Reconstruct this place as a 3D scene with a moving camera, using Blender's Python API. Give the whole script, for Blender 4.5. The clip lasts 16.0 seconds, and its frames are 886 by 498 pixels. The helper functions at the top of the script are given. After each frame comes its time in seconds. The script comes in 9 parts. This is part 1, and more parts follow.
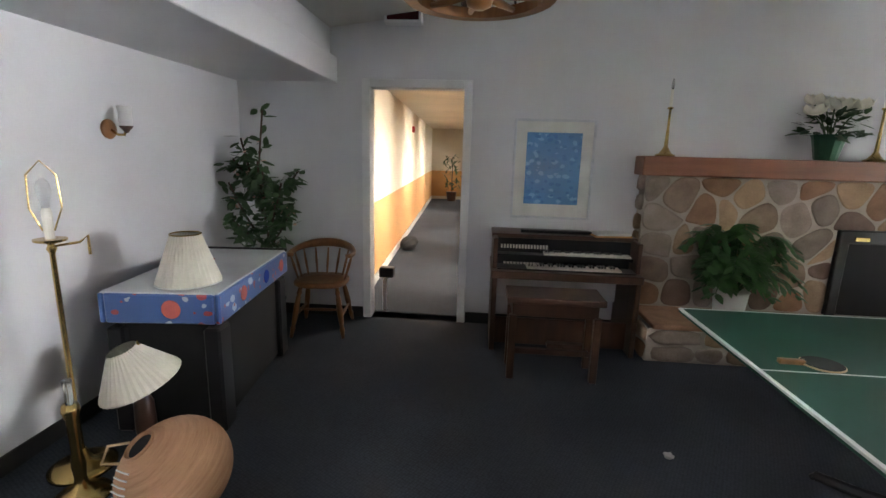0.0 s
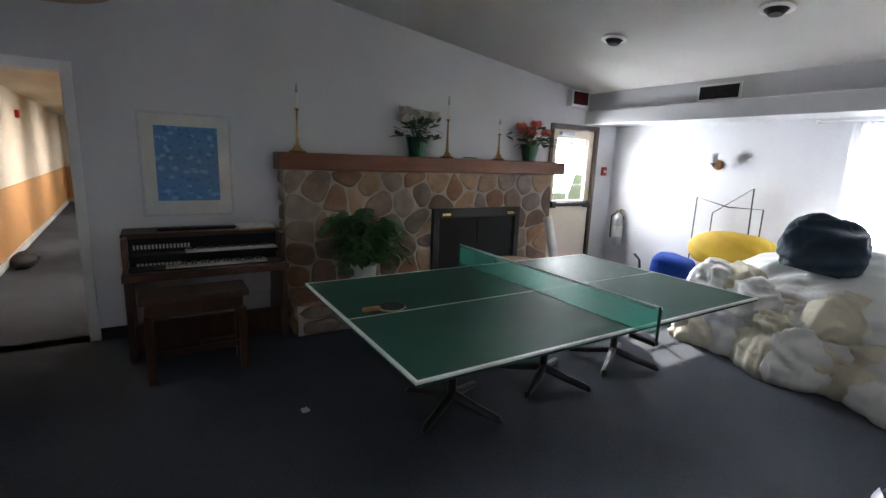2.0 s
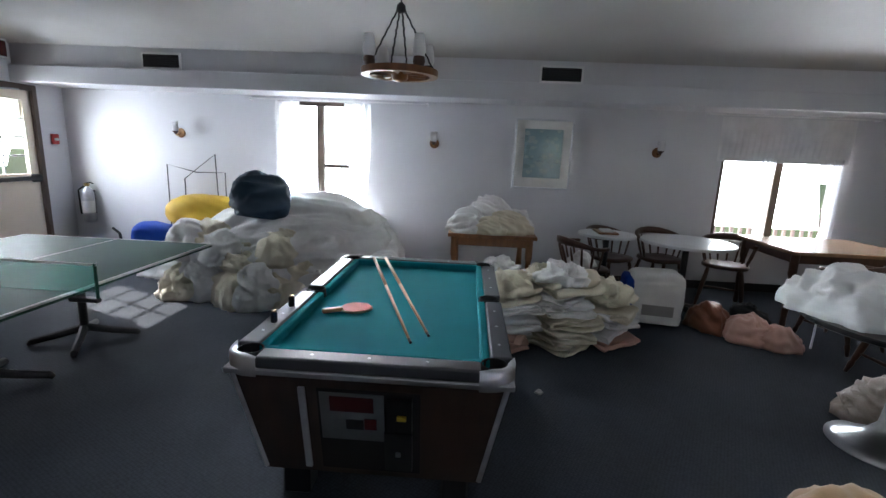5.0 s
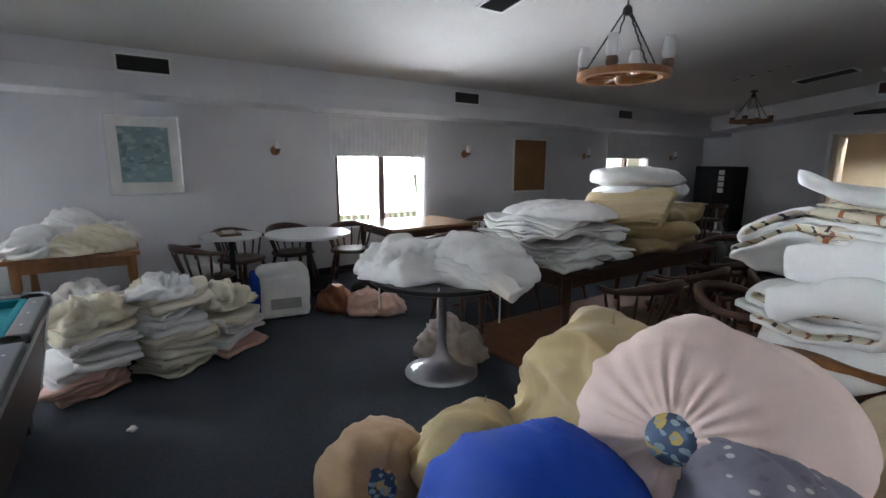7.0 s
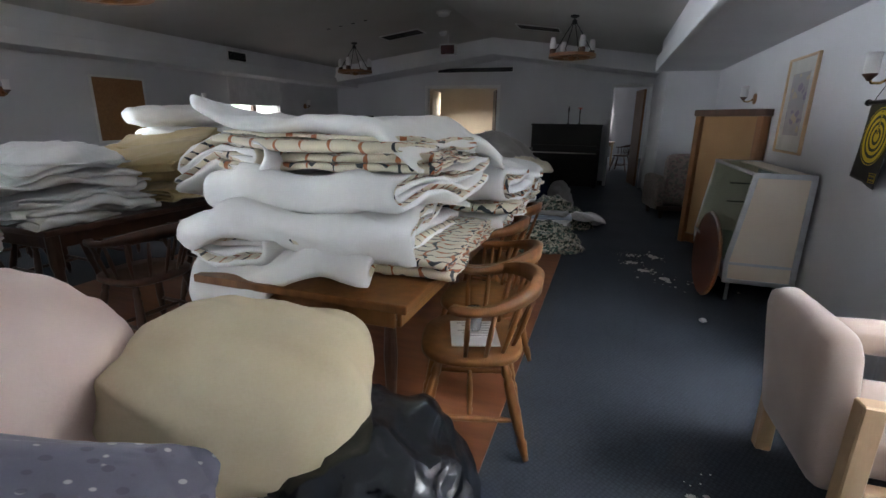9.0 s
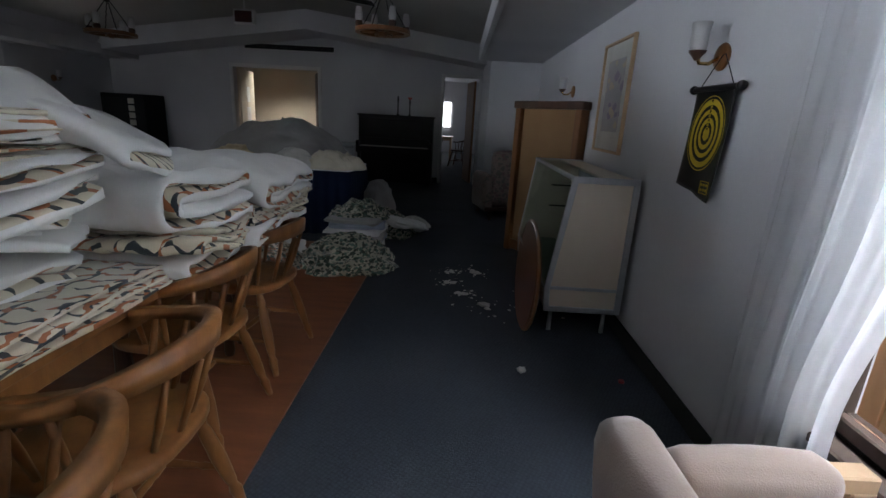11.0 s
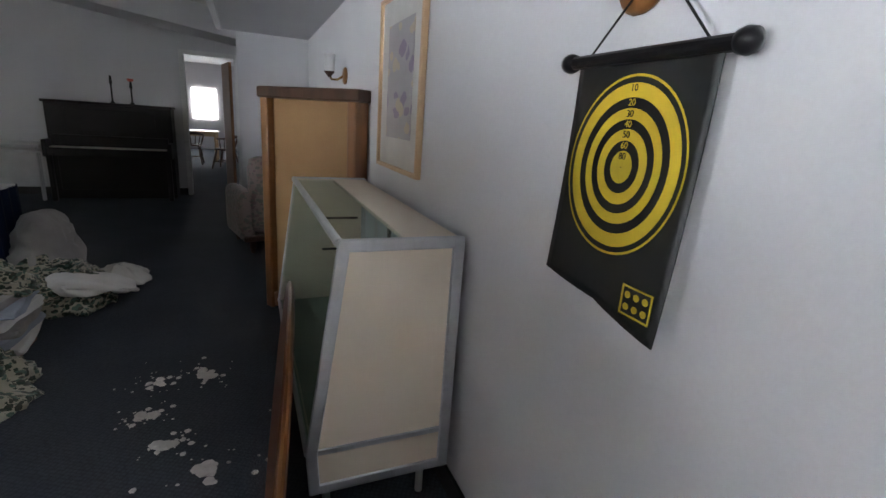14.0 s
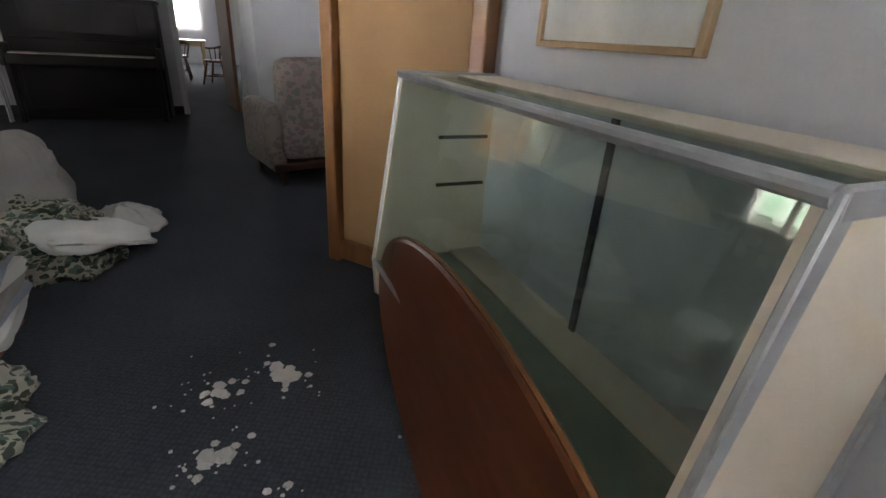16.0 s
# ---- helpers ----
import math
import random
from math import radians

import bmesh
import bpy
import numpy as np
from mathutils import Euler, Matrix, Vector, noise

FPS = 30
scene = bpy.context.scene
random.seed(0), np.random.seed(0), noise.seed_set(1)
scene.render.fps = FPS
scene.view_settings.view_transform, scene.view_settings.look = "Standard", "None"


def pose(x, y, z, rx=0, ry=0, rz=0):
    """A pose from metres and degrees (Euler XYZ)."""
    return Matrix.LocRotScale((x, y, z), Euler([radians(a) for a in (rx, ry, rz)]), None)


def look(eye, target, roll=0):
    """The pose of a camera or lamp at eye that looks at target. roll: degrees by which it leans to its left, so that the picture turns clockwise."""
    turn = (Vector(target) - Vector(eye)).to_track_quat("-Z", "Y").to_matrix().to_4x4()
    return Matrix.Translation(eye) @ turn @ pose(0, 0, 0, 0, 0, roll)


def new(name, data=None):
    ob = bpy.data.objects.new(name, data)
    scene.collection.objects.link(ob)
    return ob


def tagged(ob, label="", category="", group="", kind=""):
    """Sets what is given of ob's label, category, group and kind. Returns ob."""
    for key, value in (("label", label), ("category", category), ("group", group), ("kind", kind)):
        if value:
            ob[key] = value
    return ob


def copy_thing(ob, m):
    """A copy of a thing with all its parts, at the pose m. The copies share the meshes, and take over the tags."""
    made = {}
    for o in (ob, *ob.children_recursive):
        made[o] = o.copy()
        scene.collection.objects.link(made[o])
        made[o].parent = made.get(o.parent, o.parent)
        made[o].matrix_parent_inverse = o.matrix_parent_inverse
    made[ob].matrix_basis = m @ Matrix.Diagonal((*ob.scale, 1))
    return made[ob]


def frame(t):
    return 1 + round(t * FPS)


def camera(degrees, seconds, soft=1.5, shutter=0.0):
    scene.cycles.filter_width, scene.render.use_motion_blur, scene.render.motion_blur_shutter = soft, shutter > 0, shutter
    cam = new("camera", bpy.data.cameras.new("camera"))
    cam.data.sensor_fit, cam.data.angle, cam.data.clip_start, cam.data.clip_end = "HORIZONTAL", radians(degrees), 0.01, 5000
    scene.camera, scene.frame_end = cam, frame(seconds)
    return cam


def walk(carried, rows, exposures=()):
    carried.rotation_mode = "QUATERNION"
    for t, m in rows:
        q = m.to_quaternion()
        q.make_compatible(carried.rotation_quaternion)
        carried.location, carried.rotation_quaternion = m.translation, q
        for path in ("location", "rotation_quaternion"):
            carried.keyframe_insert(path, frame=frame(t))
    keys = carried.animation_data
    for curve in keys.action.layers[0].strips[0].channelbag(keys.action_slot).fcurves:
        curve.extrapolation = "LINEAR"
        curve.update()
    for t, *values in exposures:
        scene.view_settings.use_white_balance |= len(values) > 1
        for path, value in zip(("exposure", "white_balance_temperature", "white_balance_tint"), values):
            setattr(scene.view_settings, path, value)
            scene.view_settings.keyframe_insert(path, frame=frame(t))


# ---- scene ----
cam = camera(87.5, 16.0)
PATH = [
    (0, (0.122, 0.507, 1.537), (-0.032, 2.459, 1.131), 1.6),
    (0.5, (0.219, 0.459, 1.564), (0.346, 2.41, 1.141), 1.8),
    (1, (0.296, 0.4, 1.544), (0.622, 2.33, 1.136), 1.7),
    (1.5, (0.38, 0.297, 1.557), (1.033, 2.145, 1.161), 1.7),
    (2, (0.48, 0.143, 1.557), (1.518, 1.809, 1.172), 2.2),
    (2.5, (0.545, 0.012, 1.539), (1.922, 1.406, 1.139), 2.8),
    (3, (0.574, -0.096, 1.533), (2.159, 1.043, 1.099), 4.9),
    (3.2, (0.578, -0.148, 1.528), (2.226, 0.893, 1.08), 5.1),
    (5.3, (0.37, -0.5, 1.485), (2.33, -0.575, 1.092), 1.9),
    (5.5, (0.359, -0.548, 1.479), (2.311, -0.741, 1.093), 1.6),
    (6, (0.359, -0.7, 1.467), (2.264, -1.184, 1.095), 1.1),
    (6.5, (0.35, -0.892, 1.495), (2.143, -1.696, 1.123), 1.0),
    (7, (0.278, -1.036, 1.467), (1.893, -2.157, 1.101), 0.3),
    (7.4, (0.138, -1.124, 1.451), (1.59, -2.444, 1.065), -0.0),
    (7.5, (0.09, -1.154, 1.447), (1.454, -2.564, 1.056), -0.3),
    (8, (-0.175, -1.285, 1.434), (1.045, -2.814, 1.019), 0.1),
    (8.5, (-0.416, -1.493, 1.39), (0.538, -3.187, 0.919), 0.2),
    (9, (-0.599, -1.827, 1.364), (0.033, -3.646, 0.823), 0.8),
    (9.5, (-0.777, -2.094, 1.376), (-0.409, -3.983, 0.834), 1.2),
    (10, (-0.93, -2.418, 1.372), (-0.743, -4.334, 0.828), 1.5),
    (10.2, (-0.933, -2.557, 1.348), (-0.8, -4.477, 0.801), 1.5),
    (12.3, (-1.022, -3.727, 1.285), (-1.072, -5.65, 0.738), 4.7),
    (12.5, (-1.069, -3.837, 1.277), (-1.167, -5.751, 0.706), 4.2),
    (13, (-1.248, -4.108, 1.306), (-1.493, -6.009, 0.734), 4.8),
    (13.5, (-1.398, -4.317, 1.326), (-1.874, -6.176, 0.764), 4.5),
    (14, (-1.391, -4.51, 1.356), (-2.157, -6.281, 0.829), 4.1),
    (14.5, (-1.38, -4.775, 1.277), (-2.309, -6.462, 0.738), 5.5),
    (15, (-1.295, -5.049, 1.2), (-2.212, -6.714, 0.579), 4.7),
    (15.5, (-1.212, -5.293, 1.142), (-2.043, -6.946, 0.383), 3.7),
    (16, (-1.08, -5.542, 1.125), (-1.854, -7.19, 0.296), 4.0),
]
EXPOSURE = [
    (0.0, 2.6, 7100, 13), (1.2, 2.3, 7000, 13), (2.4, 1.4, 6500, 13), (3.3, 1.2, 6300, 13), (5.2, 1.15, 6300, 13),
    (6.2, 1.3, 6300, 13), (7.5, 1.5, 6500, 13), (8.2, 1.65, 6500, 13), (9.0, 1.4, 6500, 13), (9.5, 0.8, 6400, 13),
    (10.0, 0.15, 6200, 13), (10.4, 0.15, 6200, 13), (12.2, 2.1, 6600, 13), (13.2, 2.25, 6500, 13), (14.0, 2.05, 6700, 13),
    (14.6, 2.2, 7000, 13), (15.0, 2.45, 6500, 13), (16.0, 2.75, 7000, 13),
]
walk(cam, [(t, look(eye, target, roll)) for t, eye, target, roll in PATH], EXPOSURE)


# ---- light ----
SUN_TRAVEL = Vector((-0.62, -1.36, -1.0)).normalized()
world = bpy.data.worlds.new("sky")
scene.world = world
world.use_nodes = True
_sky = world.node_tree.nodes.new("ShaderNodeTexSky")
_sky.sky_type = "NISHITA"
_sky.sun_disc = False
_sky.sun_elevation = math.asin(-SUN_TRAVEL.z)
_sky.sun_rotation = math.atan2(-SUN_TRAVEL.x, -SUN_TRAVEL.y)
world.node_tree.links.new(_sky.outputs["Color"], world.node_tree.nodes["Background"].inputs["Color"])
world.node_tree.nodes["Background"].inputs["Strength"].default_value = 0.08


def sun_lamp():
    data = bpy.data.lights.new("sun", "SUN")
    data.energy, data.angle, data.color = 5.0, radians(0.5), (1.0, 0.95, 0.88)
    ob = new("sun", data)
    ob.matrix_world = look((0, 0, 30), Vector((0, 0, 30)) + SUN_TRAVEL)


def window_light(name, at, towards, width, height, watts, colour=(0.85, 0.93, 1.0), spread=125):
    data = bpy.data.lights.new(name, "AREA")
    data.shape, data.size, data.size_y, data.energy, data.color = "RECTANGLE", width, height, watts, colour
    data.spread = radians(spread)
    ob = new(name, data)
    ob.matrix_world = look(at, Vector(at) + Vector(towards))


sun_lamp()
window_light("daylight", (6.66, 1.55, 1.34), (-1, -0.60, -0.15), 1.75, 1.8, 185.0, spread=110)
window_light("daylight", (6.20, -4.02, 1.15), (-1, 0, 0.25), 1.2, 0.9, 34.0, spread=90)
window_light("daylight", (-2.95, -3.35, 2.55), (1, 0, -0.90), 2.2, 0.8, 130.0, spread=160)
window_light("daylight", (5.24, 4.74, 1.50), (0, -1, -0.35), 0.5, 0.75, 20.0, spread=150)

# ---- materials ----


def material(name, colour, rough=0.6, metal=0.0, second=None, scale=6.0, fine=90.0, bump=0.15, mix=0.5, spec=0.5, rand=0.0, sheen=0.0):
    """A base colour broken up at two scales, with fine relief and, if asked, a shift from piece to piece."""
    m = bpy.data.materials.new(name)
    m.use_nodes = True
    nt = m.node_tree
    n, ln = nt.nodes, nt.links
    b = n["Principled BSDF"]
    b.inputs["Roughness"].default_value, b.inputs["Metallic"].default_value = rough, metal
    b.inputs["Specular IOR Level"].default_value = spec
    if sheen:
        b.inputs["Sheen Weight"].default_value = sheen
    tc = n.new("ShaderNodeTexCoord")
    big, small = n.new("ShaderNodeTexNoise"), n.new("ShaderNodeTexNoise")
    big.inputs["Scale"].default_value, small.inputs["Scale"].default_value = scale, fine
    big.inputs["Detail"].default_value, small.inputs["Detail"].default_value = 5, 3
    for k in (big, small):
        ln.new(tc.outputs["Object"], k.inputs["Vector"])
    if second is None:
        second = tuple(c * 0.82 for c in colour)
    ramp = n.new("ShaderNodeValToRGB")
    ramp.color_ramp.elements[0].position, ramp.color_ramp.elements[1].position = 0.5 - mix / 2, 0.5 + mix / 2
    ramp.color_ramp.elements[0].color, ramp.color_ramp.elements[1].color = (*second, 1), (*colour, 1)
    add = n.new("ShaderNodeMath")
    add.operation = "MULTIPLY_ADD"
    add.inputs[1].default_value = 0.3
    ln.new(small.outputs["Fac"], add.inputs[0])
    sub = n.new("ShaderNodeMath")
    sub.operation = "SUBTRACT"
    sub.inputs[1].default_value = 0.15
    ln.new(big.outputs["Fac"], sub.inputs[0])
    ln.new(sub.outputs[0], add.inputs[2])
    ln.new(add.outputs[0], ramp.inputs["Fac"])
    out = ramp.outputs["Color"]
    if rand:
        info = n.new("ShaderNodeObjectInfo")
        hsv = n.new("ShaderNodeHueSaturation")
        rng = n.new("ShaderNodeMapRange")
        rng.inputs["To Min"].default_value, rng.inputs["To Max"].default_value = 1 - rand, 1 + rand
        ln.new(info.outputs["Random"], rng.inputs["Value"])
        ln.new(rng.outputs["Result"], hsv.inputs["Value"])
        hue = n.new("ShaderNodeMapRange")
        hue.inputs["To Min"].default_value, hue.inputs["To Max"].default_value = 0.5 + rand * 0.06, 0.5 - rand * 0.06
        ln.new(info.outputs["Random"], hue.inputs["Value"])
        ln.new(hue.outputs["Result"], hsv.inputs["Hue"])
        ln.new(out, hsv.inputs["Color"])
        out = hsv.outputs["Color"]
    ln.new(out, b.inputs["Base Color"])
    if bump:
        bp = n.new("ShaderNodeBump")
        bp.inputs["Strength"].default_value, bp.inputs["Distance"].default_value = bump, 0.01
        ln.new(add.outputs[0], bp.inputs["Height"])
        ln.new(bp.outputs["Normal"], b.inputs["Normal"])
    return m


def stretched(m, x, y, z):
    """Stretch a material's texture space, for grain along one way."""
    nt = m.node_tree
    tc = next(k for k in nt.nodes if k.type == "TEX_COORD")
    mp = nt.nodes.new("ShaderNodeMapping")
    mp.inputs["Scale"].default_value = (x, y, z)
    for link in list(tc.outputs["Object"].links):
        nt.links.new(mp.outputs["Vector"], link.to_socket)
    nt.links.new(tc.outputs["Object"], mp.inputs["Vector"])
    return m


def printed(name, base, inks, scale=14.0, rough=0.85, dark=0.5):
    """Cloth with a printed pattern of leafy blotches in several inks."""
    m = material(name, base, rough, fine=200, bump=0.1, sheen=0.2)
    nt = m.node_tree
    n, ln = nt.nodes, nt.links
    b = n["Principled BSDF"]
    col = b.inputs["Base Color"].links[0].from_socket
    tc = next(k for k in n if k.type == "TEX_COORD")
    for i, ink in enumerate(inks):
        mp = n.new("ShaderNodeMapping")
        mp.inputs["Location"].default_value = (3.1 * i, 1.7 * i, 0.4 * i)
        mp.inputs["Scale"].default_value = (1.0, 1.0 + 0.6 * i, 1.3)
        v = n.new("ShaderNodeTexVoronoi")
        v.inputs["Scale"].default_value = scale * (1 + 0.25 * i)
        ns = n.new("ShaderNodeTexNoise")
        ns.inputs["Scale"].default_value = scale * 1.3
        ln.new(tc.outputs["Object"], mp.inputs["Vector"])
        ln.new(mp.outputs["Vector"], v.inputs["Vector"])
        ln.new(mp.outputs["Vector"], ns.inputs["Vector"])
        ad = n.new("ShaderNodeMath")
        ad.operation = "MULTIPLY_ADD"
        ad.inputs[1].default_value = 0.8
        ln.new(ns.outputs["Fac"], ad.inputs[0])
        ln.new(v.outputs["Distance"], ad.inputs[2])
        th = n.new("ShaderNodeMath")
        th.operation = "LESS_THAN"
        th.inputs[1].default_value = dark + 0.28
        ln.new(ad.outputs[0], th.inputs[0])
        mx = n.new("ShaderNodeMix")
        mx.data_type = "RGBA"
        ln.new(th.outputs[0], mx.inputs[0])
        ln.new(col, mx.inputs[6])
        mx.inputs[7].default_value = (*ink, 1)
        col = mx.outputs[2]
    ln.new(col, b.inputs["Base Color"])
    return m


def dashes(name, base, inks, scales, reach, rough=0.88, net=False):
    """Cloth printed with rows of small lens-shaped strokes, one layer for each ink."""
    m = material(name, base, rough, fine=200, bump=0.12, sheen=0.2)
    n, ln = m.node_tree.nodes, m.node_tree.links
    b = n["Principled BSDF"]
    col = b.inputs["Base Color"].links[0].from_socket
    tc = next(k for k in n if k.type == "TEX_COORD")
    for i, ink in enumerate(inks):
        mp, v = n.new("ShaderNodeMapping"), n.new("ShaderNodeTexVoronoi")
        mp.inputs["Location"].default_value = (0.37 * i, 0.21 * i, 0.13 * i)
        mp.inputs["Rotation"].default_value = (0.0, 0.12 - 0.2 * i, 0.3 * i)
        mp.inputs["Scale"].default_value = scales
        v.inputs["Scale"].default_value, v.inputs["Randomness"].default_value = 1.0, 0.75
        if net:
            v.feature = "DISTANCE_TO_EDGE"
        ln.new(tc.outputs["Object"], mp.inputs["Vector"])
        ln.new(mp.outputs["Vector"], v.inputs["Vector"])
        r = n.new("ShaderNodeMapRange")
        r.inputs["From Min"].default_value, r.inputs["From Max"].default_value = reach[i], reach[i] + 0.05
        r.inputs["To Min"].default_value, r.inputs["To Max"].default_value = 0.9, 0.0
        ln.new(v.outputs["Distance"], r.inputs["Value"])
        mx = n.new("ShaderNodeMix")
        mx.data_type = "RGBA"
        ln.new(r.outputs["Result"], mx.inputs[0])
        ln.new(col, mx.inputs[6])
        mx.inputs[7].default_value = (*ink, 1)
        col = mx.outputs[2]
    ln.new(col, b.inputs["Base Color"])
    return m


def piece_colours(m, colours):
    """Tint a material from piece to piece with a row of colours."""
    n, ln = m.node_tree.nodes, m.node_tree.links
    b = n["Principled BSDF"]
    info, r, mx = n.new("ShaderNodeObjectInfo"), n.new("ShaderNodeValToRGB"), n.new("ShaderNodeMix")
    r.color_ramp.interpolation = "CONSTANT"
    while len(r.color_ramp.elements) < len(colours):
        r.color_ramp.elements.new(0.5)
    for k, c in enumerate(colours):
        r.color_ramp.elements[k].position = k / len(colours)
        r.color_ramp.elements[k].color = (*c, 1)
    mx.data_type, mx.blend_type = "RGBA", "MULTIPLY"
    mx.inputs[0].default_value = 1.0
    ln.new(info.outputs["Random"], r.inputs["Fac"])
    ln.new(b.inputs["Base Color"].links[0].from_socket, mx.inputs[6])
    ln.new(r.outputs["Color"], mx.inputs[7])
    ln.new(mx.outputs[2], b.inputs["Base Color"])
    return m


def woven(m, scale=60.0, depth=0.26):
    """Break a carpet's colour up into small tufts in rows."""
    n, ln = m.node_tree.nodes, m.node_tree.links
    b = n["Principled BSDF"]
    tc = next(k for k in n if k.type == "TEX_COORD")
    mp, v, r, mx = n.new("ShaderNodeMapping"), n.new("ShaderNodeTexVoronoi"), n.new("ShaderNodeMapRange"), n.new("ShaderNodeMix")
    mp.inputs["Rotation"].default_value = (0, 0, 0.5)
    v.inputs["Scale"].default_value, v.inputs["Randomness"].default_value = scale, 0.35
    r.inputs["From Max"].default_value = 0.7
    r.inputs["To Min"].default_value, r.inputs["To Max"].default_value = 1 + depth, 1 - depth
    mx.data_type, mx.blend_type = "RGBA", "MULTIPLY"
    mx.inputs[0].default_value = 1.0
    ln.new(tc.outputs["Object"], mp.inputs["Vector"])
    ln.new(mp.outputs["Vector"], v.inputs["Vector"])
    ln.new(v.outputs["Distance"], r.inputs["Value"])
    ln.new(b.inputs["Base Color"].links[0].from_socket, mx.inputs[6])
    ln.new(r.outputs["Result"], mx.inputs[7])
    ln.new(mx.outputs[2], b.inputs["Base Color"])
    return m


def crumple(m, scale=7.0, strength=0.5, distance=0.03):
    """Fine wandering creases in a cloth, on top of its weave."""
    n, ln = m.node_tree.nodes, m.node_tree.links
    b = n["Principled BSDF"]
    tc = next(k for k in n if k.type == "TEX_COORD")
    tx, bp = n.new("ShaderNodeTexNoise"), n.new("ShaderNodeBump")
    tx.noise_type = "RIDGED_MULTIFRACTAL"
    tx.inputs["Scale"].default_value, tx.inputs["Detail"].default_value, tx.inputs["Distortion"].default_value = scale, 2.5, 0.6
    ln.new(tc.outputs["Object"], tx.inputs["Vector"])
    bp.inputs["Strength"].default_value, bp.inputs["Distance"].default_value = strength, distance
    ln.new(tx.outputs["Fac"], bp.inputs["Height"])
    if b.inputs["Normal"].links:
        ln.new(b.inputs["Normal"].links[0].from_socket, bp.inputs["Normal"])
    ln.new(bp.outputs["Normal"], b.inputs["Normal"])
    return m


WALL = material("wall paint", (0.67, 0.67, 0.69), 0.6, second=(0.55, 0.55, 0.575), scale=1.1, fine=110, bump=0.22, mix=0.7, spec=0.3)
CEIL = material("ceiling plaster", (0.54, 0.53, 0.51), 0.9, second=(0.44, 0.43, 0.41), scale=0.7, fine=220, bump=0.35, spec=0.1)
TRIM = material("white trim paint", (0.78, 0.78, 0.78), 0.4, scale=3, fine=60, bump=0.04)
CARPET = woven(material("blue-grey carpet", (0.064, 0.073, 0.088), 0.85, second=(0.042, 0.049, 0.061), scale=1.6, fine=140, bump=1.0, mix=0.55, spec=0.12))
PARQUET = stretched(material("orange wood floor", (0.24, 0.088, 0.036), 0.5, second=(0.15, 0.052, 0.022), scale=3, fine=60, bump=0.05, rand=0.12), 1, 6, 1)
CREAM = material("cream wall paint", (0.74, 0.66, 0.54), 0.7, scale=1, fine=150, bump=0.08)
ORANGE = material("orange wainscot paint", (0.62, 0.33, 0.13), 0.7, scale=1, fine=150, bump=0.08)
BASE_BLACK = material("black rubber baseboard", (0.018, 0.017, 0.017), 0.6, bump=0.05)
BROWN_FRAME = material("brown window frame", (0.075, 0.05, 0.038), 0.45, scale=8, bump=0.08)
OAK = stretched(material("golden oak", (0.26, 0.108, 0.032), 0.38, second=(0.15, 0.060, 0.018), scale=5, fine=50, bump=0.06), 4, 4, 0.6)
MAPLE = stretched(material("pale wood", (0.55, 0.38, 0.23), 0.45, second=(0.46, 0.30, 0.17), scale=5, fine=50, bump=0.05), 4, 4, 0.6)
WALNUT = stretched(material("dark brown wood", (0.085, 0.038, 0.022), 0.35, second=(0.045, 0.02, 0.013), scale=5, fine=50, bump=0.06), 4, 4, 0.6)
REDWOOD = stretched(material("red-brown stained wood", (0.24, 0.085, 0.04), 0.4, second=(0.15, 0.05, 0.025), scale=4, fine=40, bump=0.1), 0.5, 4, 4)
STONE = piece_colours(material("field stone", (0.92, 0.90, 0.88), 0.85, second=(0.55, 0.50, 0.46), scale=7, fine=70, bump=0.6, mix=0.4), [(0.38, 0.27, 0.18), (0.30, 0.17, 0.10), (0.26, 0.21, 0.18), (0.44, 0.30, 0.19), (0.20, 0.13, 0.10), (0.34, 0.28, 0.24), (0.40, 0.22, 0.13), (0.28, 0.20, 0.15)])
MORTAR = material("pale mortar", (0.42, 0.36, 0.30), 0.95, scale=14, fine=120, bump=0.5)
BLACK = material("black laminate", (0.011, 0.011, 0.013), 0.30, bump=0.03, spec=0.35)
BLACK_MATT = material("matt black", (0.008, 0.008, 0.009), 0.8, bump=0.05)
CHROME = material("brushed metal", (0.55, 0.56, 0.58), 0.28, 1.0, scale=20, fine=200, bump=0.03)
ALU = material("dull aluminium", (0.60, 0.62, 0.65), 0.45, 0.8, scale=20, fine=200, bump=0.03)
BRASS = material("polished brass", (0.62, 0.43, 0.17), 0.25, 1.0, scale=12, fine=90, bump=0.03)
STEEL_DARK = material("black steel", (0.02, 0.02, 0.022), 0.4, 0.3, bump=0.05)
PP_GREEN = material("green table tennis paint", (0.018, 0.075, 0.052), 0.5, second=(0.012, 0.055, 0.038), scale=2, fine=80, bump=0.04, spec=0.10)
FELT = material("teal pool cloth", (0.008, 0.21, 0.245), 0.95, second=(0.006, 0.18, 0.212), scale=3, fine=500, bump=0.25, spec=0.05)
WHITE_LINE = material("white line paint", (0.72, 0.74, 0.72), 0.5, bump=0.03)
WHITE_CLOTH = material("white quilt cotton", (0.80, 0.80, 0.79), 0.9, second=(0.72, 0.72, 0.71), scale=5, fine=120, bump=0.25, spec=0.1, sheen=0.2)
CREAM_CLOTH = material("cream bed linen", (0.74, 0.70, 0.58), 0.9, second=(0.66, 0.60, 0.46), scale=4, fine=120, bump=0.25, spec=0.1, sheen=0.2)
TAN_CLOTH = material("tan quilt cotton", (0.47, 0.37, 0.20), 0.9, second=(0.40, 0.31, 0.16), scale=4, fine=120, bump=0.25, spec=0.1, sheen=0.2)
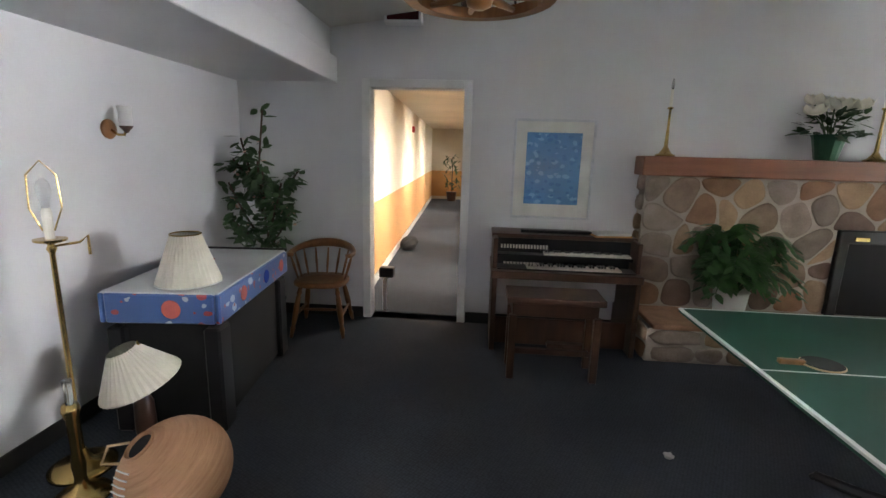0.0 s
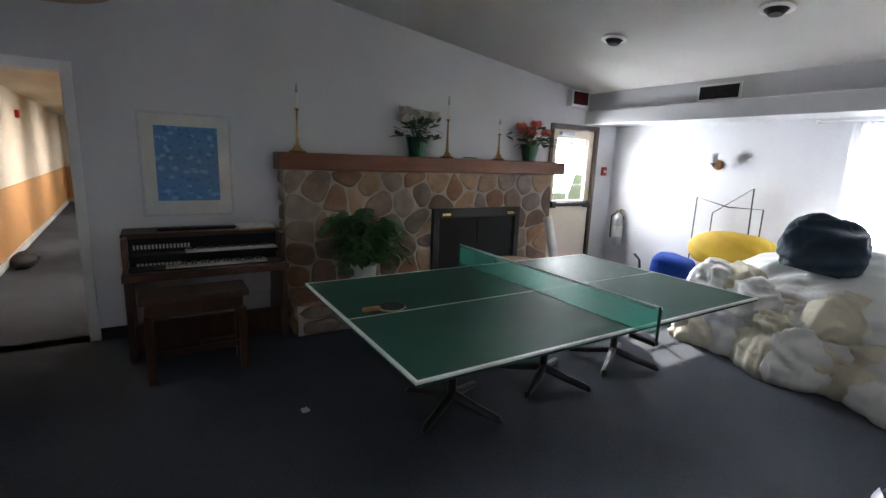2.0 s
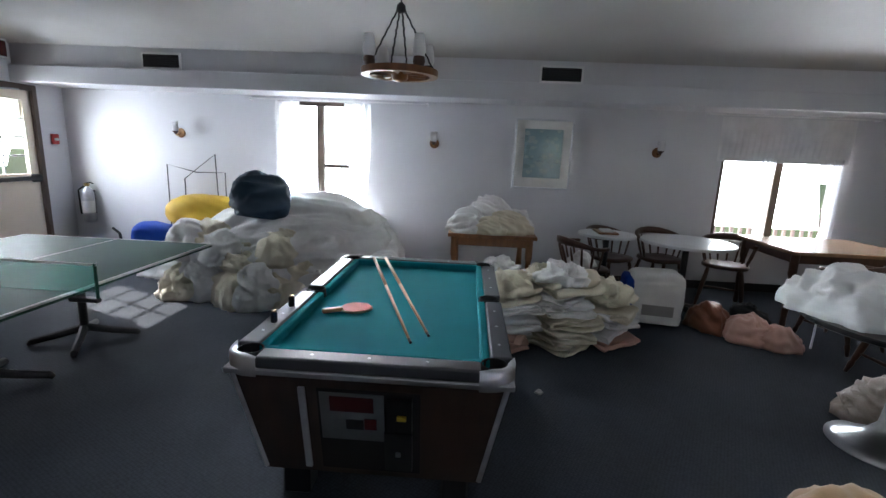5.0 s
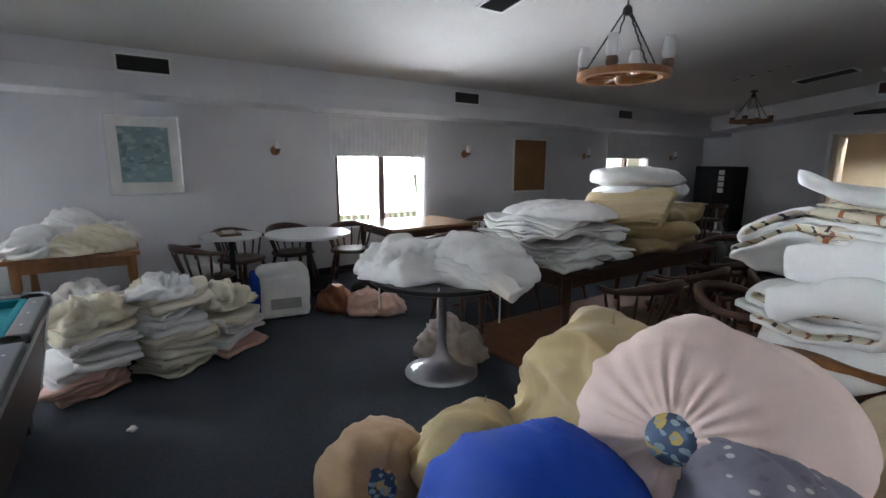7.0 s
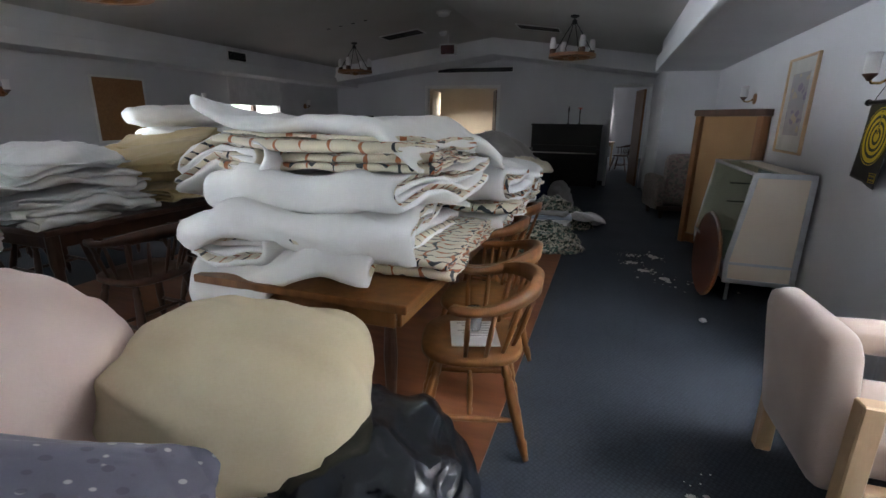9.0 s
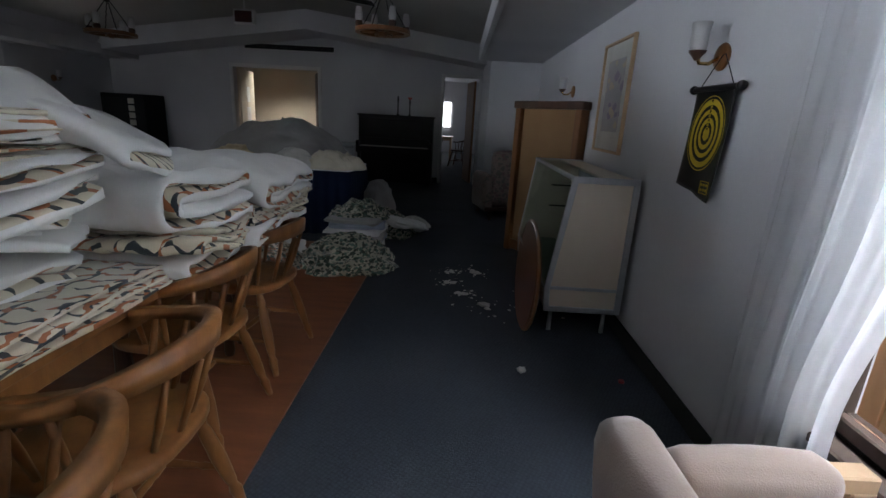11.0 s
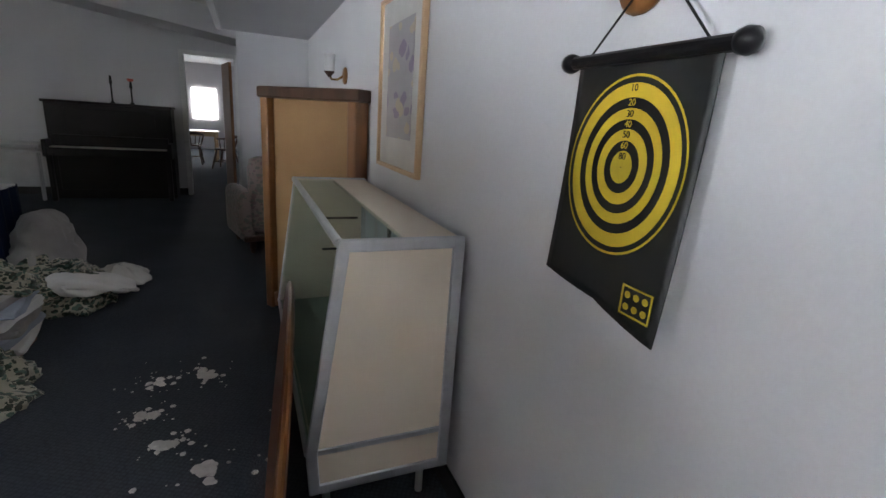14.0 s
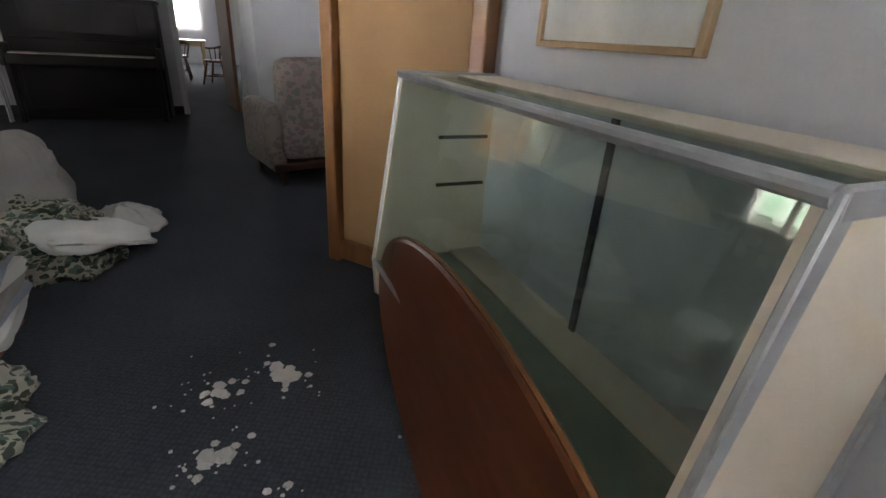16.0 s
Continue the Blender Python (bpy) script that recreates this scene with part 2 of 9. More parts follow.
YELLOW_CLOTH = material("pale yellow blanket", (0.66, 0.55, 0.36), 0.9, second=(0.60, 0.49, 0.31), scale=4, fine=120, bump=0.25, spec=0.1, sheen=0.2)
PINK_CLOTH = material("pale pink cushion cotton", (0.76, 0.60, 0.54), 0.9, second=(0.71, 0.55, 0.49), scale=4, fine=120, bump=0.25, spec=0.1, sheen=0.2)
PEACH_CLOTH = material("peach pillowcase cotton", (0.66, 0.40, 0.33), 0.9, scale=4, fine=120, bump=0.25, sheen=0.2)
BLUE_CLOTH = material("royal blue fabric", (0.006, 0.050, 0.33), 0.75, second=(0.005, 0.040, 0.27), scale=4, fine=150, bump=0.2, spec=0.2)
NAVY_CLOTH = material("navy table skirt", (0.008, 0.016, 0.045), 0.85, scale=6, fine=150, bump=0.2, spec=0.1)
GREY_CLOTH = material("grey sheet", (0.36, 0.35, 0.34), 0.9, scale=4, fine=120, bump=0.25, sheen=0.2)
for _cloth in (WHITE_CLOTH, CREAM_CLOTH, TAN_CLOTH, PEACH_CLOTH, GREY_CLOTH):
    crumple(_cloth)
for _cloth in (YELLOW_CLOTH, PINK_CLOTH, BLUE_CLOTH):
    crumple(_cloth, 5.0, 0.25)
GLASS = bpy.data.materials.new("window glass")
GLASS.use_nodes = True
GLASS.node_tree.nodes["Principled BSDF"].inputs["Transmission Weight"].default_value = 1.0
GLASS.node_tree.nodes["Principled BSDF"].inputs["Roughness"].default_value = 0.0
GLASS.node_tree.nodes["Principled BSDF"].inputs["IOR"].default_value = 1.1

# ---- mesh helpers ----


def part(name, bm, mat, parent=None, label="", smooth=False):
    me = bpy.data.meshes.new(name)
    bm.normal_update()
    if smooth:
        for f in bm.faces:
            f.smooth = True
    bm.to_mesh(me)
    bm.free()
    for k in (mat if isinstance(mat, (list, tuple)) else [mat]):
        me.materials.append(k)
    ob = new(name, me)
    if parent is not None:
        ob.parent = parent
        ob.matrix_parent_inverse = Matrix.Identity(4)
    if label:
        ob["label"] = label
    return ob


def thing(name, label, category, m=None, group="", kind=""):
    ob = new(name)
    ob.empty_display_size = 0.1
    if m is not None:
        ob.matrix_basis = m
    return tagged(ob, label, category, group, kind)


def box(bm, x0, x1, y0, y1, z0, z1, bev=0.0, seg=1, m=None):
    r = bmesh.ops.create_cube(bm, size=1.0)
    vs = r["verts"]
    t = Matrix.Translation(((x0 + x1) / 2, (y0 + y1) / 2, (z0 + z1) / 2)) @ Matrix.Diagonal((abs(x1 - x0), abs(y1 - y0), abs(z1 - z0), 1))
    bmesh.ops.transform(bm, matrix=(m @ t) if m is not None else t, verts=vs)
    if bev:
        es = list({e for v in vs for e in v.link_edges})
        bmesh.ops.bevel(bm, geom=es, offset=bev, segments=seg, affect="EDGES", profile=0.5)
    return bm


def cube(x0, x1, y0, y1, z0, z1, bev=0.0, seg=1, m=None):
    return box(bmesh.new(), x0, x1, y0, y1, z0, z1, bev, seg, m)


def tube(bm, points, radius, sides=8, close=False):
    """A round bar along points; radius is a number or one for each point."""
    pts = [Vector(p) for p in points]
    rad = radius if isinstance(radius, (list, tuple)) else [radius] * len(pts)
    rings, up = [], None
    for i, p in enumerate(pts):
        d = (pts[min(i + 1, len(pts) - 1)] - pts[max(i - 1, 0)])
        if close:
            d = pts[(i + 1) % len(pts)] - pts[i - 1]
        d.normalize()
        if up is None:
            up = Vector((0, 0, 1)) if abs(d.z) < 0.9 else Vector((1, 0, 0))
        a = d.cross(up).normalized()
        up = a.cross(d).normalized()
        rings.append([bm.verts.new(p + rad[i] * (math.cos(k * 2 * math.pi / sides) * a + math.sin(k * 2 * math.pi / sides) * up)) for k in range(sides)])
    n = len(rings)
    for i in range(n if close else n - 1):
        r0, r1 = rings[i], rings[(i + 1) % n]
        for k in range(sides):
            bm.faces.new((r0[k], r0[(k + 1) % sides], r1[(k + 1) % sides], r1[k]))
    if not close:
        bm.faces.new(rings[0][::-1])
        bm.faces.new(rings[-1])
    return bm


def lathe(bm, profile, sides=24, m=None, cap=True):
    """A turned shape from (radius, height) pairs."""
    m = m or Matrix.Identity(4)
    rings = [[bm.verts.new(m @ Vector((r * math.cos(2 * math.pi * k / sides), r * math.sin(2 * math.pi * k / sides), z))) for k in range(sides)] for r, z in profile]
    for r0, r1 in zip(rings, rings[1:]):
        for k in range(sides):
            bm.faces.new((r0[k], r0[(k + 1) % sides], r1[(k + 1) % sides], r1[k]))
    if cap:
        bm.faces.new(rings[0][::-1])
        bm.faces.new(rings[-1])
    return bm


def wall_with_holes(name, axis, at0, at1, a0, a1, z0, z1, holes, mat, label, parent=None):
    """A thick wall along x or y, with openings (a0, a1, z0, z1) cut right through."""
    bm = bmesh.new()
    cuts = sorted({a0, a1, *(h[0] for h in holes), *(h[1] for h in holes)})
    for lo, hi in zip(cuts, cuts[1:]):
        zs = [(z0, z1)]
        for h in holes:
            if h[0] <= lo + 1e-6 and h[1] >= hi - 1e-6:
                zs = [(p, q) for a, b in zs for p, q in ((a, min(b, h[2])), (max(a, h[3]), b)) if q - p > 1e-4]
        for p, q in zs:
            if axis == "x":
                box(bm, lo, hi, at0, at1, p, q)
            else:
                box(bm, at0, at1, lo, hi, p, q)
    bmesh.ops.remove_doubles(bm, verts=bm.verts, dist=1e-4)
    return tagged(part(name, bm, mat), label, "wall", kind="structure")


# ---- the hall ----
WX, EX, NY, SY = -2.05, 6.055, 4.60, -12.62
RIDGE, RIDGE_Z, SLOPE = 1.80, 2.95, 0.135


def ceil_z(x):
    return RIDGE_Z - SLOPE * abs(x - RIDGE)


WIN_E = [(0.81, 1.92, 0.58, 2.03), (-4.68, -3.35, 0.62, 2.03), (-10.27, -8.93, 0.62, 2.03)]
WIN_W = [(-4.30, -2.45, 0.50, 1.98)]
wall_with_holes("wall_north", "x", NY, NY + 0.14, WX - 0.14, EX + 0.14, 0, 3.1, [(-0.865, -0.055, 0, 2.07), (4.84, 5.64, 0, 2.0)], WALL, "white painted plaster end wall with two doorways")
wall_with_holes("wall_east", "y", EX, EX + 0.14, SY, NY, 0, 3.1, WIN_E, WALL, "white painted long wall with three windows")
wall_with_holes("wall_west", "y", WX - 0.14, WX, SY, NY, 0, 3.1, WIN_W, WALL, "bluish white painted long wall with a window")
wall_with_holes("wall_south", "x", SY - 0.14, SY, WX, EX, 0, 3.1, [(1.906, 3.584, 0, 2.05), (-1.33, -0.59, 0, 2.05)], WALL, "white painted end wall with a wide opening")
tagged(part("floor", cube(WX - 0.2, EX + 0.2, SY - 0.2, NY + 0.2, -0.12, 0.0), CARPET), "worn blue-grey carpet floor", "floor", kind="structure")


def ceiling():
    bm = bmesh.new()
    y0, y1 = SY - 0.1, NY + 0.14
    for x0, x1 in ((WX - 0.1, RIDGE), (RIDGE, EX + 0.1)):
        lo = [bm.verts.new((x, y, ceil_z(x))) for x, y in ((x0, y0), (x1, y0), (x1, y1), (x0, y1))]
        hi = [bm.verts.new((v.co.x, v.co.y, v.co.z + 0.12)) for v in lo]
        bm.faces.new(lo[::-1])
        bm.faces.new(hi)
        for k in range(4):
            bm.faces.new((lo[k], lo[(k + 1) % 4], hi[(k + 1) % 4], hi[k]))
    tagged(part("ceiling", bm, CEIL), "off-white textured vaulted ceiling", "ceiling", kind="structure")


ceiling()


def soffits():
    bm = bmesh.new()
    box(bm, 5.45, EX, SY, NY, 2.075, 2.62)
    box(bm, 5.40, 5.45, SY + 1.05, NY, 2.06, 2.235, 0.006)
    tagged(part("soffit_east", bm, WALL), "white boxed-in duct soffit along the wall", "soffit", kind="structure")
    bm = bmesh.new()
    box(bm, WX, -1.21, -10.1, NY, 2.11, 2.62)
    box(bm, -1.21, -1.15, -10.1, NY, 2.10, 2.31, 0.006)
    tagged(part("soffit_west", bm, WALL), "white boxed-in duct soffit along the wall", "soffit", kind="structure")
    bm = bmesh.new()
    for x0, x1 in ((WX, RIDGE), (RIDGE, 5.45)):
        for ya, yb, drop0, drop1 in ((SY, SY + 1.0, 0.30, 0.0), (SY + 1.0, SY + 1.06, 0.32, 0.17)):
            v = [bm.verts.new((x, y, ceil_z(x) - d)) for x in (x0, x1) for y in (ya, yb) for d in (drop0, drop1)]
            for q in ((0, 1, 3, 2), (4, 6, 7, 5), (0, 4, 5, 1), (2, 3, 7, 6), (0, 2, 6, 4), (1, 5, 7, 3)):
                bm.faces.new([v[i] for i in q])
    bmesh.ops.recalc_face_normals(bm, faces=bm.faces)
    tagged(part("soffit_south", bm, WALL), "white raked soffit over the end wall", "soffit", kind="structure")


soffits()
tagged(part("wall_closet", cube(WX, -1.33, SY, -10.1, 0, 2.62), WALL), "white closet walls in the corner", "wall", kind="structure")
tagged(part("floor_wood", cube(-0.24, 3.4, -7.6, -3.3, 0.0, 0.012), PARQUET), "orange-brown wood dance floor laid in the carpet", "floor", kind="structure")

# ---- more materials ----


def sheer(name, colour):
    m = bpy.data.materials.new(name)
    m.use_nodes = True
    nt = m.node_tree
    n, ln = nt.nodes, nt.links
    out = n["Material Output"]
    n.remove(n["Principled BSDF"])
    d, t, tr = n.new("ShaderNodeBsdfDiffuse"), n.new("ShaderNodeBsdfTranslucent"), n.new("ShaderNodeBsdfTransparent")
    d.inputs["Color"].default_value = t.inputs["Color"].default_value = (*colour, 1)
    a, b = n.new("ShaderNodeMixShader"), n.new("ShaderNodeMixShader")
    noise_tex = n.new("ShaderNodeTexNoise")
    noise_tex.inputs["Scale"].default_value = 300
    rng = n.new("ShaderNodeMapRange")
    rng.inputs["To Min"].default_value, rng.inputs["To Max"].default_value = 0.15, 0.35
    ln.new(noise_tex.outputs["Fac"], rng.inputs["Value"])
    a.inputs["Fac"].default_value = 0.6
    ln.new(d.outputs[0], a.inputs[1])
    ln.new(t.outputs[0], a.inputs[2])
    ln.new(rng.outputs["Result"], b.inputs["Fac"])
    ln.new(a.outputs[0], b.inputs[1])
    ln.new(tr.outputs[0], b.inputs[2])
    ln.new(b.outputs[0], out.inputs["Surface"])
    return m


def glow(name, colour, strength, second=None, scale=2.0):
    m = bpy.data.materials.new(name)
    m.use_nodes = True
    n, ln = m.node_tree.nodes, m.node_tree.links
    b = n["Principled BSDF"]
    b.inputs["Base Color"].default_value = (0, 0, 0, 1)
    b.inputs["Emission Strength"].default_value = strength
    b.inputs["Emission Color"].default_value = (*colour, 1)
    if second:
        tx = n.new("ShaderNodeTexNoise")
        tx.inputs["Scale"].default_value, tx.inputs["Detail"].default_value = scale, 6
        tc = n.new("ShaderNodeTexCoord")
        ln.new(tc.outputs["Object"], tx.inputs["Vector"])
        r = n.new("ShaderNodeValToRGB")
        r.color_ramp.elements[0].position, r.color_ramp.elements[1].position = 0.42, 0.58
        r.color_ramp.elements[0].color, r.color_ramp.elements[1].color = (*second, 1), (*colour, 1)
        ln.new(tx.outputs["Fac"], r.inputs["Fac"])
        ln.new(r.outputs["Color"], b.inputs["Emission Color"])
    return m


def vine_print(name, base, ink_a, ink_b):
    """Cloth printed with wavy broken vine lines in two inks that cross in a lattice, laid out along the cloth itself."""
    m = crumple(material(name, base, 0.88, fine=200, bump=0.12, sheen=0.2), 7.0, 0.4)
    n, ln = m.node_tree.nodes, m.node_tree.links
    b = n["Principled BSDF"]
    col = b.inputs["Base Color"].links[0].from_socket
    uv, sep = n.new("ShaderNodeUVMap"), n.new("ShaderNodeSeparateXYZ")
    ln.new(uv.outputs["UV"], sep.inputs[0])

    def calc(op, a, c):
        k = n.new("ShaderNodeMath")
        k.operation = op
        for q, val in enumerate((a, c)):
            if isinstance(val, (int, float)):
                k.inputs[q].default_value = val
            elif val is not None:
                ln.new(val, k.inputs[q])
        return k.outputs[0]
    for axis, pitch, swing, freq, wide, ink, alt in (("Y", 0.066, 0.010, 60.0, 0.16, ink_a, ink_b), ("X", 0.13, 0.014, 42.0, 0.09, ink_b, ink_a)):
        along = sep.outputs["X" if axis == "Y" else "Y"]
        wave = calc("MULTIPLY", calc("SINE", calc("MULTIPLY", along, freq), None), swing)
        q = calc("DIVIDE", calc("ADD", sep.outputs[axis], wave), pitch)
        away = calc("ABSOLUTE", calc("SUBTRACT", calc("FRACT", q, None), 0.5), None)
        tx = n.new("ShaderNodeTexNoise")
        tx.inputs["Scale"].default_value, tx.inputs["Detail"].default_value = 22.0, 1.0
        ln.new(uv.outputs["UV"], tx.inputs["Vector"])
        reach = calc("MULTIPLY", calc("SUBTRACT", tx.outputs["Fac"], 0.30), wide * 3.2)
        hit_it = calc("LESS_THAN", away, reach)
        tone = n.new("ShaderNodeTexNoise")
        tone.inputs["Scale"].default_value, tone.inputs["Detail"].default_value = 13.0, 0.0
        ln.new(uv.outputs["UV"], tone.inputs["Vector"])
        pick, mx = n.new("ShaderNodeMix"), n.new("ShaderNodeMix")
        pick.data_type = mx.data_type = "RGBA"
        ln.new(calc("GREATER_THAN", tone.outputs["Fac"], 0.54), pick.inputs[0])
        pick.inputs[6].default_value, pick.inputs[7].default_value = (*ink, 1), (*alt, 1)
        ln.new(hit_it, mx.inputs[0])
        ln.new(col, mx.inputs[6])
        ln.new(pick.outputs[2], mx.inputs[7])
        col = mx.outputs[2]
    ln.new(col, b.inputs["Base Color"])
    return m


SHEER = sheer("sheer white curtain", (0.85, 0.86, 0.88))
SHADE_CLOTH = material("pleated white shade", (0.74, 0.74, 0.75), 0.8, bump=0.1)
HAZE = glow("bright hazy sky", (1.0, 1.0, 1.0), 2.6)
# The woods emit their own light in place of sunlight on leaves.
WOODS = glow("self-lit green woods", (0.95, 1.0, 0.93), 1.7, (0.30, 0.52, 0.34), 0.35)
FENCE = stretched(material("sunlit cedar board", (0.55, 0.30, 0.15), 0.8, second=(0.42, 0.21, 0.10), scale=4, fine=50, bump=0.2, rand=0.15), 3, 3, 0.4)
DECK = material("weathered deck paint", (0.55, 0.45, 0.42), 0.8, scale=3, bump=0.2)
LAWN = material("mown grass", (0.07, 0.11, 0.035), 0.95, second=(0.05, 0.07, 0.02), scale=2, fine=60, bump=0.5)
CLEAR = bpy.data.materials.new("clear bulb glass")
CLEAR.use_nodes = True
CLEAR.node_tree.nodes["Principled BSDF"].inputs["Transmission Weight"].default_value = 0.9
CLEAR.node_tree.nodes["Principled BSDF"].inputs["Roughness"].default_value = 0.08
FROST = material("frosted glass shade", (0.78, 0.78, 0.78), 0.35, scale=6, bump=0.02)
FROST.node_tree.nodes["Principled BSDF"].inputs["Transmission Weight"].default_value = 0.35
RED = material("red enamel", (0.45, 0.02, 0.02), 0.35, bump=0.02)
DARK_RED = material("unlit red sign face", (0.07, 0.012, 0.014), 0.25, bump=0.02)
LEAF = material("artificial foliage", (0.045, 0.10, 0.035), 0.55, second=(0.025, 0.06, 0.025), scale=20, bump=0.1, rand=0.2)
FERN = material("bright fern green", (0.035, 0.12, 0.022), 0.5, second=(0.018, 0.06, 0.018), scale=12, bump=0.1)
ROSE_RED = material("coral silk petal", (0.62, 0.13, 0.10), 0.7, scale=20, bump=0.1)
ROSE_WHITE = material("cream silk petal", (0.78, 0.75, 0.66), 0.7, scale=20, bump=0.1)
POT_GREEN = material("dark green foil", (0.015, 0.085, 0.045), 0.3, 0.3, scale=20, bump=0.3)
POT_WHITE = material("white glazed pot", (0.72, 0.72, 0.70), 0.3, bump=0.02)
POT_BLACK = material("black plastic pot", (0.015, 0.014, 0.013), 0.5, bump=0.03)
IVORY = material("ivory keys", (0.75, 0.72, 0.64), 0.35, bump=0.0)
PAPER = material("white paper", (0.78, 0.78, 0.76), 0.8, bump=0.02)
UPHOLSTERY = material("dusty beige velour", (0.42, 0.33, 0.28), 0.95, second=(0.35, 0.27, 0.23), scale=5, fine=250, bump=0.3, sheen=0.4, spec=0.1)
FLORAL = printed("floral upholstery", (0.30, 0.24, 0.22), [(0.21, 0.14, 0.14), (0.16, 0.16, 0.14)], 15)
LEAFPRINT = vine_print("vine-printed comforter lining", (0.70, 0.64, 0.50), (0.035, 0.042, 0.05), (0.38, 0.13, 0.05))
CAMO = crumple(printed("green and cream printed bedspread", (0.46, 0.44, 0.35), [(0.022, 0.045, 0.030), (0.09, 0.15, 0.12), (0.05, 0.06, 0.045)], 17, dark=0.50), 9.0, 1.0, 0.04)
SHIRT = crumple(printed("multicoloured printed cloth", (0.40, 0.37, 0.32), [(0.22, 0.10, 0.06), (0.04, 0.10, 0.11), (0.09, 0.08, 0.06)], 18, dark=0.50), 9.0, 1.0, 0.04)
QUILT_DOT = crumple(dashes("grey-violet quilt with pale flecks", (0.15, 0.145, 0.185), [(0.46, 0.44, 0.42), (0.10, 0.095, 0.125)], (19, 34, 19), (0.15, 0.20)), 6.0, 0.35)
PATCH = printed("blue floral patch", (0.06, 0.10, 0.17), [(0.55, 0.42, 0.14), (0.30, 0.40, 0.45)], 26, dark=0.5)
GARBAGE = material("black plastic sack", (0.012, 0.014, 0.018), 0.22, scale=9, fine=40, bump=0.5)
NAVY_BAG = material("navy plastic sack", (0.018, 0.042, 0.07), 0.75, scale=9, fine=40, bump=0.5)
MAHOGANY = stretched(material("dark mahogany veneer", (0.17, 0.046, 0.015), 0.32, second=(0.09, 0.022, 0.009), scale=5, fine=60, bump=0.03), 3, 0.5, 4)
YELLOW = material("yellow foam", (0.62, 0.40, 0.03), 0.7, scale=6, bump=0.2)
CREAM_PANEL = material("cream laminate panel", (0.76, 0.67, 0.56), 0.5, second=(0.72, 0.63, 0.52), scale=2, bump=0.03)
SMOKED = material("grey sliding glass", (0.58, 0.63, 0.67), 0.25, bump=0.01)
CORK = material("brown cork", (0.30, 0.16, 0.07), 0.95, second=(0.22, 0.11, 0.045), scale=40, fine=200, bump=0.4)
DART_BLACK = material("black vinyl", (0.008, 0.009, 0.010), 0.5, bump=0.08)
DART_YELLOW = material("yellow print", (0.62, 0.44, 0.03), 0.55, bump=0.03)
BLUE_ART = printed("blue seascape print", (0.08, 0.25, 0.52), [(0.16, 0.36, 0.60), (0.05, 0.18, 0.42)], 13, 0.6, 0.42)
TEAL_ART = printed("misty green landscape print", (0.14, 0.24, 0.25), [(0.07, 0.14, 0.15), (0.22, 0.30, 0.28)], 9, 0.6, 0.44)
MAUVE_ART = printed("muted figure print", (0.42, 0.40, 0.42), [(0.25, 0.20, 0.30), (0.50, 0.42, 0.30)], 6, 0.6, 0.42)
MAT_BOARD = material("off-white mat board", (0.70, 0.70, 0.66), 0.8, bump=0.02)
WICKER = stretched(material("coiled peach wicker", (0.48, 0.27, 0.15), 0.75, second=(0.34, 0.17, 0.09), scale=6, fine=30, bump=0.8), 1, 1, 14)
LAMPSHADE = material("cream lampshade fabric", (0.72, 0.68, 0.58), 0.85, scale=8, fine=120, bump=0.15)
CARTOON = printed("blue and white game graphics", (0.045, 0.12, 0.34), [(0.45, 0.50, 0.55), (0.40, 0.05, 0.05)], 9, 0.35, 0.33)
CARD_BROWN = material("brown hardboard", (0.30, 0.17, 0.07), 0.7, second=(0.24, 0.13, 0.05), scale=3, fine=60, bump=0.08)
TILE_WHITE = material("white laminate top", (0.70, 0.72, 0.74), 0.3, bump=0.01)
GREEN_NET = sheer("green net mesh", (0.03, 0.22, 0.17))
for _k in GREEN_NET.node_tree.nodes:
    if _k.type == "MAP_RANGE":
        _k.inputs["To Min"].default_value, _k.inputs["To Max"].default_value = 0.55, 0.75


def casing(name, axis, at, out, a0, a1, z1, w=0.07, d=0.02, mat=TRIM, label="white painted door casing"):
    """Trim round a doorway on the room side of a wall; out is the sign of the way into the room."""
    bm = bmesh.new()
    for lo, hi, zz0, zz1 in ((a0 - w, a0, 0, z1 + w), (a1, a1 + w, 0, z1 + w), (a0, a1, z1, z1 + w)):
        b0, b1 = sorted((at, at + out * d))
        if axis == "x":
            box(bm, lo, hi, b0, b1, zz0, zz1, 0.004)
        else:
            box(bm, b0, b1, lo, hi, zz0, zz1, 0.004)
    tagged(part(name, bm, mat), label, "trim", kind="structure")


casing("trim_door_north", "x", NY, -1, -0.865, -0.055, 2.07)
casing("trim_opening_south", "x", SY, 1, 1.906, 3.584, 2.05)
casing("trim_door_south", "x", SY, 1, -1.26, -0.59, 2.05, 0.06)


def baseboard(name, x0, x1, y0, y1):
    tagged(part(name, cube(x0, x1, y0, y1, 0, 0.10, 0.003), BASE_BLACK), "black rubber baseboard along the wall", "baseboard", kind="structure")


baseboard("baseboard", WX, -0.94, NY - 0.012, NY)
baseboard("baseboard", 0.02, 1.43, NY - 0.012, NY)
baseboard("baseboard", WX, WX + 0.012, -10.1, NY - 0.012)
baseboard("baseboard", EX - 0.012, EX, SY, NY)
baseboard("baseboard", -0.53, 1.84, SY, SY + 0.012)
baseboard("baseboard", 3.66, EX - 0.012, SY, SY + 0.012)


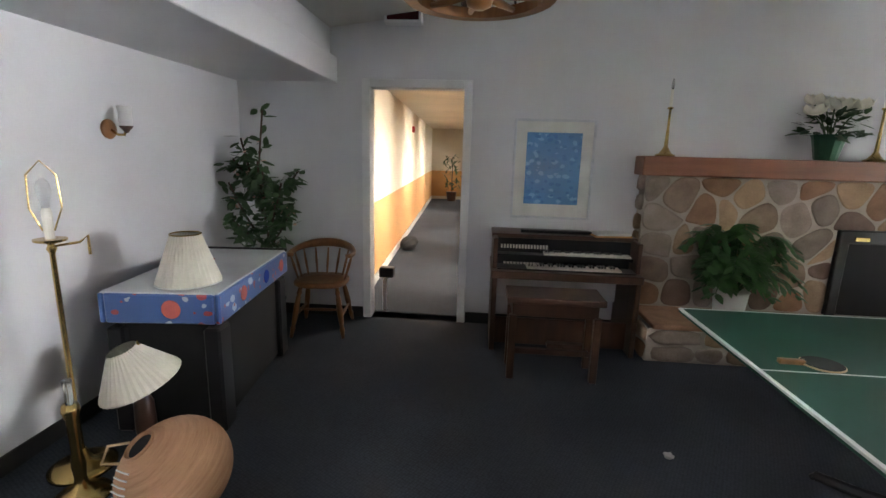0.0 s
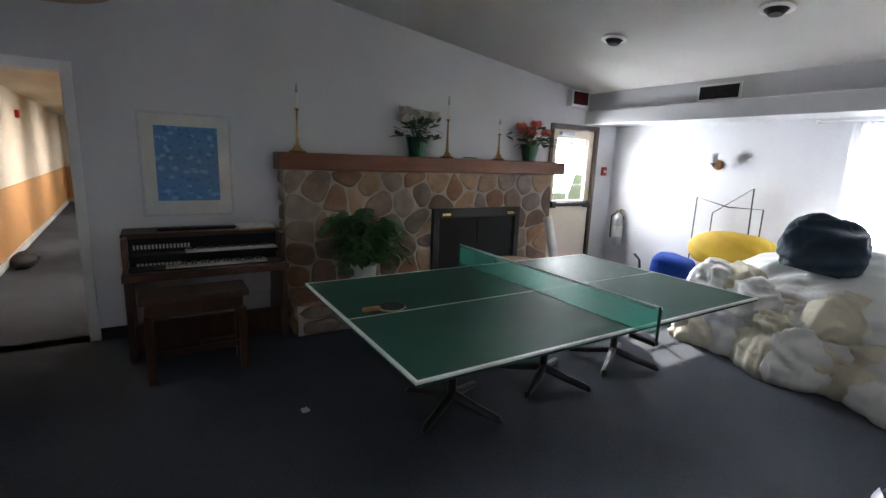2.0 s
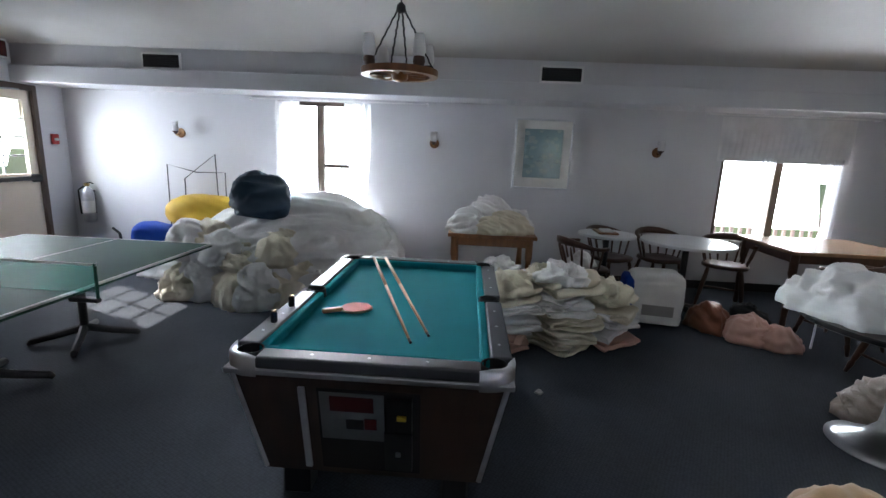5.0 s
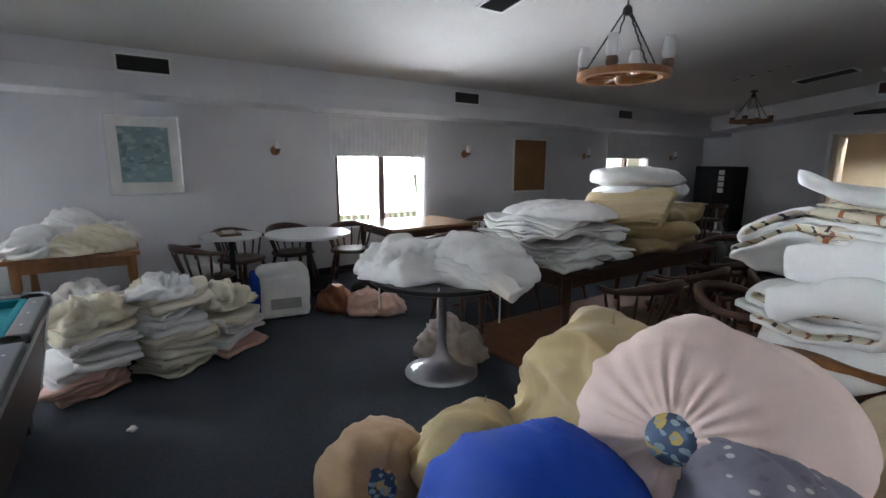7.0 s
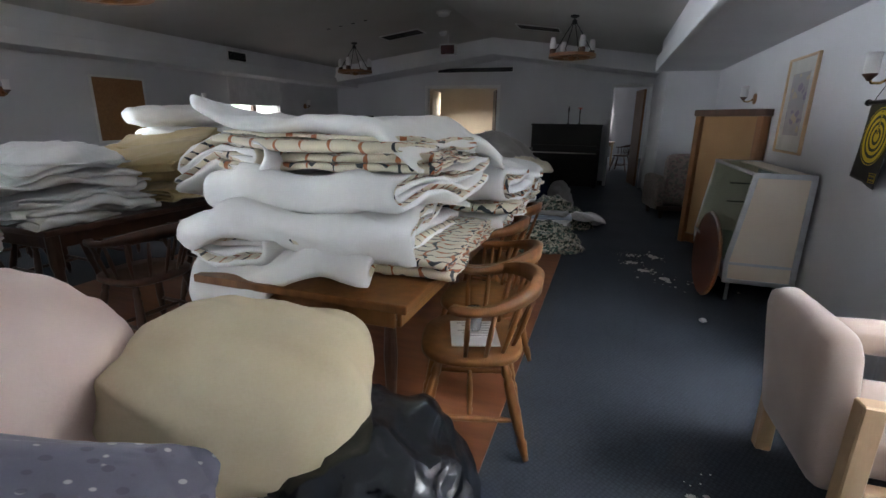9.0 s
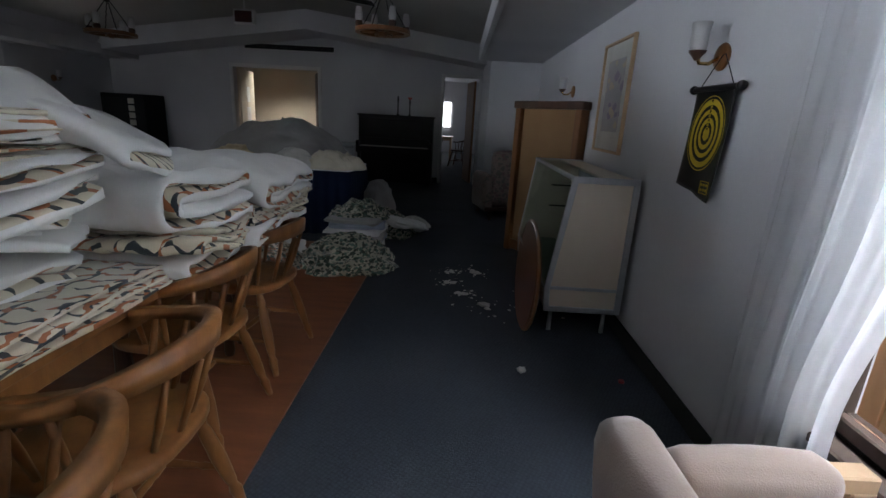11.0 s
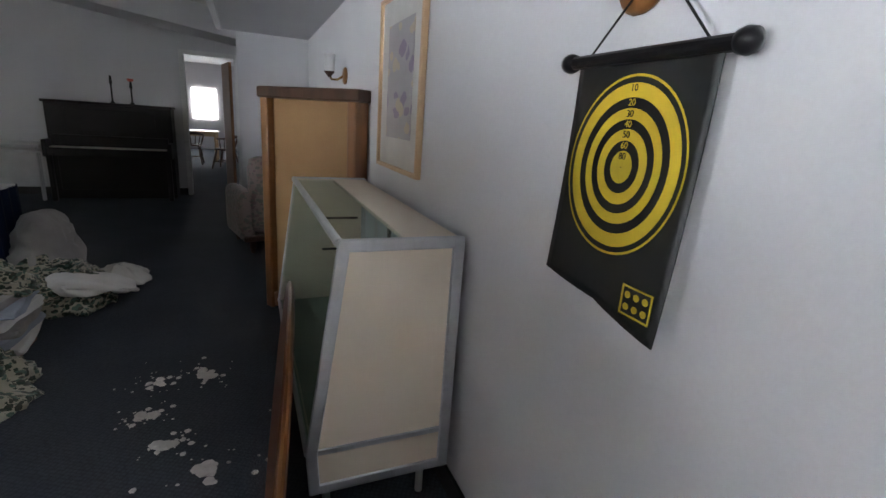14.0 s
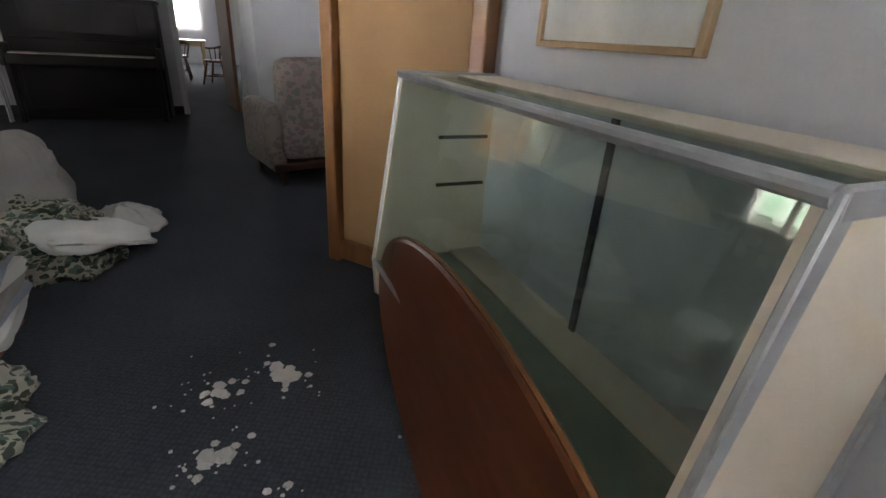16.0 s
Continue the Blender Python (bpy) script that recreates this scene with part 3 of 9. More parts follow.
def window(name, axis, at, depth, a0, a1, z0, z1, mull, label, rails=()):
    """A brown framed window set in its opening; mull: where the mullions stand, rails: (from, to, height)."""
    w = thing(name, label, "window", kind="structure")

    def bar(nm, lo, hi, zz0, zz1, d0=0.02, d1=0.09):
        b = cube(at + d0, at + d1, lo, hi, zz0, zz1, 0.006)
        part(nm, b, BROWN_FRAME, w)
    f = 0.05
    bar("window_frame", a0, a0 + f, z0, z1)
    bar("window_frame", a1 - f, a1, z0, z1)
    bar("window_frame", a0 + f, a1 - f, z1 - f, z1)
    bar("window_frame", a0 + f, a1 - f, z0, z0 + f)
    for c in mull:
        bar("mullion", c - 0.045, c + 0.045, z0 + f, z1 - f, 0.015, 0.095)
    for lo, hi, z in rails:
        bar("rail", lo, hi, z - 0.025, z + 0.025, 0.03, 0.08)
    edges = [a0 + f, *[q for c in mull for q in (c - 0.045, c + 0.045)], a1 - f]
    for lo, hi in zip(edges[::2], edges[1::2]):
        pane = part("pane", cube(at + 0.052, at + 0.058, lo, hi, z0 + f, z1 - f), GLASS, w)
        pane.visible_shadow = False
    sill = cube(at - 0.05 if depth > 0 else at + 0.06, at + 0.06 if depth > 0 else at + 0.17, a0 - 0.04, a1 + 0.04, z0 - 0.035, z0, 0.006)
    part("window_sill", sill, BROWN_FRAME if depth < 0 else TRIM, w)
    return w


window("window_1", "y", EX, 1, *WIN_E[0], [1.39], "brown framed sliding window with glare behind", [(0.86, 1.345, 1.28)])
window("window_2", "y", EX, 1, *WIN_E[1], [-4.02], "brown framed double window half covered by a shade")
window("window_3", "y", EX, 1, *WIN_E[2], [-9.60], "brown framed double window half covered by a shade")
window("window_4", "y", WX - 0.11, -1, *WIN_W[0], [-3.38], "wide brown framed window beside the armchair", [(-4.25, -3.42, 1.62)])


def curtain(name, x, ya, yb, z0, z1, pinch=None, mat=SHEER, label="sheer white curtain panel hanging from its rod", waves=9, amp=0.022, seed=1, shift=0.0):
    """A hanging panel with folds from ya to yb; pinch: (height, fraction of width left, where it gathers 0..1)."""
    bm = bmesh.new()
    nu, nv = 64, 26
    rows = []
    rnd = random.Random(seed)
    ph = [rnd.uniform(0, 6.28) for _ in range(3)]
    for j in range(nv + 1):
        v = j / nv
        z = z1 + (z0 - z1) * v
        width, off = 1.0, 0.0
        if pinch:
            pz, pw, pc = pinch
            k = math.exp(-((z - pz) / 0.42) ** 2) if z > pz else math.exp(-((z - pz) / 0.75) ** 2)
            width = 1 - (1 - pw) * k
            off = (1 - width) * pc
        row = []
        for i in range(nu + 1):
            u = i / nu
            y = ya + (yb - ya) * (off + u * width) + shift * v
            fold = amp * (0.5 + 0.5 * v) * (math.sin(u * waves * 6.28 + ph[0] + 0.5 * math.sin(3 * v + ph[1])) + 0.45 * math.sin(u * waves * 2.6 * 6.28 + ph[2]))
            row.append(bm.verts.new((x + fold, y + 0.01 * noise.noise((u * 4, v * 3, seed)), z)))
        rows.append(row)
    for r0, r1 in zip(rows, rows[1:]):
        for k in range(nu):
            bm.faces.new((r0[k], r0[k + 1], r1[k + 1], r1[k]))
    ob = part(name, bm, mat, smooth=True)
    return tagged(ob, label, "curtain")


curtain("curtain", EX - 0.06, 1.93, 1.62, 0.55, 2.02, (0.95, 0.35, 0.05), seed=3, waves=5)
curtain("curtain", EX - 0.06, 1.08, 0.76, 0.42, 2.02, (0.85, 0.40, 0.80), seed=4, waves=5)
curtain("curtain", EX - 0.05, -4.70, -4.42, 0.62, 1.60, (1.12, 0.35, 0.1), seed=5, waves=4)
curtain("curtain", EX - 0.05, -3.95, -3.75, 0.62, 1.60, (1.12, 0.45, 0.5), seed=6, waves=3)
curtain("window_shade", EX - 0.045, -4.74, -3.27, 1.54, 2.03, None, SHADE_CLOTH, "white pleated shade pulled half way down", 22, 0.006, 7)
curtain("window_shade", EX - 0.045, -10.33, -8.87, 1.57, 2.05, None, SHADE_CLOTH, "white pleated shade pulled half way down", 22, 0.006, 8)
curtain("curtain", EX - 0.05, -10.28, -9.98, 0.62, 1.60, (1.12, 0.4, 0.1), seed=9, waves=4)
curtain("curtain", WX + 0.07, -4.60, -4.02, 0.10, 2.05, (0.55, 0.80, 0.0), seed=10, waves=5, amp=0.03)
curtain("curtain", WX + 0.07, -3.92, -2.35, 0.04, 2.05, (0.5, 0.92, 0.5), seed=11, waves=10, amp=0.03)


def curtain_rod(x, y0, y1, z):
    r = thing("curtain_rod", "thin white metal curtain rod with end brackets", "curtain rod")
    part("rod", tube(bmesh.new(), [(x, y0, z), (x, y1, z)], 0.008), TRIM, r)
    for y in (y0, y1):
        bm = bmesh.new()
        box(bm, min(x, x + (0.07 if x > 0 else -0.07)), max(x, x + (0.07 if x > 0 else -0.07)), y - 0.008, y + 0.008, z - 0.012, z + 0.012)
        part("bracket", bm, TRIM, r)
        part("finial", lathe(bmesh.new(), [(0.001, -0.02), (0.018, -0.01), (0.018, 0.01), (0.001, 0.02)], 10, Matrix.Translation((x, y, z)) @ pose(0, 0, 0, 90)), TRIM, r)
    return r


curtain_rod(EX - 0.07, 0.10, 2.20, 2.035)
curtain_rod(EX - 0.07, -4.95, -3.10, 2.05)
curtain_rod(EX - 0.07, -10.5, -8.7, 2.065)
curtain_rod(WX + 0.07, -4.55, -2.3, 2.06)

# exit door with a glazed upper half


def exit_door():
    d = thing("door_1", "cream metal exit door with glazed top and push bar", "door", kind="structure")
    y = NY + 0.02
    x0, x1 = 4.85, 5.63
    bm = bmesh.new()
    for a, b, p, q in ((x0 - 0.055, x0, 0, 2.05), (x1, x1 + 0.055, 0, 2.05), (x0, x1, 1.99, 2.05)):
        box(bm, a, b, NY - 0.025, NY + 0.12, p, q, 0.004)
    part("door_frame", bm, BROWN_FRAME, d, "dark brown door frame")
    bm = bmesh.new()
    for a, b, p, q in ((x0, x0 + 0.10, 0.01, 1.985), (x1 - 0.10, x1, 0.01, 1.985), (x0 + 0.10, x1 - 0.10, 0.01, 1.06), (x0 + 0.10, x1 - 0.10, 1.88, 1.985)):
        box(bm, a, b, y, y + 0.045, p, q)
    part("door_leaf", bm, CREAM_PANEL, d)
    p = part("pane", cube(x0 + 0.10, x1 - 0.10, y + 0.018, y + 0.024, 1.06, 1.88), GLASS, d)
    p.visible_shadow = False
    bm = bmesh.new()
    for k in (1, 2, 3):
        box(bm, x0 + 0.10, x1 - 0.10, y + 0.008, y + 0.034, 1.06 + k * 0.205 - 0.008, 1.06 + k * 0.205 + 0.008)
    box(bm, (x0 + x1) / 2 - 0.008, (x0 + x1) / 2 + 0.008, y + 0.008, y + 0.034, 1.06, 1.88)
    part("muntin", bm, TRIM, d)
    bm = cube(x0 + 0.04, x1 - 0.02, y - 0.07, y - 0.035, 0.985, 1.035, 0.008)
    box(bm, x0 + 0.03, x0 + 0.11, y - 0.065, y, 0.965, 1.055, 0.006)
    box(bm, x1 - 0.11, x1 - 0.03, y - 0.065, y, 0.965, 1.055, 0.006)
    part("push_bar", bm, STEEL_DARK, d, "dark metal push bar")
    bm = cube(x0 + 0.12, x0 + 0.36, y - 0.06, y - 0.005, 1.905, 1.955, 0.006)
    tube(bm, [(x0 + 0.2, y - 0.03, 1.95), (x0 + 0.45, y - 0.12, 1.975), (x0 + 0.62, y - 0.04, 1.985)], 0.009)
    part("door_closer", bm, ALU, d)


exit_door()


def exit_sign(at, yaw, hang=0.0):
    e = thing("exit_sign", "metal exit sign box with unlit dark red face", "exit sign", pose(*at, 0, 0, yaw))
    part("housing", cube(-0.155, 0.155, -0.05, 0.05, -0.10, 0.10, 0.008), TRIM, e)
    part("face", cube(-0.13, 0.13, -0.056, -0.05, -0.078, 0.078, 0.002), DARK_RED, e)
    if hang:
        part("stem", tube(bmesh.new(), [(0, 0, 0.095), (0, 0, hang)], 0.012), TRIM, e)
    return e


exit_sign((5.18, NY - 0.055, 2.37), 0)
exit_sign((-0.57, NY - 0.055, 2.66), 0)
exit_sign((2.40, -10.6, 2.60), 180, ceil_z(2.40) - 2.60)


def ceiling_dome(x, y, r, label):
    d = thing("smoke_detector", label, "smoke detector", pose(x, y, ceil_z(x), 0, SLOPE_DEG * (1 if x > RIDGE else -1), 0), "ceiling detectors")
    part("base", lathe(bmesh.new(), [(r * 1.25, 0.004), (r * 1.25, -0.012), (r, -0.02)], 22), TRIM, d, smooth=False)
    part("cap", lathe(bmesh.new(), [(r, -0.018), (r * 0.95, -0.05), (r * 0.55, -0.066), (0.001, -0.07)], 22), TRIM, d, smooth=True)


SLOPE_DEG = math.degrees(math.atan(SLOPE))
ceiling_dome(1.97, -9.10, 0.09, "round white detector on the ceiling ridge")
ceiling_dome(2.42, -10.35, 0.06, "small white detector on the ceiling by the exit sign")
for k in range(4):
    x = 3.06 + 0.215 * k
    hole = thing("ceiling_hole", "small dark round hole in the ceiling plaster", "hole", pose(x, -8.65, ceil_z(x) - 0.002, 0, SLOPE_DEG, 0), "ceiling holes")
    part("rim", lathe(bmesh.new(), [(0.045, 0.003), (0.05, -0.002), (0.035, -0.003), (0.034, 0.003)], 14, cap=False), CEIL, hole)
    part("inside", lathe(bmesh.new(), [(0.035, -0.001), (0.001, -0.001)], 14), BLACK_MATT, hole)


def grille(name, m, w, h, label, cat="vent"):
    g = thing(name, label, cat, m, "duct vents" if name == "wall_vent" else "")
    part("backing", cube(-w / 2, w / 2, -0.004, 0.002, -h / 2, h / 2), BLACK_MATT, g)
    bm = bmesh.new()
    for a, b, p, q in ((-w / 2 - 0.02, -w / 2, -h / 2 - 0.02, h / 2 + 0.02), (w / 2, w / 2 + 0.02, -h / 2 - 0.02, h / 2 + 0.02), (-w / 2, w / 2, h / 2, h / 2 + 0.02), (-w / 2, w / 2, -h / 2 - 0.02, -h / 2)):
        box(bm, a, b, -0.014, 0.002, p, q, 0.002)
    part("frame", bm, TRIM, g)
    n = max(3, int(h / 0.02))
    first = None
    for k in range(n):
        z = -h / 2 + (k + 0.5) * h / n
        sl = part("slat", cube(-w / 2, w / 2, -0.011, -0.004, z - 0.002, z + 0.002), STEEL_DARK, g)
    return g


for y in (2.90, -1.32, -5.00, -8.55):
    grille("wall_vent", pose(5.444, y, 2.325, 0, 0, -90), 0.40, 0.13, "black duct vent with thin metal frame")
for x, y, w, h in ((0.66, -9.98, 0.66, 0.36), (3.02, -9.93, 0.70, 0.36), (3.2, -3.7, 0.50, 0.24)):
    side = 1 if x > RIDGE else -1
    g = grille("ceiling_vent", pose(x, y, ceil_z(x) - 0.003, 0, side * SLOPE_DEG, 0) @ pose(0, 0, 0, 90, 0, 0), w, h, "dark slotted air vent in the ceiling")
grille("return_vent", pose(2.45, SY + 0.004, 2.44, 0, 0, 180), 1.75, 0.09, "long dark return air slot above the opening")


def ceiling_speaker(x, y):
    c = thing("ceiling_speaker", "round recessed ceiling fitting with black inside", "ceiling light", pose(x, y, ceil_z(x), 0, SLOPE_DEG * (1 if x > RIDGE else -1), 0), "ceiling cans")
    part("ring", lathe(bmesh.new(), [(0.075, 0.0), (0.105, 0.0), (0.11, -0.012), (0.08, -0.02), (0.075, -0.004)], 24, cap=False), TRIM, c)
    part("can", lathe(bmesh.new(), [(0.001, -0.055), (0.045, -0.05), (0.076, -0.012), (0.076, 0.0)], 20, cap=False), BLACK_MATT, c)


for x, y in ((4.02, 3.10), (4.12, 1.86)):
    ceiling_speaker(x, y)

# ---- beyond the openings ----


def shell(name, x0, x1, y0, y1, h, skip, mat, label, low=None, m=None, low_mat=ORANGE, low_h=0.95, ceil_mat=CEIL):
    """The walls of a neighbouring room; skip: sides left open, of the letters n s e w."""
    bm, lw = bmesh.new(), bmesh.new()
    for k, (a, b, c, d) in {"n": (x0, x1, y1, y1 + 0.1), "s": (x0, x1, y0 - 0.1, y0), "w": (x0 - 0.1, x0, y0 - 0.1, y1 + 0.1), "e": (x1, x1 + 0.1, y0 - 0.1, y1 + 0.1)}.items():
        if k not in skip:
            box(bm, a, b, c, d, 0, h)
    box(bm, x0 - 0.1, x1 + 0.1, y0 - 0.1, y1 + 0.1, h, h + 0.1)
    ob = tagged(part(name, bm, mat), label, "wall", kind="structure")
    fl = tagged(part(name.replace("wall", "floor"), cube(x0 - 0.1, x1 + 0.1, y0 - 0.1, y1 + 0.1, -0.1, -0.004), CARPET), "carpet floor of the adjoining room", "floor", kind="structure")
    out = [ob, fl]
    if low:
        for k, (a, b, c, d) in {"n": (x0, x1, y1 - 0.012, y1), "s": (x0, x1, y0, y0 + 0.012), "w": (x0, x0 + 0.012, y0, y1), "e": (x1 - 0.012, x1, y0, y1)}.items():
            if k in low:
                box(lw, a, b, c, d, 0.1, low_h)
        out.append(tagged(part("wainscot", lw, low_mat), "painted orange lower wall band", "wainscot", kind="structure"))
    if m is not None:
        for o in out:
            o.matrix_basis = m
    return out


CORR = Matrix.Translation((-0.46, NY + 0.15, 0)) @ pose(0, 0, 0, 0, 0, 2.6)
shell("wall_corridor", -0.60, 1.10, 0.0, 11.6, 2.32, "s", CREAM, "cream corridor walls with an orange lower band", "wn", CORR)
tagged(part("ramp_threshold", cube(-0.865, -0.055, NY, NY + 0.16, -0.05, 0.0), CARPET), "carpet under the doorway", "floor", kind="structure")
bm = cube(-0.588, -0.57, 0.3, 11.5, 0.0, 0.10)
o = tagged(part("baseboard", bm, TRIM), "white corridor baseboard", "baseboard", kind="structure")
o.matrix_basis = CORR
for yy, watts in ((1.6, 14), (4.6, 14), (7.6, 12), (10.4, 4)):
    p = CORR @ Vector((1.05, yy, 1.35))
    window_light("corridor daylight", p, CORR.to_3x3() @ Vector((-1, 0, -0.60)), 0.55, 1.1, watts, (1.0, 0.97, 0.92))

shell("wall_hall_south", 1.2, 4.6, -15.4, SY - 0.15, 2.35, "n", CREAM, "cream hallway walls behind the wide opening", "swe", None, ORANGE, 0.80)
tagged(part("wall_pantry", cube(1.95, 2.02, -15.3, SY - 0.75, 0, 2.3), BROWN_FRAME), "dark brown partition inside the hallway", "wall", kind="structure")
# Added fill that brightens the cream hallway; no fitting hangs here.
window_light("hallway fill light", (3.3, -14.0, 2.28), (0, 0, -1), 0.6, 0.6, 20, (1.0, 0.94, 0.82))
shell("wall_room_south", -2.4, 1.15, -21.5, SY - 0.15, 2.6, "n", WALL, "pale blue walls of the room beyond the doorway")
tagged(part("window_5", cube(-0.56, 0.12, -21.5, -21.46, 0.95, 1.85), HAZE), "bright far window of the next room", "window", kind="structure")
window_light("next room daylight", (-0.2, -21.3, 1.4), (0, 1, -0.2), 0.6, 0.8, 4)

# ---- outside ----
tagged(part("ground", cube(-400, 400, -400, 400, -0.45, -0.30), LAWN), "mown grass round the building", "ground", kind="structure")
tagged(part("deck", cube(EX + 0.15, 8.4, -13.0, 4.7, -0.28, -0.08), DECK), "weathered painted wooden deck", "deck", kind="structure")


def railing():
    r = thing("deck_railing", "pale pinkish wooden deck railing with pickets", "railing")
    x = 8.2
    part("top_rail", cube(x - 0.05, x + 0.05, -12.5, 4.5, 0.82, 0.87, 0.006), DECK, r)
    part("bottom_rail", cube(x - 0.03, x + 0.03, -12.5, 4.5, 0.02, 0.07, 0.006), DECK, r)
    for k in range(8):
        part("post", cube(x - 0.05, x + 0.05, -12.5 + k * 2.42, -12.4 + k * 2.42, -0.08, 0.92, 0.006), DECK, r)
    mesh = None
    for k in range(120):
        y = -12.2 + k * 0.14
        if mesh is None:
            ob = part("picket", cube(-0.018, 0.018, -0.022, 0.022, 0.05, 0.84), DECK, r)
            mesh = ob.data
        else:
            ob = new("picket", mesh)
            ob.parent = r
        ob.location = (x, y, 0)


railing()
# Emissive panels for the distance; their glow also enters through the windows.
tagged(part("backdrop", cube(60, 60.2, -90, 90, -5, 16), WOODS), "glowing panel of green woods far behind the deck", "backdrop", kind="structure")
tagged(part("backdrop_haze", cube(64, 64.2, -120, 120, 3, 60), HAZE), "bright white hazy sky", "backdrop", kind="structure")
tagged(part("backdrop_north", cube(-40, 60, 60, 60.2, -5, 40), HAZE), "bright white hazy sky", "backdrop", kind="structure")
tagged(part("backdrop_west", cube(-60.2, -60, -60, 40, -2, 40), WOODS), "glowing panel of green woods beyond the fence", "backdrop", kind="structure")


def fence():
    f = thing("fence", "orange cedar board fence outside the window", "fence")
    rnd = random.Random(5)
    mesh = None
    for k in range(46):
        y = -8.6 + k * 0.16
        if mesh is None:
            ob = part("board", cube(-0.012, 0.012, -0.074, 0.074, -0.3, 1.62, 0.003), FENCE, f)
            mesh = ob.data
        else:
            ob = new("board", mesh)
            ob.parent = f
        ob.location = (-3.35 + rnd.uniform(-0.006, 0.006), y, rnd.uniform(-0.02, 0.02))
    part("rail", cube(-3.42, -3.365, -8.7, -1.2, 1.2, 1.29), FENCE, f)
    part("rail", cube(-3.42, -3.365, -8.7, -1.2, 0.1, 0.19), FENCE, f)


fence()


def door_leaf(name, m, w, h, mat, label, vision=False):
    d = thing(name, label, "door", m, kind="structure")
    part("door_leaf", cube(0, w, -0.022, 0.022, 0.01, h, 0.003), mat, d)
    part("door_handle", lathe(bmesh.new(), [(0.03, 0), (0.03, 0.01), (0.012, 0.015), (0.012, 0.04), (0.028, 0.05), (0.026, 0.075), (0.001, 0.08)], 14, pose(w - 0.07, -0.022, 0.98, 90)), BRASS, d)
    if vision:
        part("sign", cube(w * 0.4, w * 0.62, -0.027, -0.022, 1.4, 1.7), PAPER, d)
        part("panel", cube(w * 0.35, w * 0.65, -0.026, -0.022, 0.9, 1.3), TRIM, d)
    return d


door_leaf("door_4", pose(1.95, SY - 0.17, 0, 0, 0, -68), 0.42, 2.02, BROWN_FRAME, "dark brown narrow door standing open into the hallway")
door_leaf("door_2", pose(3.55, SY - 0.17, 0, 0, 0, -84), 0.82, 2.02, CREAM, "pale cream door standing open into the hallway", True)
door_leaf("door_3", pose(-1.20, SY - 0.16, 0, 0, 0, -80), 0.72, 2.02, OAK, "brown wooden door standing open into the next room")

# ---- fireplace ----


def irregular_stone(bm, cx, cz, rx, rz, y0, depth, rnd, m=None):
    """One rounded field stone with an uneven outline, proud of its wall."""
    n = 10
    rings = []
    out = [(1 + rnd.uniform(-0.14, 0.14)) for _ in range(n)]
    for k, (sc, dy) in enumerate(((1.0, 0.0), (1.0, depth * 0.55), (0.86, depth * 0.9), (0.45, depth * 1.05))):
        ring = []
        for i in range(n):
            a = 2 * math.pi * i / n
            ca, sa = math.cos(a), math.sin(a)
            e = 0.62
            px = math.copysign(abs(ca) ** e, ca) * rx * out[i] * sc
            pz = math.copysign(abs(sa) ** e, sa) * rz * out[i] * sc
            ring.append(bm.verts.new((cx + px, y0 - dy * (1 + rnd.uniform(-0.1, 0.1)), cz + pz)))
        rings.append(ring)
    for r0, r1 in zip(rings, rings[1:]):
        for i in range(n):
            bm.faces.new((r0[i], r0[(i + 1) % n], r1[(i + 1) % n], r1[i]))
    bm.faces.new(rings[-1])
    return bm


def clip(poly, mx, mz, dx, dz):
    """The part of a polygon on the near side of a line."""
    out = []
    for k in range(len(poly)):
        p, q = poly[k], poly[(k + 1) % len(poly)]
        a = (p[0] - mx) * dx + (p[1] - mz) * dz
        b = (q[0] - mx) * dx + (q[1] - mz) * dz
        if a <= 0:
            out.append(p)
        if a * b < 0:
            u = a / (a - b)
            out.append((p[0] + (q[0] - p[0]) * u, p[1] + (q[1] - p[1]) * u))
    return out


def fitted_stone(poly, y0, depth, rnd):
    """A stone that fills its cell but for the joint, with rounded corners and a bulging face."""
    cx, cz = sum(p[0] for p in poly) / len(poly), sum(p[1] for p in poly) / len(poly)
    for _ in range(2):
        nxt = []
        for k in range(len(poly)):
            p, q = poly[k], poly[(k + 1) % len(poly)]
            nxt += [(p[0] * 0.78 + q[0] * 0.22, p[1] * 0.78 + q[1] * 0.22), (p[0] * 0.22 + q[0] * 0.78, p[1] * 0.22 + q[1] * 0.78)]
        poly = nxt
    bm = bmesh.new()
    rings = []
    for inset, dy in ((0.008, 0.0), (0.010, depth * 0.65), (0.022, depth * 0.95), (0.06, depth * 1.05)):
        ring = []
        for x, z in poly:
            r = math.hypot(x - cx, z - cz)
            s = max(0.15, 1 - inset / max(r, 0.02))
            ring.append(bm.verts.new((cx + (x - cx) * s, y0 - dy * (1 + rnd.uniform(-0.08, 0.08)), cz + (z - cz) * s)))
        rings.append(ring)
    n = len(poly)
    for r0, r1 in zip(rings, rings[1:]):
        for i in range(n):
            bm.faces.new((r0[i], r0[(i + 1) % n], r1[(i + 1) % n], r1[i]))
    bm.faces.new(rings[-1])
    bmesh.ops.recalc_face_normals(bm, faces=bm.faces)
    return bm


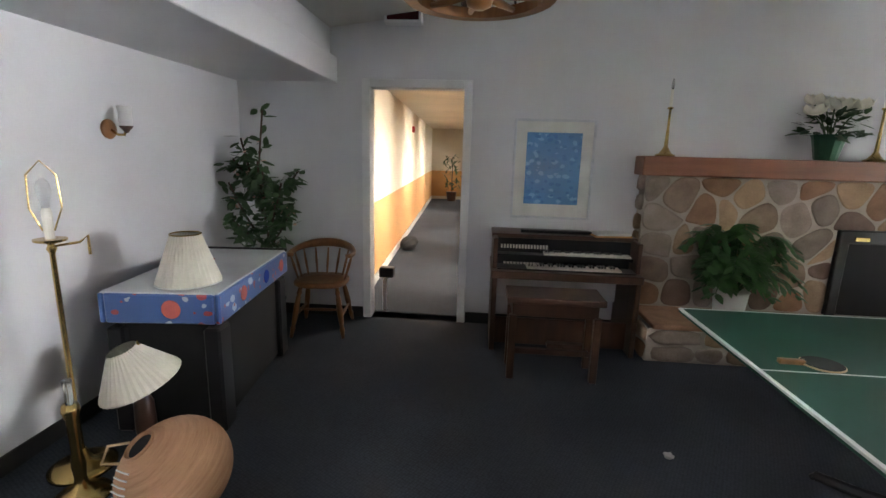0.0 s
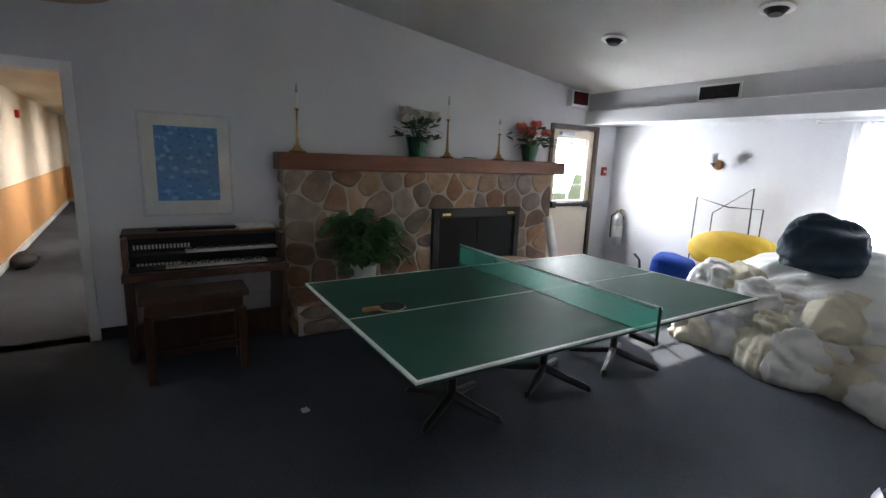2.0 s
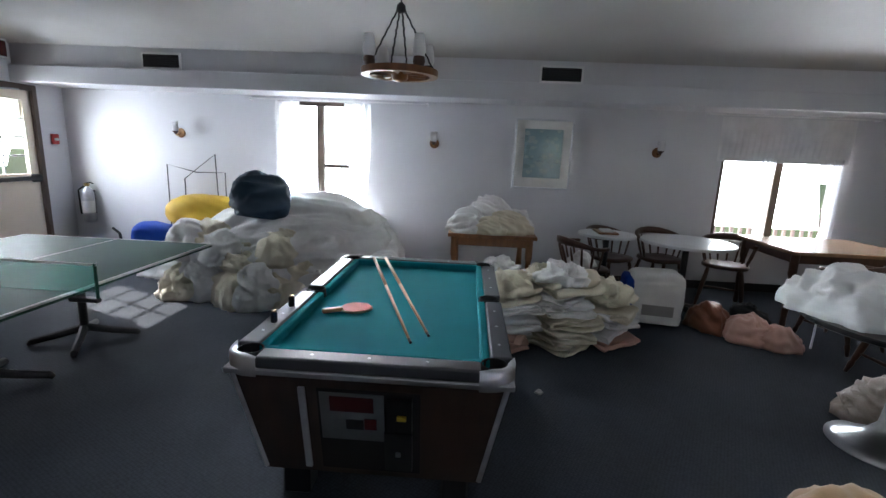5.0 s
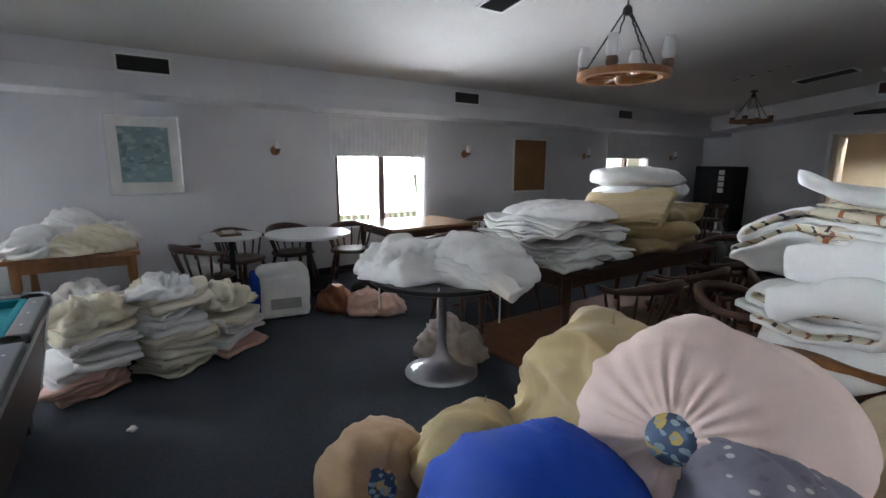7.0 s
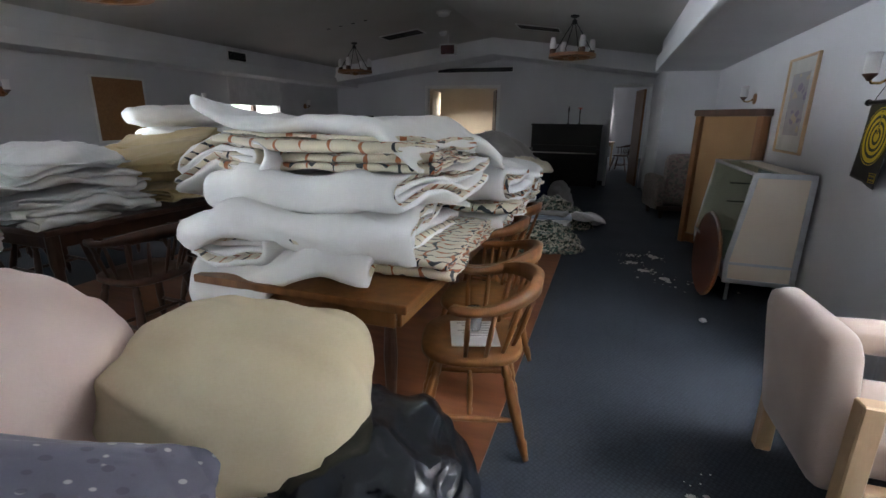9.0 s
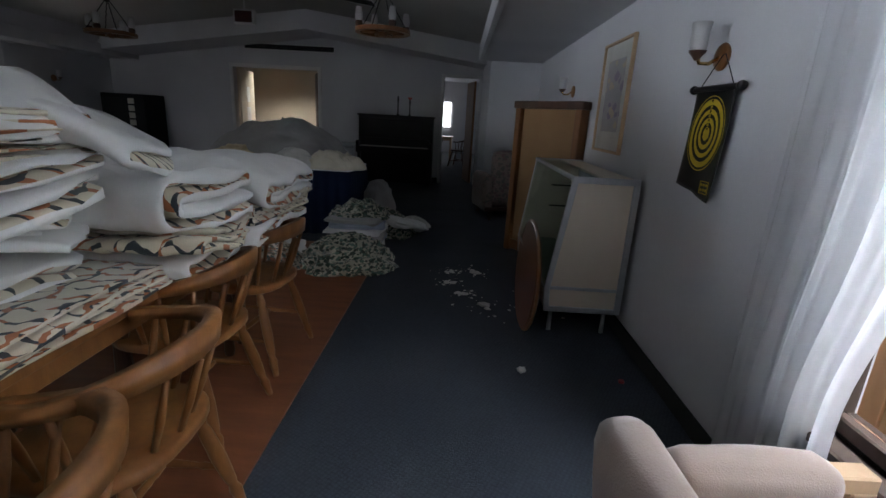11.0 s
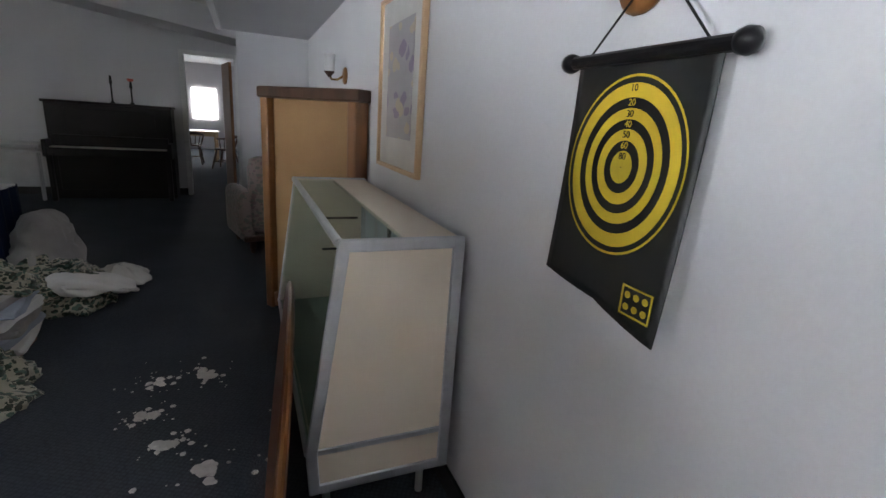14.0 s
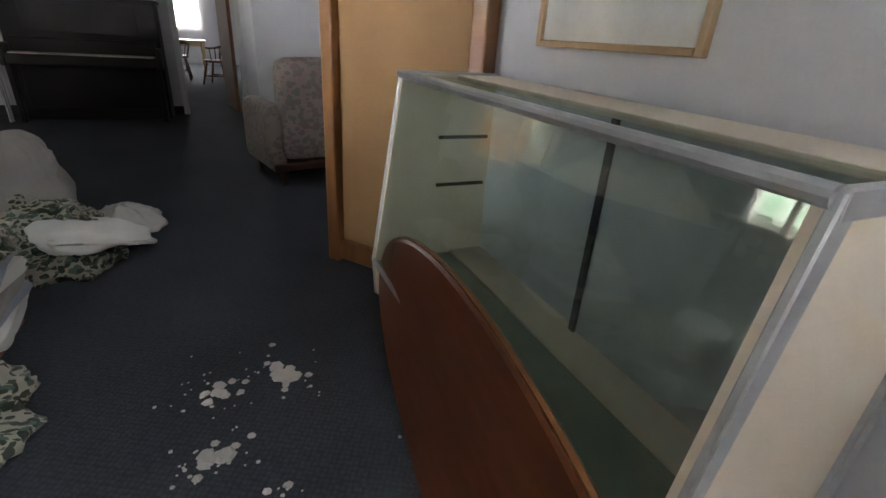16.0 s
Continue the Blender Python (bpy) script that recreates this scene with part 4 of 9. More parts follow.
def fireplace():
    f = thing("fireplace", "field stone fireplace with pale mortar and raised hearth", "fireplace")
    x0, x1, yf = 1.46, 4.74, 4.45
    ox0, ox1, oz0, oz1 = 3.02, 4.20, 0.30, 1.00
    for ext in ((x0, ox0, yf, NY, 0, 1.41), (ox1, x1, yf, NY, 0, 1.41), (ox0, ox1, yf, NY, oz1, 1.41), (x0 - 0.02, x1, 3.98, yf, 0, 0.27)):
        part("core", cube(*ext), MORTAR, f, "pale mortar bed")
    part("firebox", cube(ox0, ox1, NY - 0.04, NY - 0.004, oz0 - 0.03, oz1), BLACK_MATT, f)
    rnd = random.Random(11)
    # irregular stones fitted together over the face
    seeds = []
    nx, nz = 13, 5
    for r in range(nz):
        for k in range(nx):
            seeds.append((x0 + (k + 0.5 + 0.5 * (r % 2) - 0.25 + rnd.uniform(-0.36, 0.36)) * (x1 - x0) / nx, 0.30 + (r + 0.5 + rnd.uniform(-0.36, 0.36)) * 1.11 / nz))
    for sx, sz in seeds:
        poly = [(x0 - 0.005, 0.30), (x1 + 0.005, 0.30), (x1 + 0.005, 1.408), (x0 - 0.005, 1.408)]
        for qx, qz in seeds:
            if (qx, qz) == (sx, sz):
                continue
            mx, mz, dx, dz = (sx + qx) / 2, (sz + qz) / 2, qx - sx, qz - sz
            poly = clip(poly, mx, mz, dx, dz)
            if not poly:
                break
        if not poly:
            continue
        cx, cz = sum(p[0] for p in poly) / len(poly), sum(p[1] for p in poly) / len(poly)
        if cz < oz1 + 0.02 and ox0 < cx < ox1:
            continue
        if cz < oz1:
            poly = clip(poly, ox0, 0, 1, 0) if cx < ox0 else clip(poly, ox1, 0, -1, 0)
        elif cx > ox0 - 0.2 and cx < ox1 + 0.2:
            poly = clip(poly, 0, oz1, 0, -1)
        if len(poly) > 2:
            part("stone", fitted_stone(poly, yf + 0.004, rnd.uniform(0.005, 0.014), rnd), STONE, f, smooth=True)
    # left side of the breast and the hearth front
    for k in range(7):
        z = 0.30 + k * 0.16
        bm = irregular_stone(bmesh.new(), 0, z + 0.08, 0.065, 0.068, 0, 0.03, rnd)
        ob = part("stone", bm, STONE, f, smooth=True)
        ob.matrix_basis = pose(x0, NY - 0.075, 0, 0, 0, -90)
    for r in range(2):
        x = x0
        while x < x1 - 0.05:
            w = min(rnd.uniform(0.2, 0.4), x1 - x)
            if w > 0.08:
                bm = irregular_stone(bmesh.new(), x + w / 2, 0.07 + r * 0.135, w / 2 - 0.01, 0.060, 3.985, rnd.uniform(0.025, 0.045), rnd)
                part("stone", bm, STONE, f, smooth=True)
            x += w
    for r in range(2):
        for k in range(2):
            bm = irregular_stone(bmesh.new(), 0, 0.07 + r * 0.135, 0.11, 0.06, 0, 0.03, rnd)
            ob = part("stone", bm, STONE, f, smooth=True)
            ob.matrix_basis = pose(x0 - 0.016, 4.10 + 0.23 * k, 0, 0, 0, -90)
    x = x0
    while x < x1 - 0.05:
        w = min(rnd.uniform(0.3, 0.5), x1 - x)
        part("hearth_slab", cube(x + 0.006, x + w - 0.006, 3.95, yf, 0.268, 0.305, 0.01, 2), STONE, f)
        x += w
    part("mantel", cube(1.40, 4.88, 4.37, NY - 0.002, 1.405, 1.56, 0.012, 2), REDWOOD, f, "red-brown wooden mantel beam")
    bm = bmesh.new()
    for a, b, p, q in ((ox0, ox1, oz1 - 0.09, oz1 + 0.02), (ox0 - 0.02, ox0 + 0.06, 0.30, oz1 + 0.02), (ox1 - 0.06, ox1 + 0.02, 0.30, oz1 + 0.02)):
        box(bm, a, b, yf - 0.045, yf + 0.03, p, q, 0.008)
    part("fire_frame", bm, STEEL_DARK, f, "dark bronze firescreen frame")
    for a, b in ((ox0 + 0.06, 3.60), (3.62, ox1 - 0.06)):
        part("fire_door", cube(a, b, yf + 0.0, yf + 0.012, 0.32, oz1 - 0.09, 0.003), BLACK_MATT, f, "black glass fire door")
    for x in (3.16, 4.06):
        part("clip", cube(x - 0.055, x + 0.055, yf - 0.062, yf - 0.044, oz1 - 0.065, oz1 - 0.03, 0.004), BRASS, f, "brass plate")


fireplace()

# ---- turned lamps and candlesticks on the mantel ----


def candlestick(x, y, z, h, candle=True):
    c = thing("candlestick_lamp", "tall brass candlestick lamp with ivory candle sleeve", "lamp", pose(x, y, z))
    k = h * 0.62
    part("base", lathe(bmesh.new(), [(0.075, 0), (0.075, 0.012), (0.05, 0.022), (0.03, 0.05), (0.016, 0.075), (0.012, k * 0.5), (0.014, k * 0.52), (0.010, k * 0.56), (0.009, k * 0.97), (0.022, k), (0.022, k + 0.008), (0.008, k + 0.012)], 20), BRASS, c, smooth=True)
    part("candle_sleeve", lathe(bmesh.new(), [(0.011, k + 0.01), (0.011, h * 0.86)], 12), IVORY, c)
    part("bulb", lathe(bmesh.new(), [(0.006, h * 0.86), (0.013, h * 0.91), (0.008, h * 0.97), (0.001, h)], 10), CLEAR, c, smooth=True)
    return c


candlestick(1.59, 4.47, 1.56, 0.60)
candlestick(3.18, 4.47, 1.56, 0.64)
candlestick(3.88, 4.47, 1.56, 0.46)


def leaf_mesh(length, width, curl=0.2):
    bm = bmesh.new()
    pts = [(0, 0), (0.25, 0.42), (0.55, 0.5), (0.85, 0.25), (1, 0)]
    mid = [bm.verts.new((0, u * length, -curl * length * u * u)) for u, _ in pts]
    for s in (-1, 1):
        side = [mid[0]] + [bm.verts.new((s * w * width, u * length, -curl * length * u * u - 0.1 * w * width)) for u, w in pts[1:-1]] + [mid[-1]]
        for i in range(len(pts) - 1):
            q = [mid[i], mid[i + 1], side[i + 1], side[i]]
            q = list(dict.fromkeys(q))
            if len(q) > 2:
                bm.faces.new(q if s > 0 else q[::-1])
    return bm


def add_leaf(bm, length, width, m, curl=0.2):
    src = leaf_mesh(length, width, curl)
    idx = {v: bm.verts.new(m @ v.co) for v in src.verts}
    for f in src.faces:
        bm.faces.new([idx[v] for v in f.verts])
    src.free()


def rose(bm, c, r, rnd):
    for layer, (n, rr, tilt) in enumerate(((3, 0.45, 78), (5, 0.75, 55), (6, 1.0, 28))):
        for k in range(n):
            a = 360 / n * k + layer * 25 + rnd.uniform(-8, 8)
            m = Matrix.Translation(c) @ pose(0, 0, 0, 0, 0, a) @ pose(0, r * 0.12, 0, tilt, 0, 0)
            add_leaf(bm, r * rr * 1.1, r * 0.95, m, -0.35)


def flower_pot(x, y, z, petal, label, seed, wrap=POT_GREEN):
    f = thing("flower_arrangement", label, "flowers", pose(x, y, z))
    rnd = random.Random(seed)
    part("pot", lathe(bmesh.new(), [(0.055, 0), (0.06, 0.01), (0.085, 0.13), (0.095, 0.15), (0.08, 0.145), (0.07, 0.12)], 14), wrap, f, smooth=False)
    bm, stems = bmesh.new(), bmesh.new()
    heads = []
    for k in range(7):
        a = k * 0.9 + rnd.uniform(-0.2, 0.2)
        r = 0.0 if k == 0 else rnd.uniform(0.08, 0.17)
        heads.append(Vector((r * math.cos(a), r * math.sin(a) * 0.8, 0.27 + rnd.uniform(-0.03, 0.08) - 0.25 * r)))
    for h in heads:
        rose(bm, h, 0.072, rnd)
        tube(stems, [(0, 0, 0.1), h * 0.6 + Vector((0, 0, 0.06)), h], 0.004, 5)
    part("stem", stems, LEAF, f)
    part("blooms", bm, petal, f, "silk rose heads")
    lv = bmesh.new()
    for k in range(90):
        a, r = rnd.uniform(0, 6.28), rnd.uniform(0.03, 0.19)
        m = Matrix.Translation((r * math.cos(a), r * math.sin(a) * 0.8, 0.13 + rnd.uniform(0, 0.16))) @ pose(0, 0, 0, rnd.uniform(-20, 50), rnd.uniform(-30, 30), math.degrees(a) - 90 + rnd.uniform(-40, 40))
        add_leaf(lv, 0.085, 0.036, m)
    part("foliage", lv, LEAF, f, "dark green silk leaves")
    f.scale = (1.32, 1.32, 1.32)


flower_pot(2.82, 4.48, 1.56, ROSE_WHITE, "cream silk roses in a dark green foil pot", 3)
flower_pot(4.36, 4.48, 1.56, ROSE_RED, "coral silk roses in a green foil pot", 4)
small = thing("dried_flower", "small brown dried twig lying on the mantel", "twig", pose(3.45, 4.45, 1.562))
tw = bmesh.new()
for k in range(5):
    tube(tw, [(-0.08 + 0.03 * k, 0, 0.006), (-0.02 + 0.03 * k, 0.02 * (-1) ** k, 0.014), (0.05 + 0.02 * k, 0.03 * (-1) ** k, 0.008)], 0.005, 5)
part("twigs", tw, WALNUT, small)


def fern(x, y, z):
    f = thing("potted_fern", "bushy green fern in a white pot on the hearth", "plant", pose(x, y, z))
    rnd = random.Random(7)
    part("pot", lathe(bmesh.new(), [(0.10, 0), (0.105, 0.01), (0.125, 0.22), (0.13, 0.235), (0.115, 0.235), (0.11, 0.20), (0.001, 0.20)], 24, cap=False), POT_WHITE, f, smooth=True)
    part("stand", lathe(bmesh.new(), [(0.14, 0.0), (0.15, 0.004), (0.15, 0.014), (0.10, 0.016)], 20), POT_BLACK, f)
    bm, st = bmesh.new(), bmesh.new()
    for k in range(46):
        a = rnd.uniform(0, 6.28)
        reach, top = rnd.uniform(0.15, 0.46), rnd.uniform(0.45, 0.92)
        p0 = Vector((0.03 * math.cos(a), 0.03 * math.sin(a), 0.2))
        pts = []
        for i in range(9):
            u = i / 8
            r = 0.03 + reach * u
            h = 0.2 + (top - 0.2) * math.sin(min(1.0, u * 1.25) * math.pi / 2) - 0.22 * u * u * (reach / 0.4)
            yy = r * math.sin(a) * 0.62
            pts.append(Vector((r * math.cos(a), min(yy, 0.20), h)))
        tube(st, pts, 0.004, 4)
        for i in range(2, 9):
            d = (pts[i] - pts[i - 1]).normalized()
            yaw = math.degrees(math.atan2(d.y, d.x)) - 90
            for s in (-1, 1):
                ln = 0.17 * (1.15 - 0.6 * i / 8) * rnd.uniform(0.8, 1.2)
                m = Matrix.Translation(pts[i]) @ pose(0, 0, 0, 0, 0, yaw + s * rnd.uniform(42, 65)) @ pose(0, 0, 0, rnd.uniform(-28, 6), s * 12, 0)
                add_leaf(bm, ln, 0.052, m, 0.3)
    part("stem", st, LEAF, f)
    part("fronds", bm, FERN, f)


fern(2.12, 4.20, 0.305)


def corner_tree(x, y):
    t = thing("artificial_ficus", "tall artificial plant with small green leaves and pink flowers", "plant", pose(x, y, 0))
    rnd = random.Random(17)
    part("pot", lathe(bmesh.new(), [(0.11, 0), (0.14, 0.26), (0.15, 0.27), (0.13, 0.25), (0.001, 0.24)], 18, cap=False), POT_BLACK, t)
    br, lv, fl = bmesh.new(), bmesh.new(), bmesh.new()
    limbs = []
    for k in range(11):
        a = rnd.uniform(0, 6.28)
        h0 = rnd.uniform(0.55, 1.2)
        h1 = h0 + rnd.uniform(0.2, 0.55)
        r = rnd.uniform(0.1, 0.30)
        limbs.append([Vector((0.02 * math.cos(a), 0.02 * math.sin(a), h0)), Vector((r * 0.6 * math.cos(a), r * 0.5 * math.sin(a), (h0 + h1) / 2)), Vector((r * math.cos(a), r * 0.8 * math.sin(a), min(h1, 1.78)))])
    limbs.append([Vector((0, 0, 0.2)), Vector((0.02, 0.01, 0.8)), Vector((-0.03, 0.0, 1.35)), Vector((0.02, 0.02, 1.86))])
    for l in limbs:
        tube(br, l, 0.008, 5)
        for k in range(52):
            u = rnd.uniform(0.15, 1.0)
            i = min(int(u * (len(l) - 1)), len(l) - 2)
            p = l[i].lerp(l[i + 1], u * (len(l) - 1) - i) + Vector((rnd.gauss(0, 0.035), rnd.gauss(0, 0.035), rnd.gauss(0, 0.04)))
            m = Matrix.Translation(p) @ pose(0, 0, 0, rnd.uniform(-60, 30), rnd.uniform(-40, 40), rnd.uniform(0, 360))
            if p.z < 0.5:
                continue
            if rnd.random() < 0.06:
                add_leaf(fl, 0.05, 0.03, m)
            else:
                add_leaf(lv, rnd.uniform(0.08, 0.13), 0.050, m)
    part("trunk", br, WALNUT, t)
    part("crown", lv, LEAF, t)
    part("blossoms", fl, PEACH_CLOTH, t, "faded pink blossoms")


corner_tree(-1.66, 4.18)

# ---- framed pictures ----


def picture(m, w, h, frame_mat, art, label, inset=0.14, fw=0.02):
    p = thing("framed_picture", label, "picture", m)
    bm = bmesh.new()
    for a, b, q, r in ((-w / 2, -w / 2 + fw, -h / 2, h / 2), (w / 2 - fw, w / 2, -h / 2, h / 2), (-w / 2 + fw, w / 2 - fw, h / 2 - fw, h / 2), (-w / 2 + fw, w / 2 - fw, -h / 2, -h / 2 + fw)):
        box(bm, a, b, -0.028, -0.002, q, r, 0.003)
    part("frame", bm, frame_mat, p)
    part("mat_board", cube(-w / 2 + fw, w / 2 - fw, -0.012, -0.004, -h / 2 + fw, h / 2 - fw), MAT_BOARD, p)
    part("print", cube(-w / 2 + inset, w / 2 - inset, -0.015, -0.0125, -h / 2 + inset * 1.15, h / 2 - inset), art, p)


PICTURE_GLASS = bpy.data.materials.new("picture glass")
PICTURE_GLASS.use_nodes = True
_b = PICTURE_GLASS.node_tree.nodes["Principled BSDF"]
_b.inputs["Transmission Weight"].default_value, _b.inputs["Roughness"].default_value, _b.inputs["IOR"].default_value = 1.0, 0.0, 1.35
CASE_GLASS = bpy.data.materials.new("display case glass")
CASE_GLASS.use_nodes = True
_n, _l = CASE_GLASS.node_tree.nodes, CASE_GLASS.node_tree.links
_n.remove(_n["Principled BSDF"])
_t, _g, _x = _n.new("ShaderNodeBsdfTransparent"), _n.new("ShaderNodeBsdfGlossy"), _n.new("ShaderNodeMixShader")
_t.inputs["Color"].default_value = (0.88, 0.93, 0.90, 1)
_g.inputs["Roughness"].default_value = 0.03
_x.inputs["Fac"].default_value = 0.09
_l.new(_t.outputs[0], _x.inputs[1])
_l.new(_g.outputs[0], _x.inputs[2])
_l.new(_x.outputs[0], _n["Material Output"].inputs["Surface"])
for _m in (BLUE_ART, TEAL_ART, MAUVE_ART, MAT_BOARD):
    _m.node_tree.nodes["Principled BSDF"].inputs["Coat Weight"].default_value = 0.8
    _m.node_tree.nodes["Principled BSDF"].inputs["Coat Roughness"].default_value = 0.02
picture(pose(0.72, NY, 1.42), 0.68, 0.84, ALU, BLUE_ART, "framed blue seascape print with white mat", 0.11)
picture(pose(EX, -1.285, 1.525, 0, 0, -90), 0.675, 0.81, ALU, TEAL_ART, "framed misty green print behind glass", 0.115)
picture(pose(WX, -6.63, 1.51, 0, 0, 90), 0.635, 0.78, MAPLE, MAUVE_ART, "framed muted print with wide cream mat", 0.13)


def cork_board():
    c = thing("cork_board", "brown cork board in a white frame on the wall", "notice board", pose(EX, -6.845, 1.43, 0, 0, -90))
    w, h = 0.80, 0.90
    bm = bmesh.new()
    for a, b, q, r in ((-w / 2, -w / 2 + 0.03, -h / 2, h / 2), (w / 2 - 0.03, w / 2, -h / 2, h / 2), (-w / 2 + 0.03, w / 2 - 0.03, h / 2 - 0.03, h / 2), (-w / 2 + 0.03, w / 2 - 0.03, -h / 2, -h / 2 + 0.03)):
        box(bm, a, b, -0.02, 0, q, r, 0.003)
    part("frame", bm, TRIM, c)
    part("cork", cube(-w / 2 + 0.03, w / 2 - 0.03, -0.012, 0, -h / 2 + 0.03, h / 2 - 0.03), CORK, c)


cork_board()

# ---- wall sconces and wheel chandeliers ----


def sconce(m):
    s = thing("wall_sconce", "wooden wall sconce with small frosted glass shade", "wall lamp", m, "wall sconces")
    part("backplate", lathe(bmesh.new(), [(0.055, 0), (0.058, 0.008), (0.05, 0.018), (0.02, 0.024)], 18, pose(0, 0, 0, 90)), OAK, s, smooth=True)
    part("arm", tube(bmesh.new(), [(0, -0.015, 0), (0, -0.06, -0.03), (0, -0.10, -0.03), (0, -0.115, 0.0)], 0.008, 8), BRASS, s, smooth=True)
    part("cup", lathe(bmesh.new(), [(0.008, -0.02), (0.018, -0.005), (0.034, 0.012), (0.036, 0.02)], 14, pose(0, -0.115, 0)), WALNUT, s)
    part("shade", lathe(bmesh.new(), [(0.026, 0.012), (0.036, 0.04), (0.034, 0.09), (0.040, 0.13), (0.037, 0.13), (0.031, 0.09), (0.033, 0.04), (0.023, 0.014)], 18, pose(0, -0.115, 0), cap=False), FROST, s, smooth=True)
    return s


first = sconce(pose(EX, 3.12, 1.60, 0, 0, -90))
for y in (0.0, -2.60, -5.43, -8.25, -11.22):
    copy_thing(first, pose(EX, y, 1.60, 0, 0, -90))
for y in (3.10, -5.22, -7.95):
    copy_thing(first, pose(WX, y, 1.62, 0, 0, 90))


def chandelier(x, y, wheel_z, yaw=0.0, r=0.31):
    top = ceil_z(x)
    c = thing("wheel_chandelier", "wagon wheel chandelier of wood with chimney glasses", "chandelier", pose(x, y, wheel_z, 0, 0, yaw), "wheel chandeliers")
    n = 40
    rim = bmesh.new()
    for a0, b0, z0, z1 in ((r, r - 0.055, -0.022, 0.022),):
        ro = [[rim.verts.new((rr * math.cos(2 * math.pi * k / n), rr * math.sin(2 * math.pi * k / n), z)) for k in range(n)] for rr, z in ((a0, z0), (a0, z1), (b0, z1), (b0, z0))]
        for i in range(4):
            p, q = ro[i], ro[(i + 1) % 4]
            for k in range(n):
                rim.faces.new((p[k], p[(k + 1) % n], q[(k + 1) % n], q[k]))
    bmesh.ops.recalc_face_normals(rim, faces=rim.faces)
    part("rim", rim, OAK, c)
    part("hub", lathe(bmesh.new(), [(0.02, -0.06), (0.05, -0.045), (0.06, -0.01), (0.06, 0.03), (0.035, 0.045)], 16), OAK, c, smooth=True)
    for k in range(8):
        a = math.pi / 4 * k
        part("spoke", tube(bmesh.new(), [(0.05 * math.cos(a), 0.05 * math.sin(a), 0), (0.15 * math.cos(a), 0.15 * math.sin(a), 0), ((r - 0.04) * math.cos(a), (r - 0.04) * math.sin(a), 0)], [0.012, 0.018, 0.012], 8), OAK, c, smooth=True)
    ht = min(0.42, top - wheel_z - 0.06)
    for k in range(4):
        a = math.pi / 2 * k + math.pi / 4
        p0, p1 = Vector(((r - 0.03) * math.cos(a), (r - 0.03) * math.sin(a), 0.02)), Vector((0.02 * math.cos(a), 0.02 * math.sin(a), ht))
        ch = bmesh.new()
        links = 13
        for i in range(links):
            q0, q1 = p0.lerp(p1, i / links), p0.lerp(p1, (i + 1.15) / links)
            off = Vector((0.006 * math.sin(a), -0.006 * math.cos(a), 0)) if i % 2 else Vector((0, 0, 0.006))
            tube(ch, [q0, q0.lerp(q1, 0.5) + off, q1], 0.006, 5)
        part("chain", ch, STEEL_DARK, c)
    part("canopy", lathe(bmesh.new(), [(0.01, ht - 0.03), (0.035, ht - 0.02), (0.03, ht + 0.02), (0.012, ht + 0.04)], 14), STEEL_DARK, c, smooth=True)
    part("stem", tube(bmesh.new(), [(0, 0, ht + 0.03), (0, 0, top - wheel_z - 0.01)], 0.006, 6), STEEL_DARK, c)
    part("ceiling_plate", lathe(bmesh.new(), [(0.06, top - wheel_z), (0.055, top - wheel_z - 0.02), (0.02, top - wheel_z - 0.035)], 16), STEEL_DARK, c)
    for k in range(4):
        a = math.pi / 2 * k
        m = pose((r - 0.028) * math.cos(a), (r - 0.028) * math.sin(a), 0.02)
        lamp = part("lamp_holder", lathe(bmesh.new(), [(0.035, 0), (0.042, 0.03), (0.036, 0.06), (0.02, 0.062)], 14, m), WALNUT, c)
        part("chimney", lathe(bmesh.new(), [(0.028, 0.05), (0.043, 0.09), (0.040, 0.14), (0.030, 0.20), (0.027, 0.20), (0.037, 0.14), (0.040, 0.09), (0.025, 0.05)], 16, m, cap=False), FROST, lamp, smooth=True)
    return c


chandelier(0.08, 2.55, 2.17, 10)
chandelier(3.82, 0.09, 2.03, 40, 0.27)
chandelier(2.357, -4.0, 2.07, 20)
chandelier(0.0, -8.75, 2.205, 30)
chandelier(3.92, -9.80, 2.17, 5)

# ---- organ, bench, captain's chairs ----


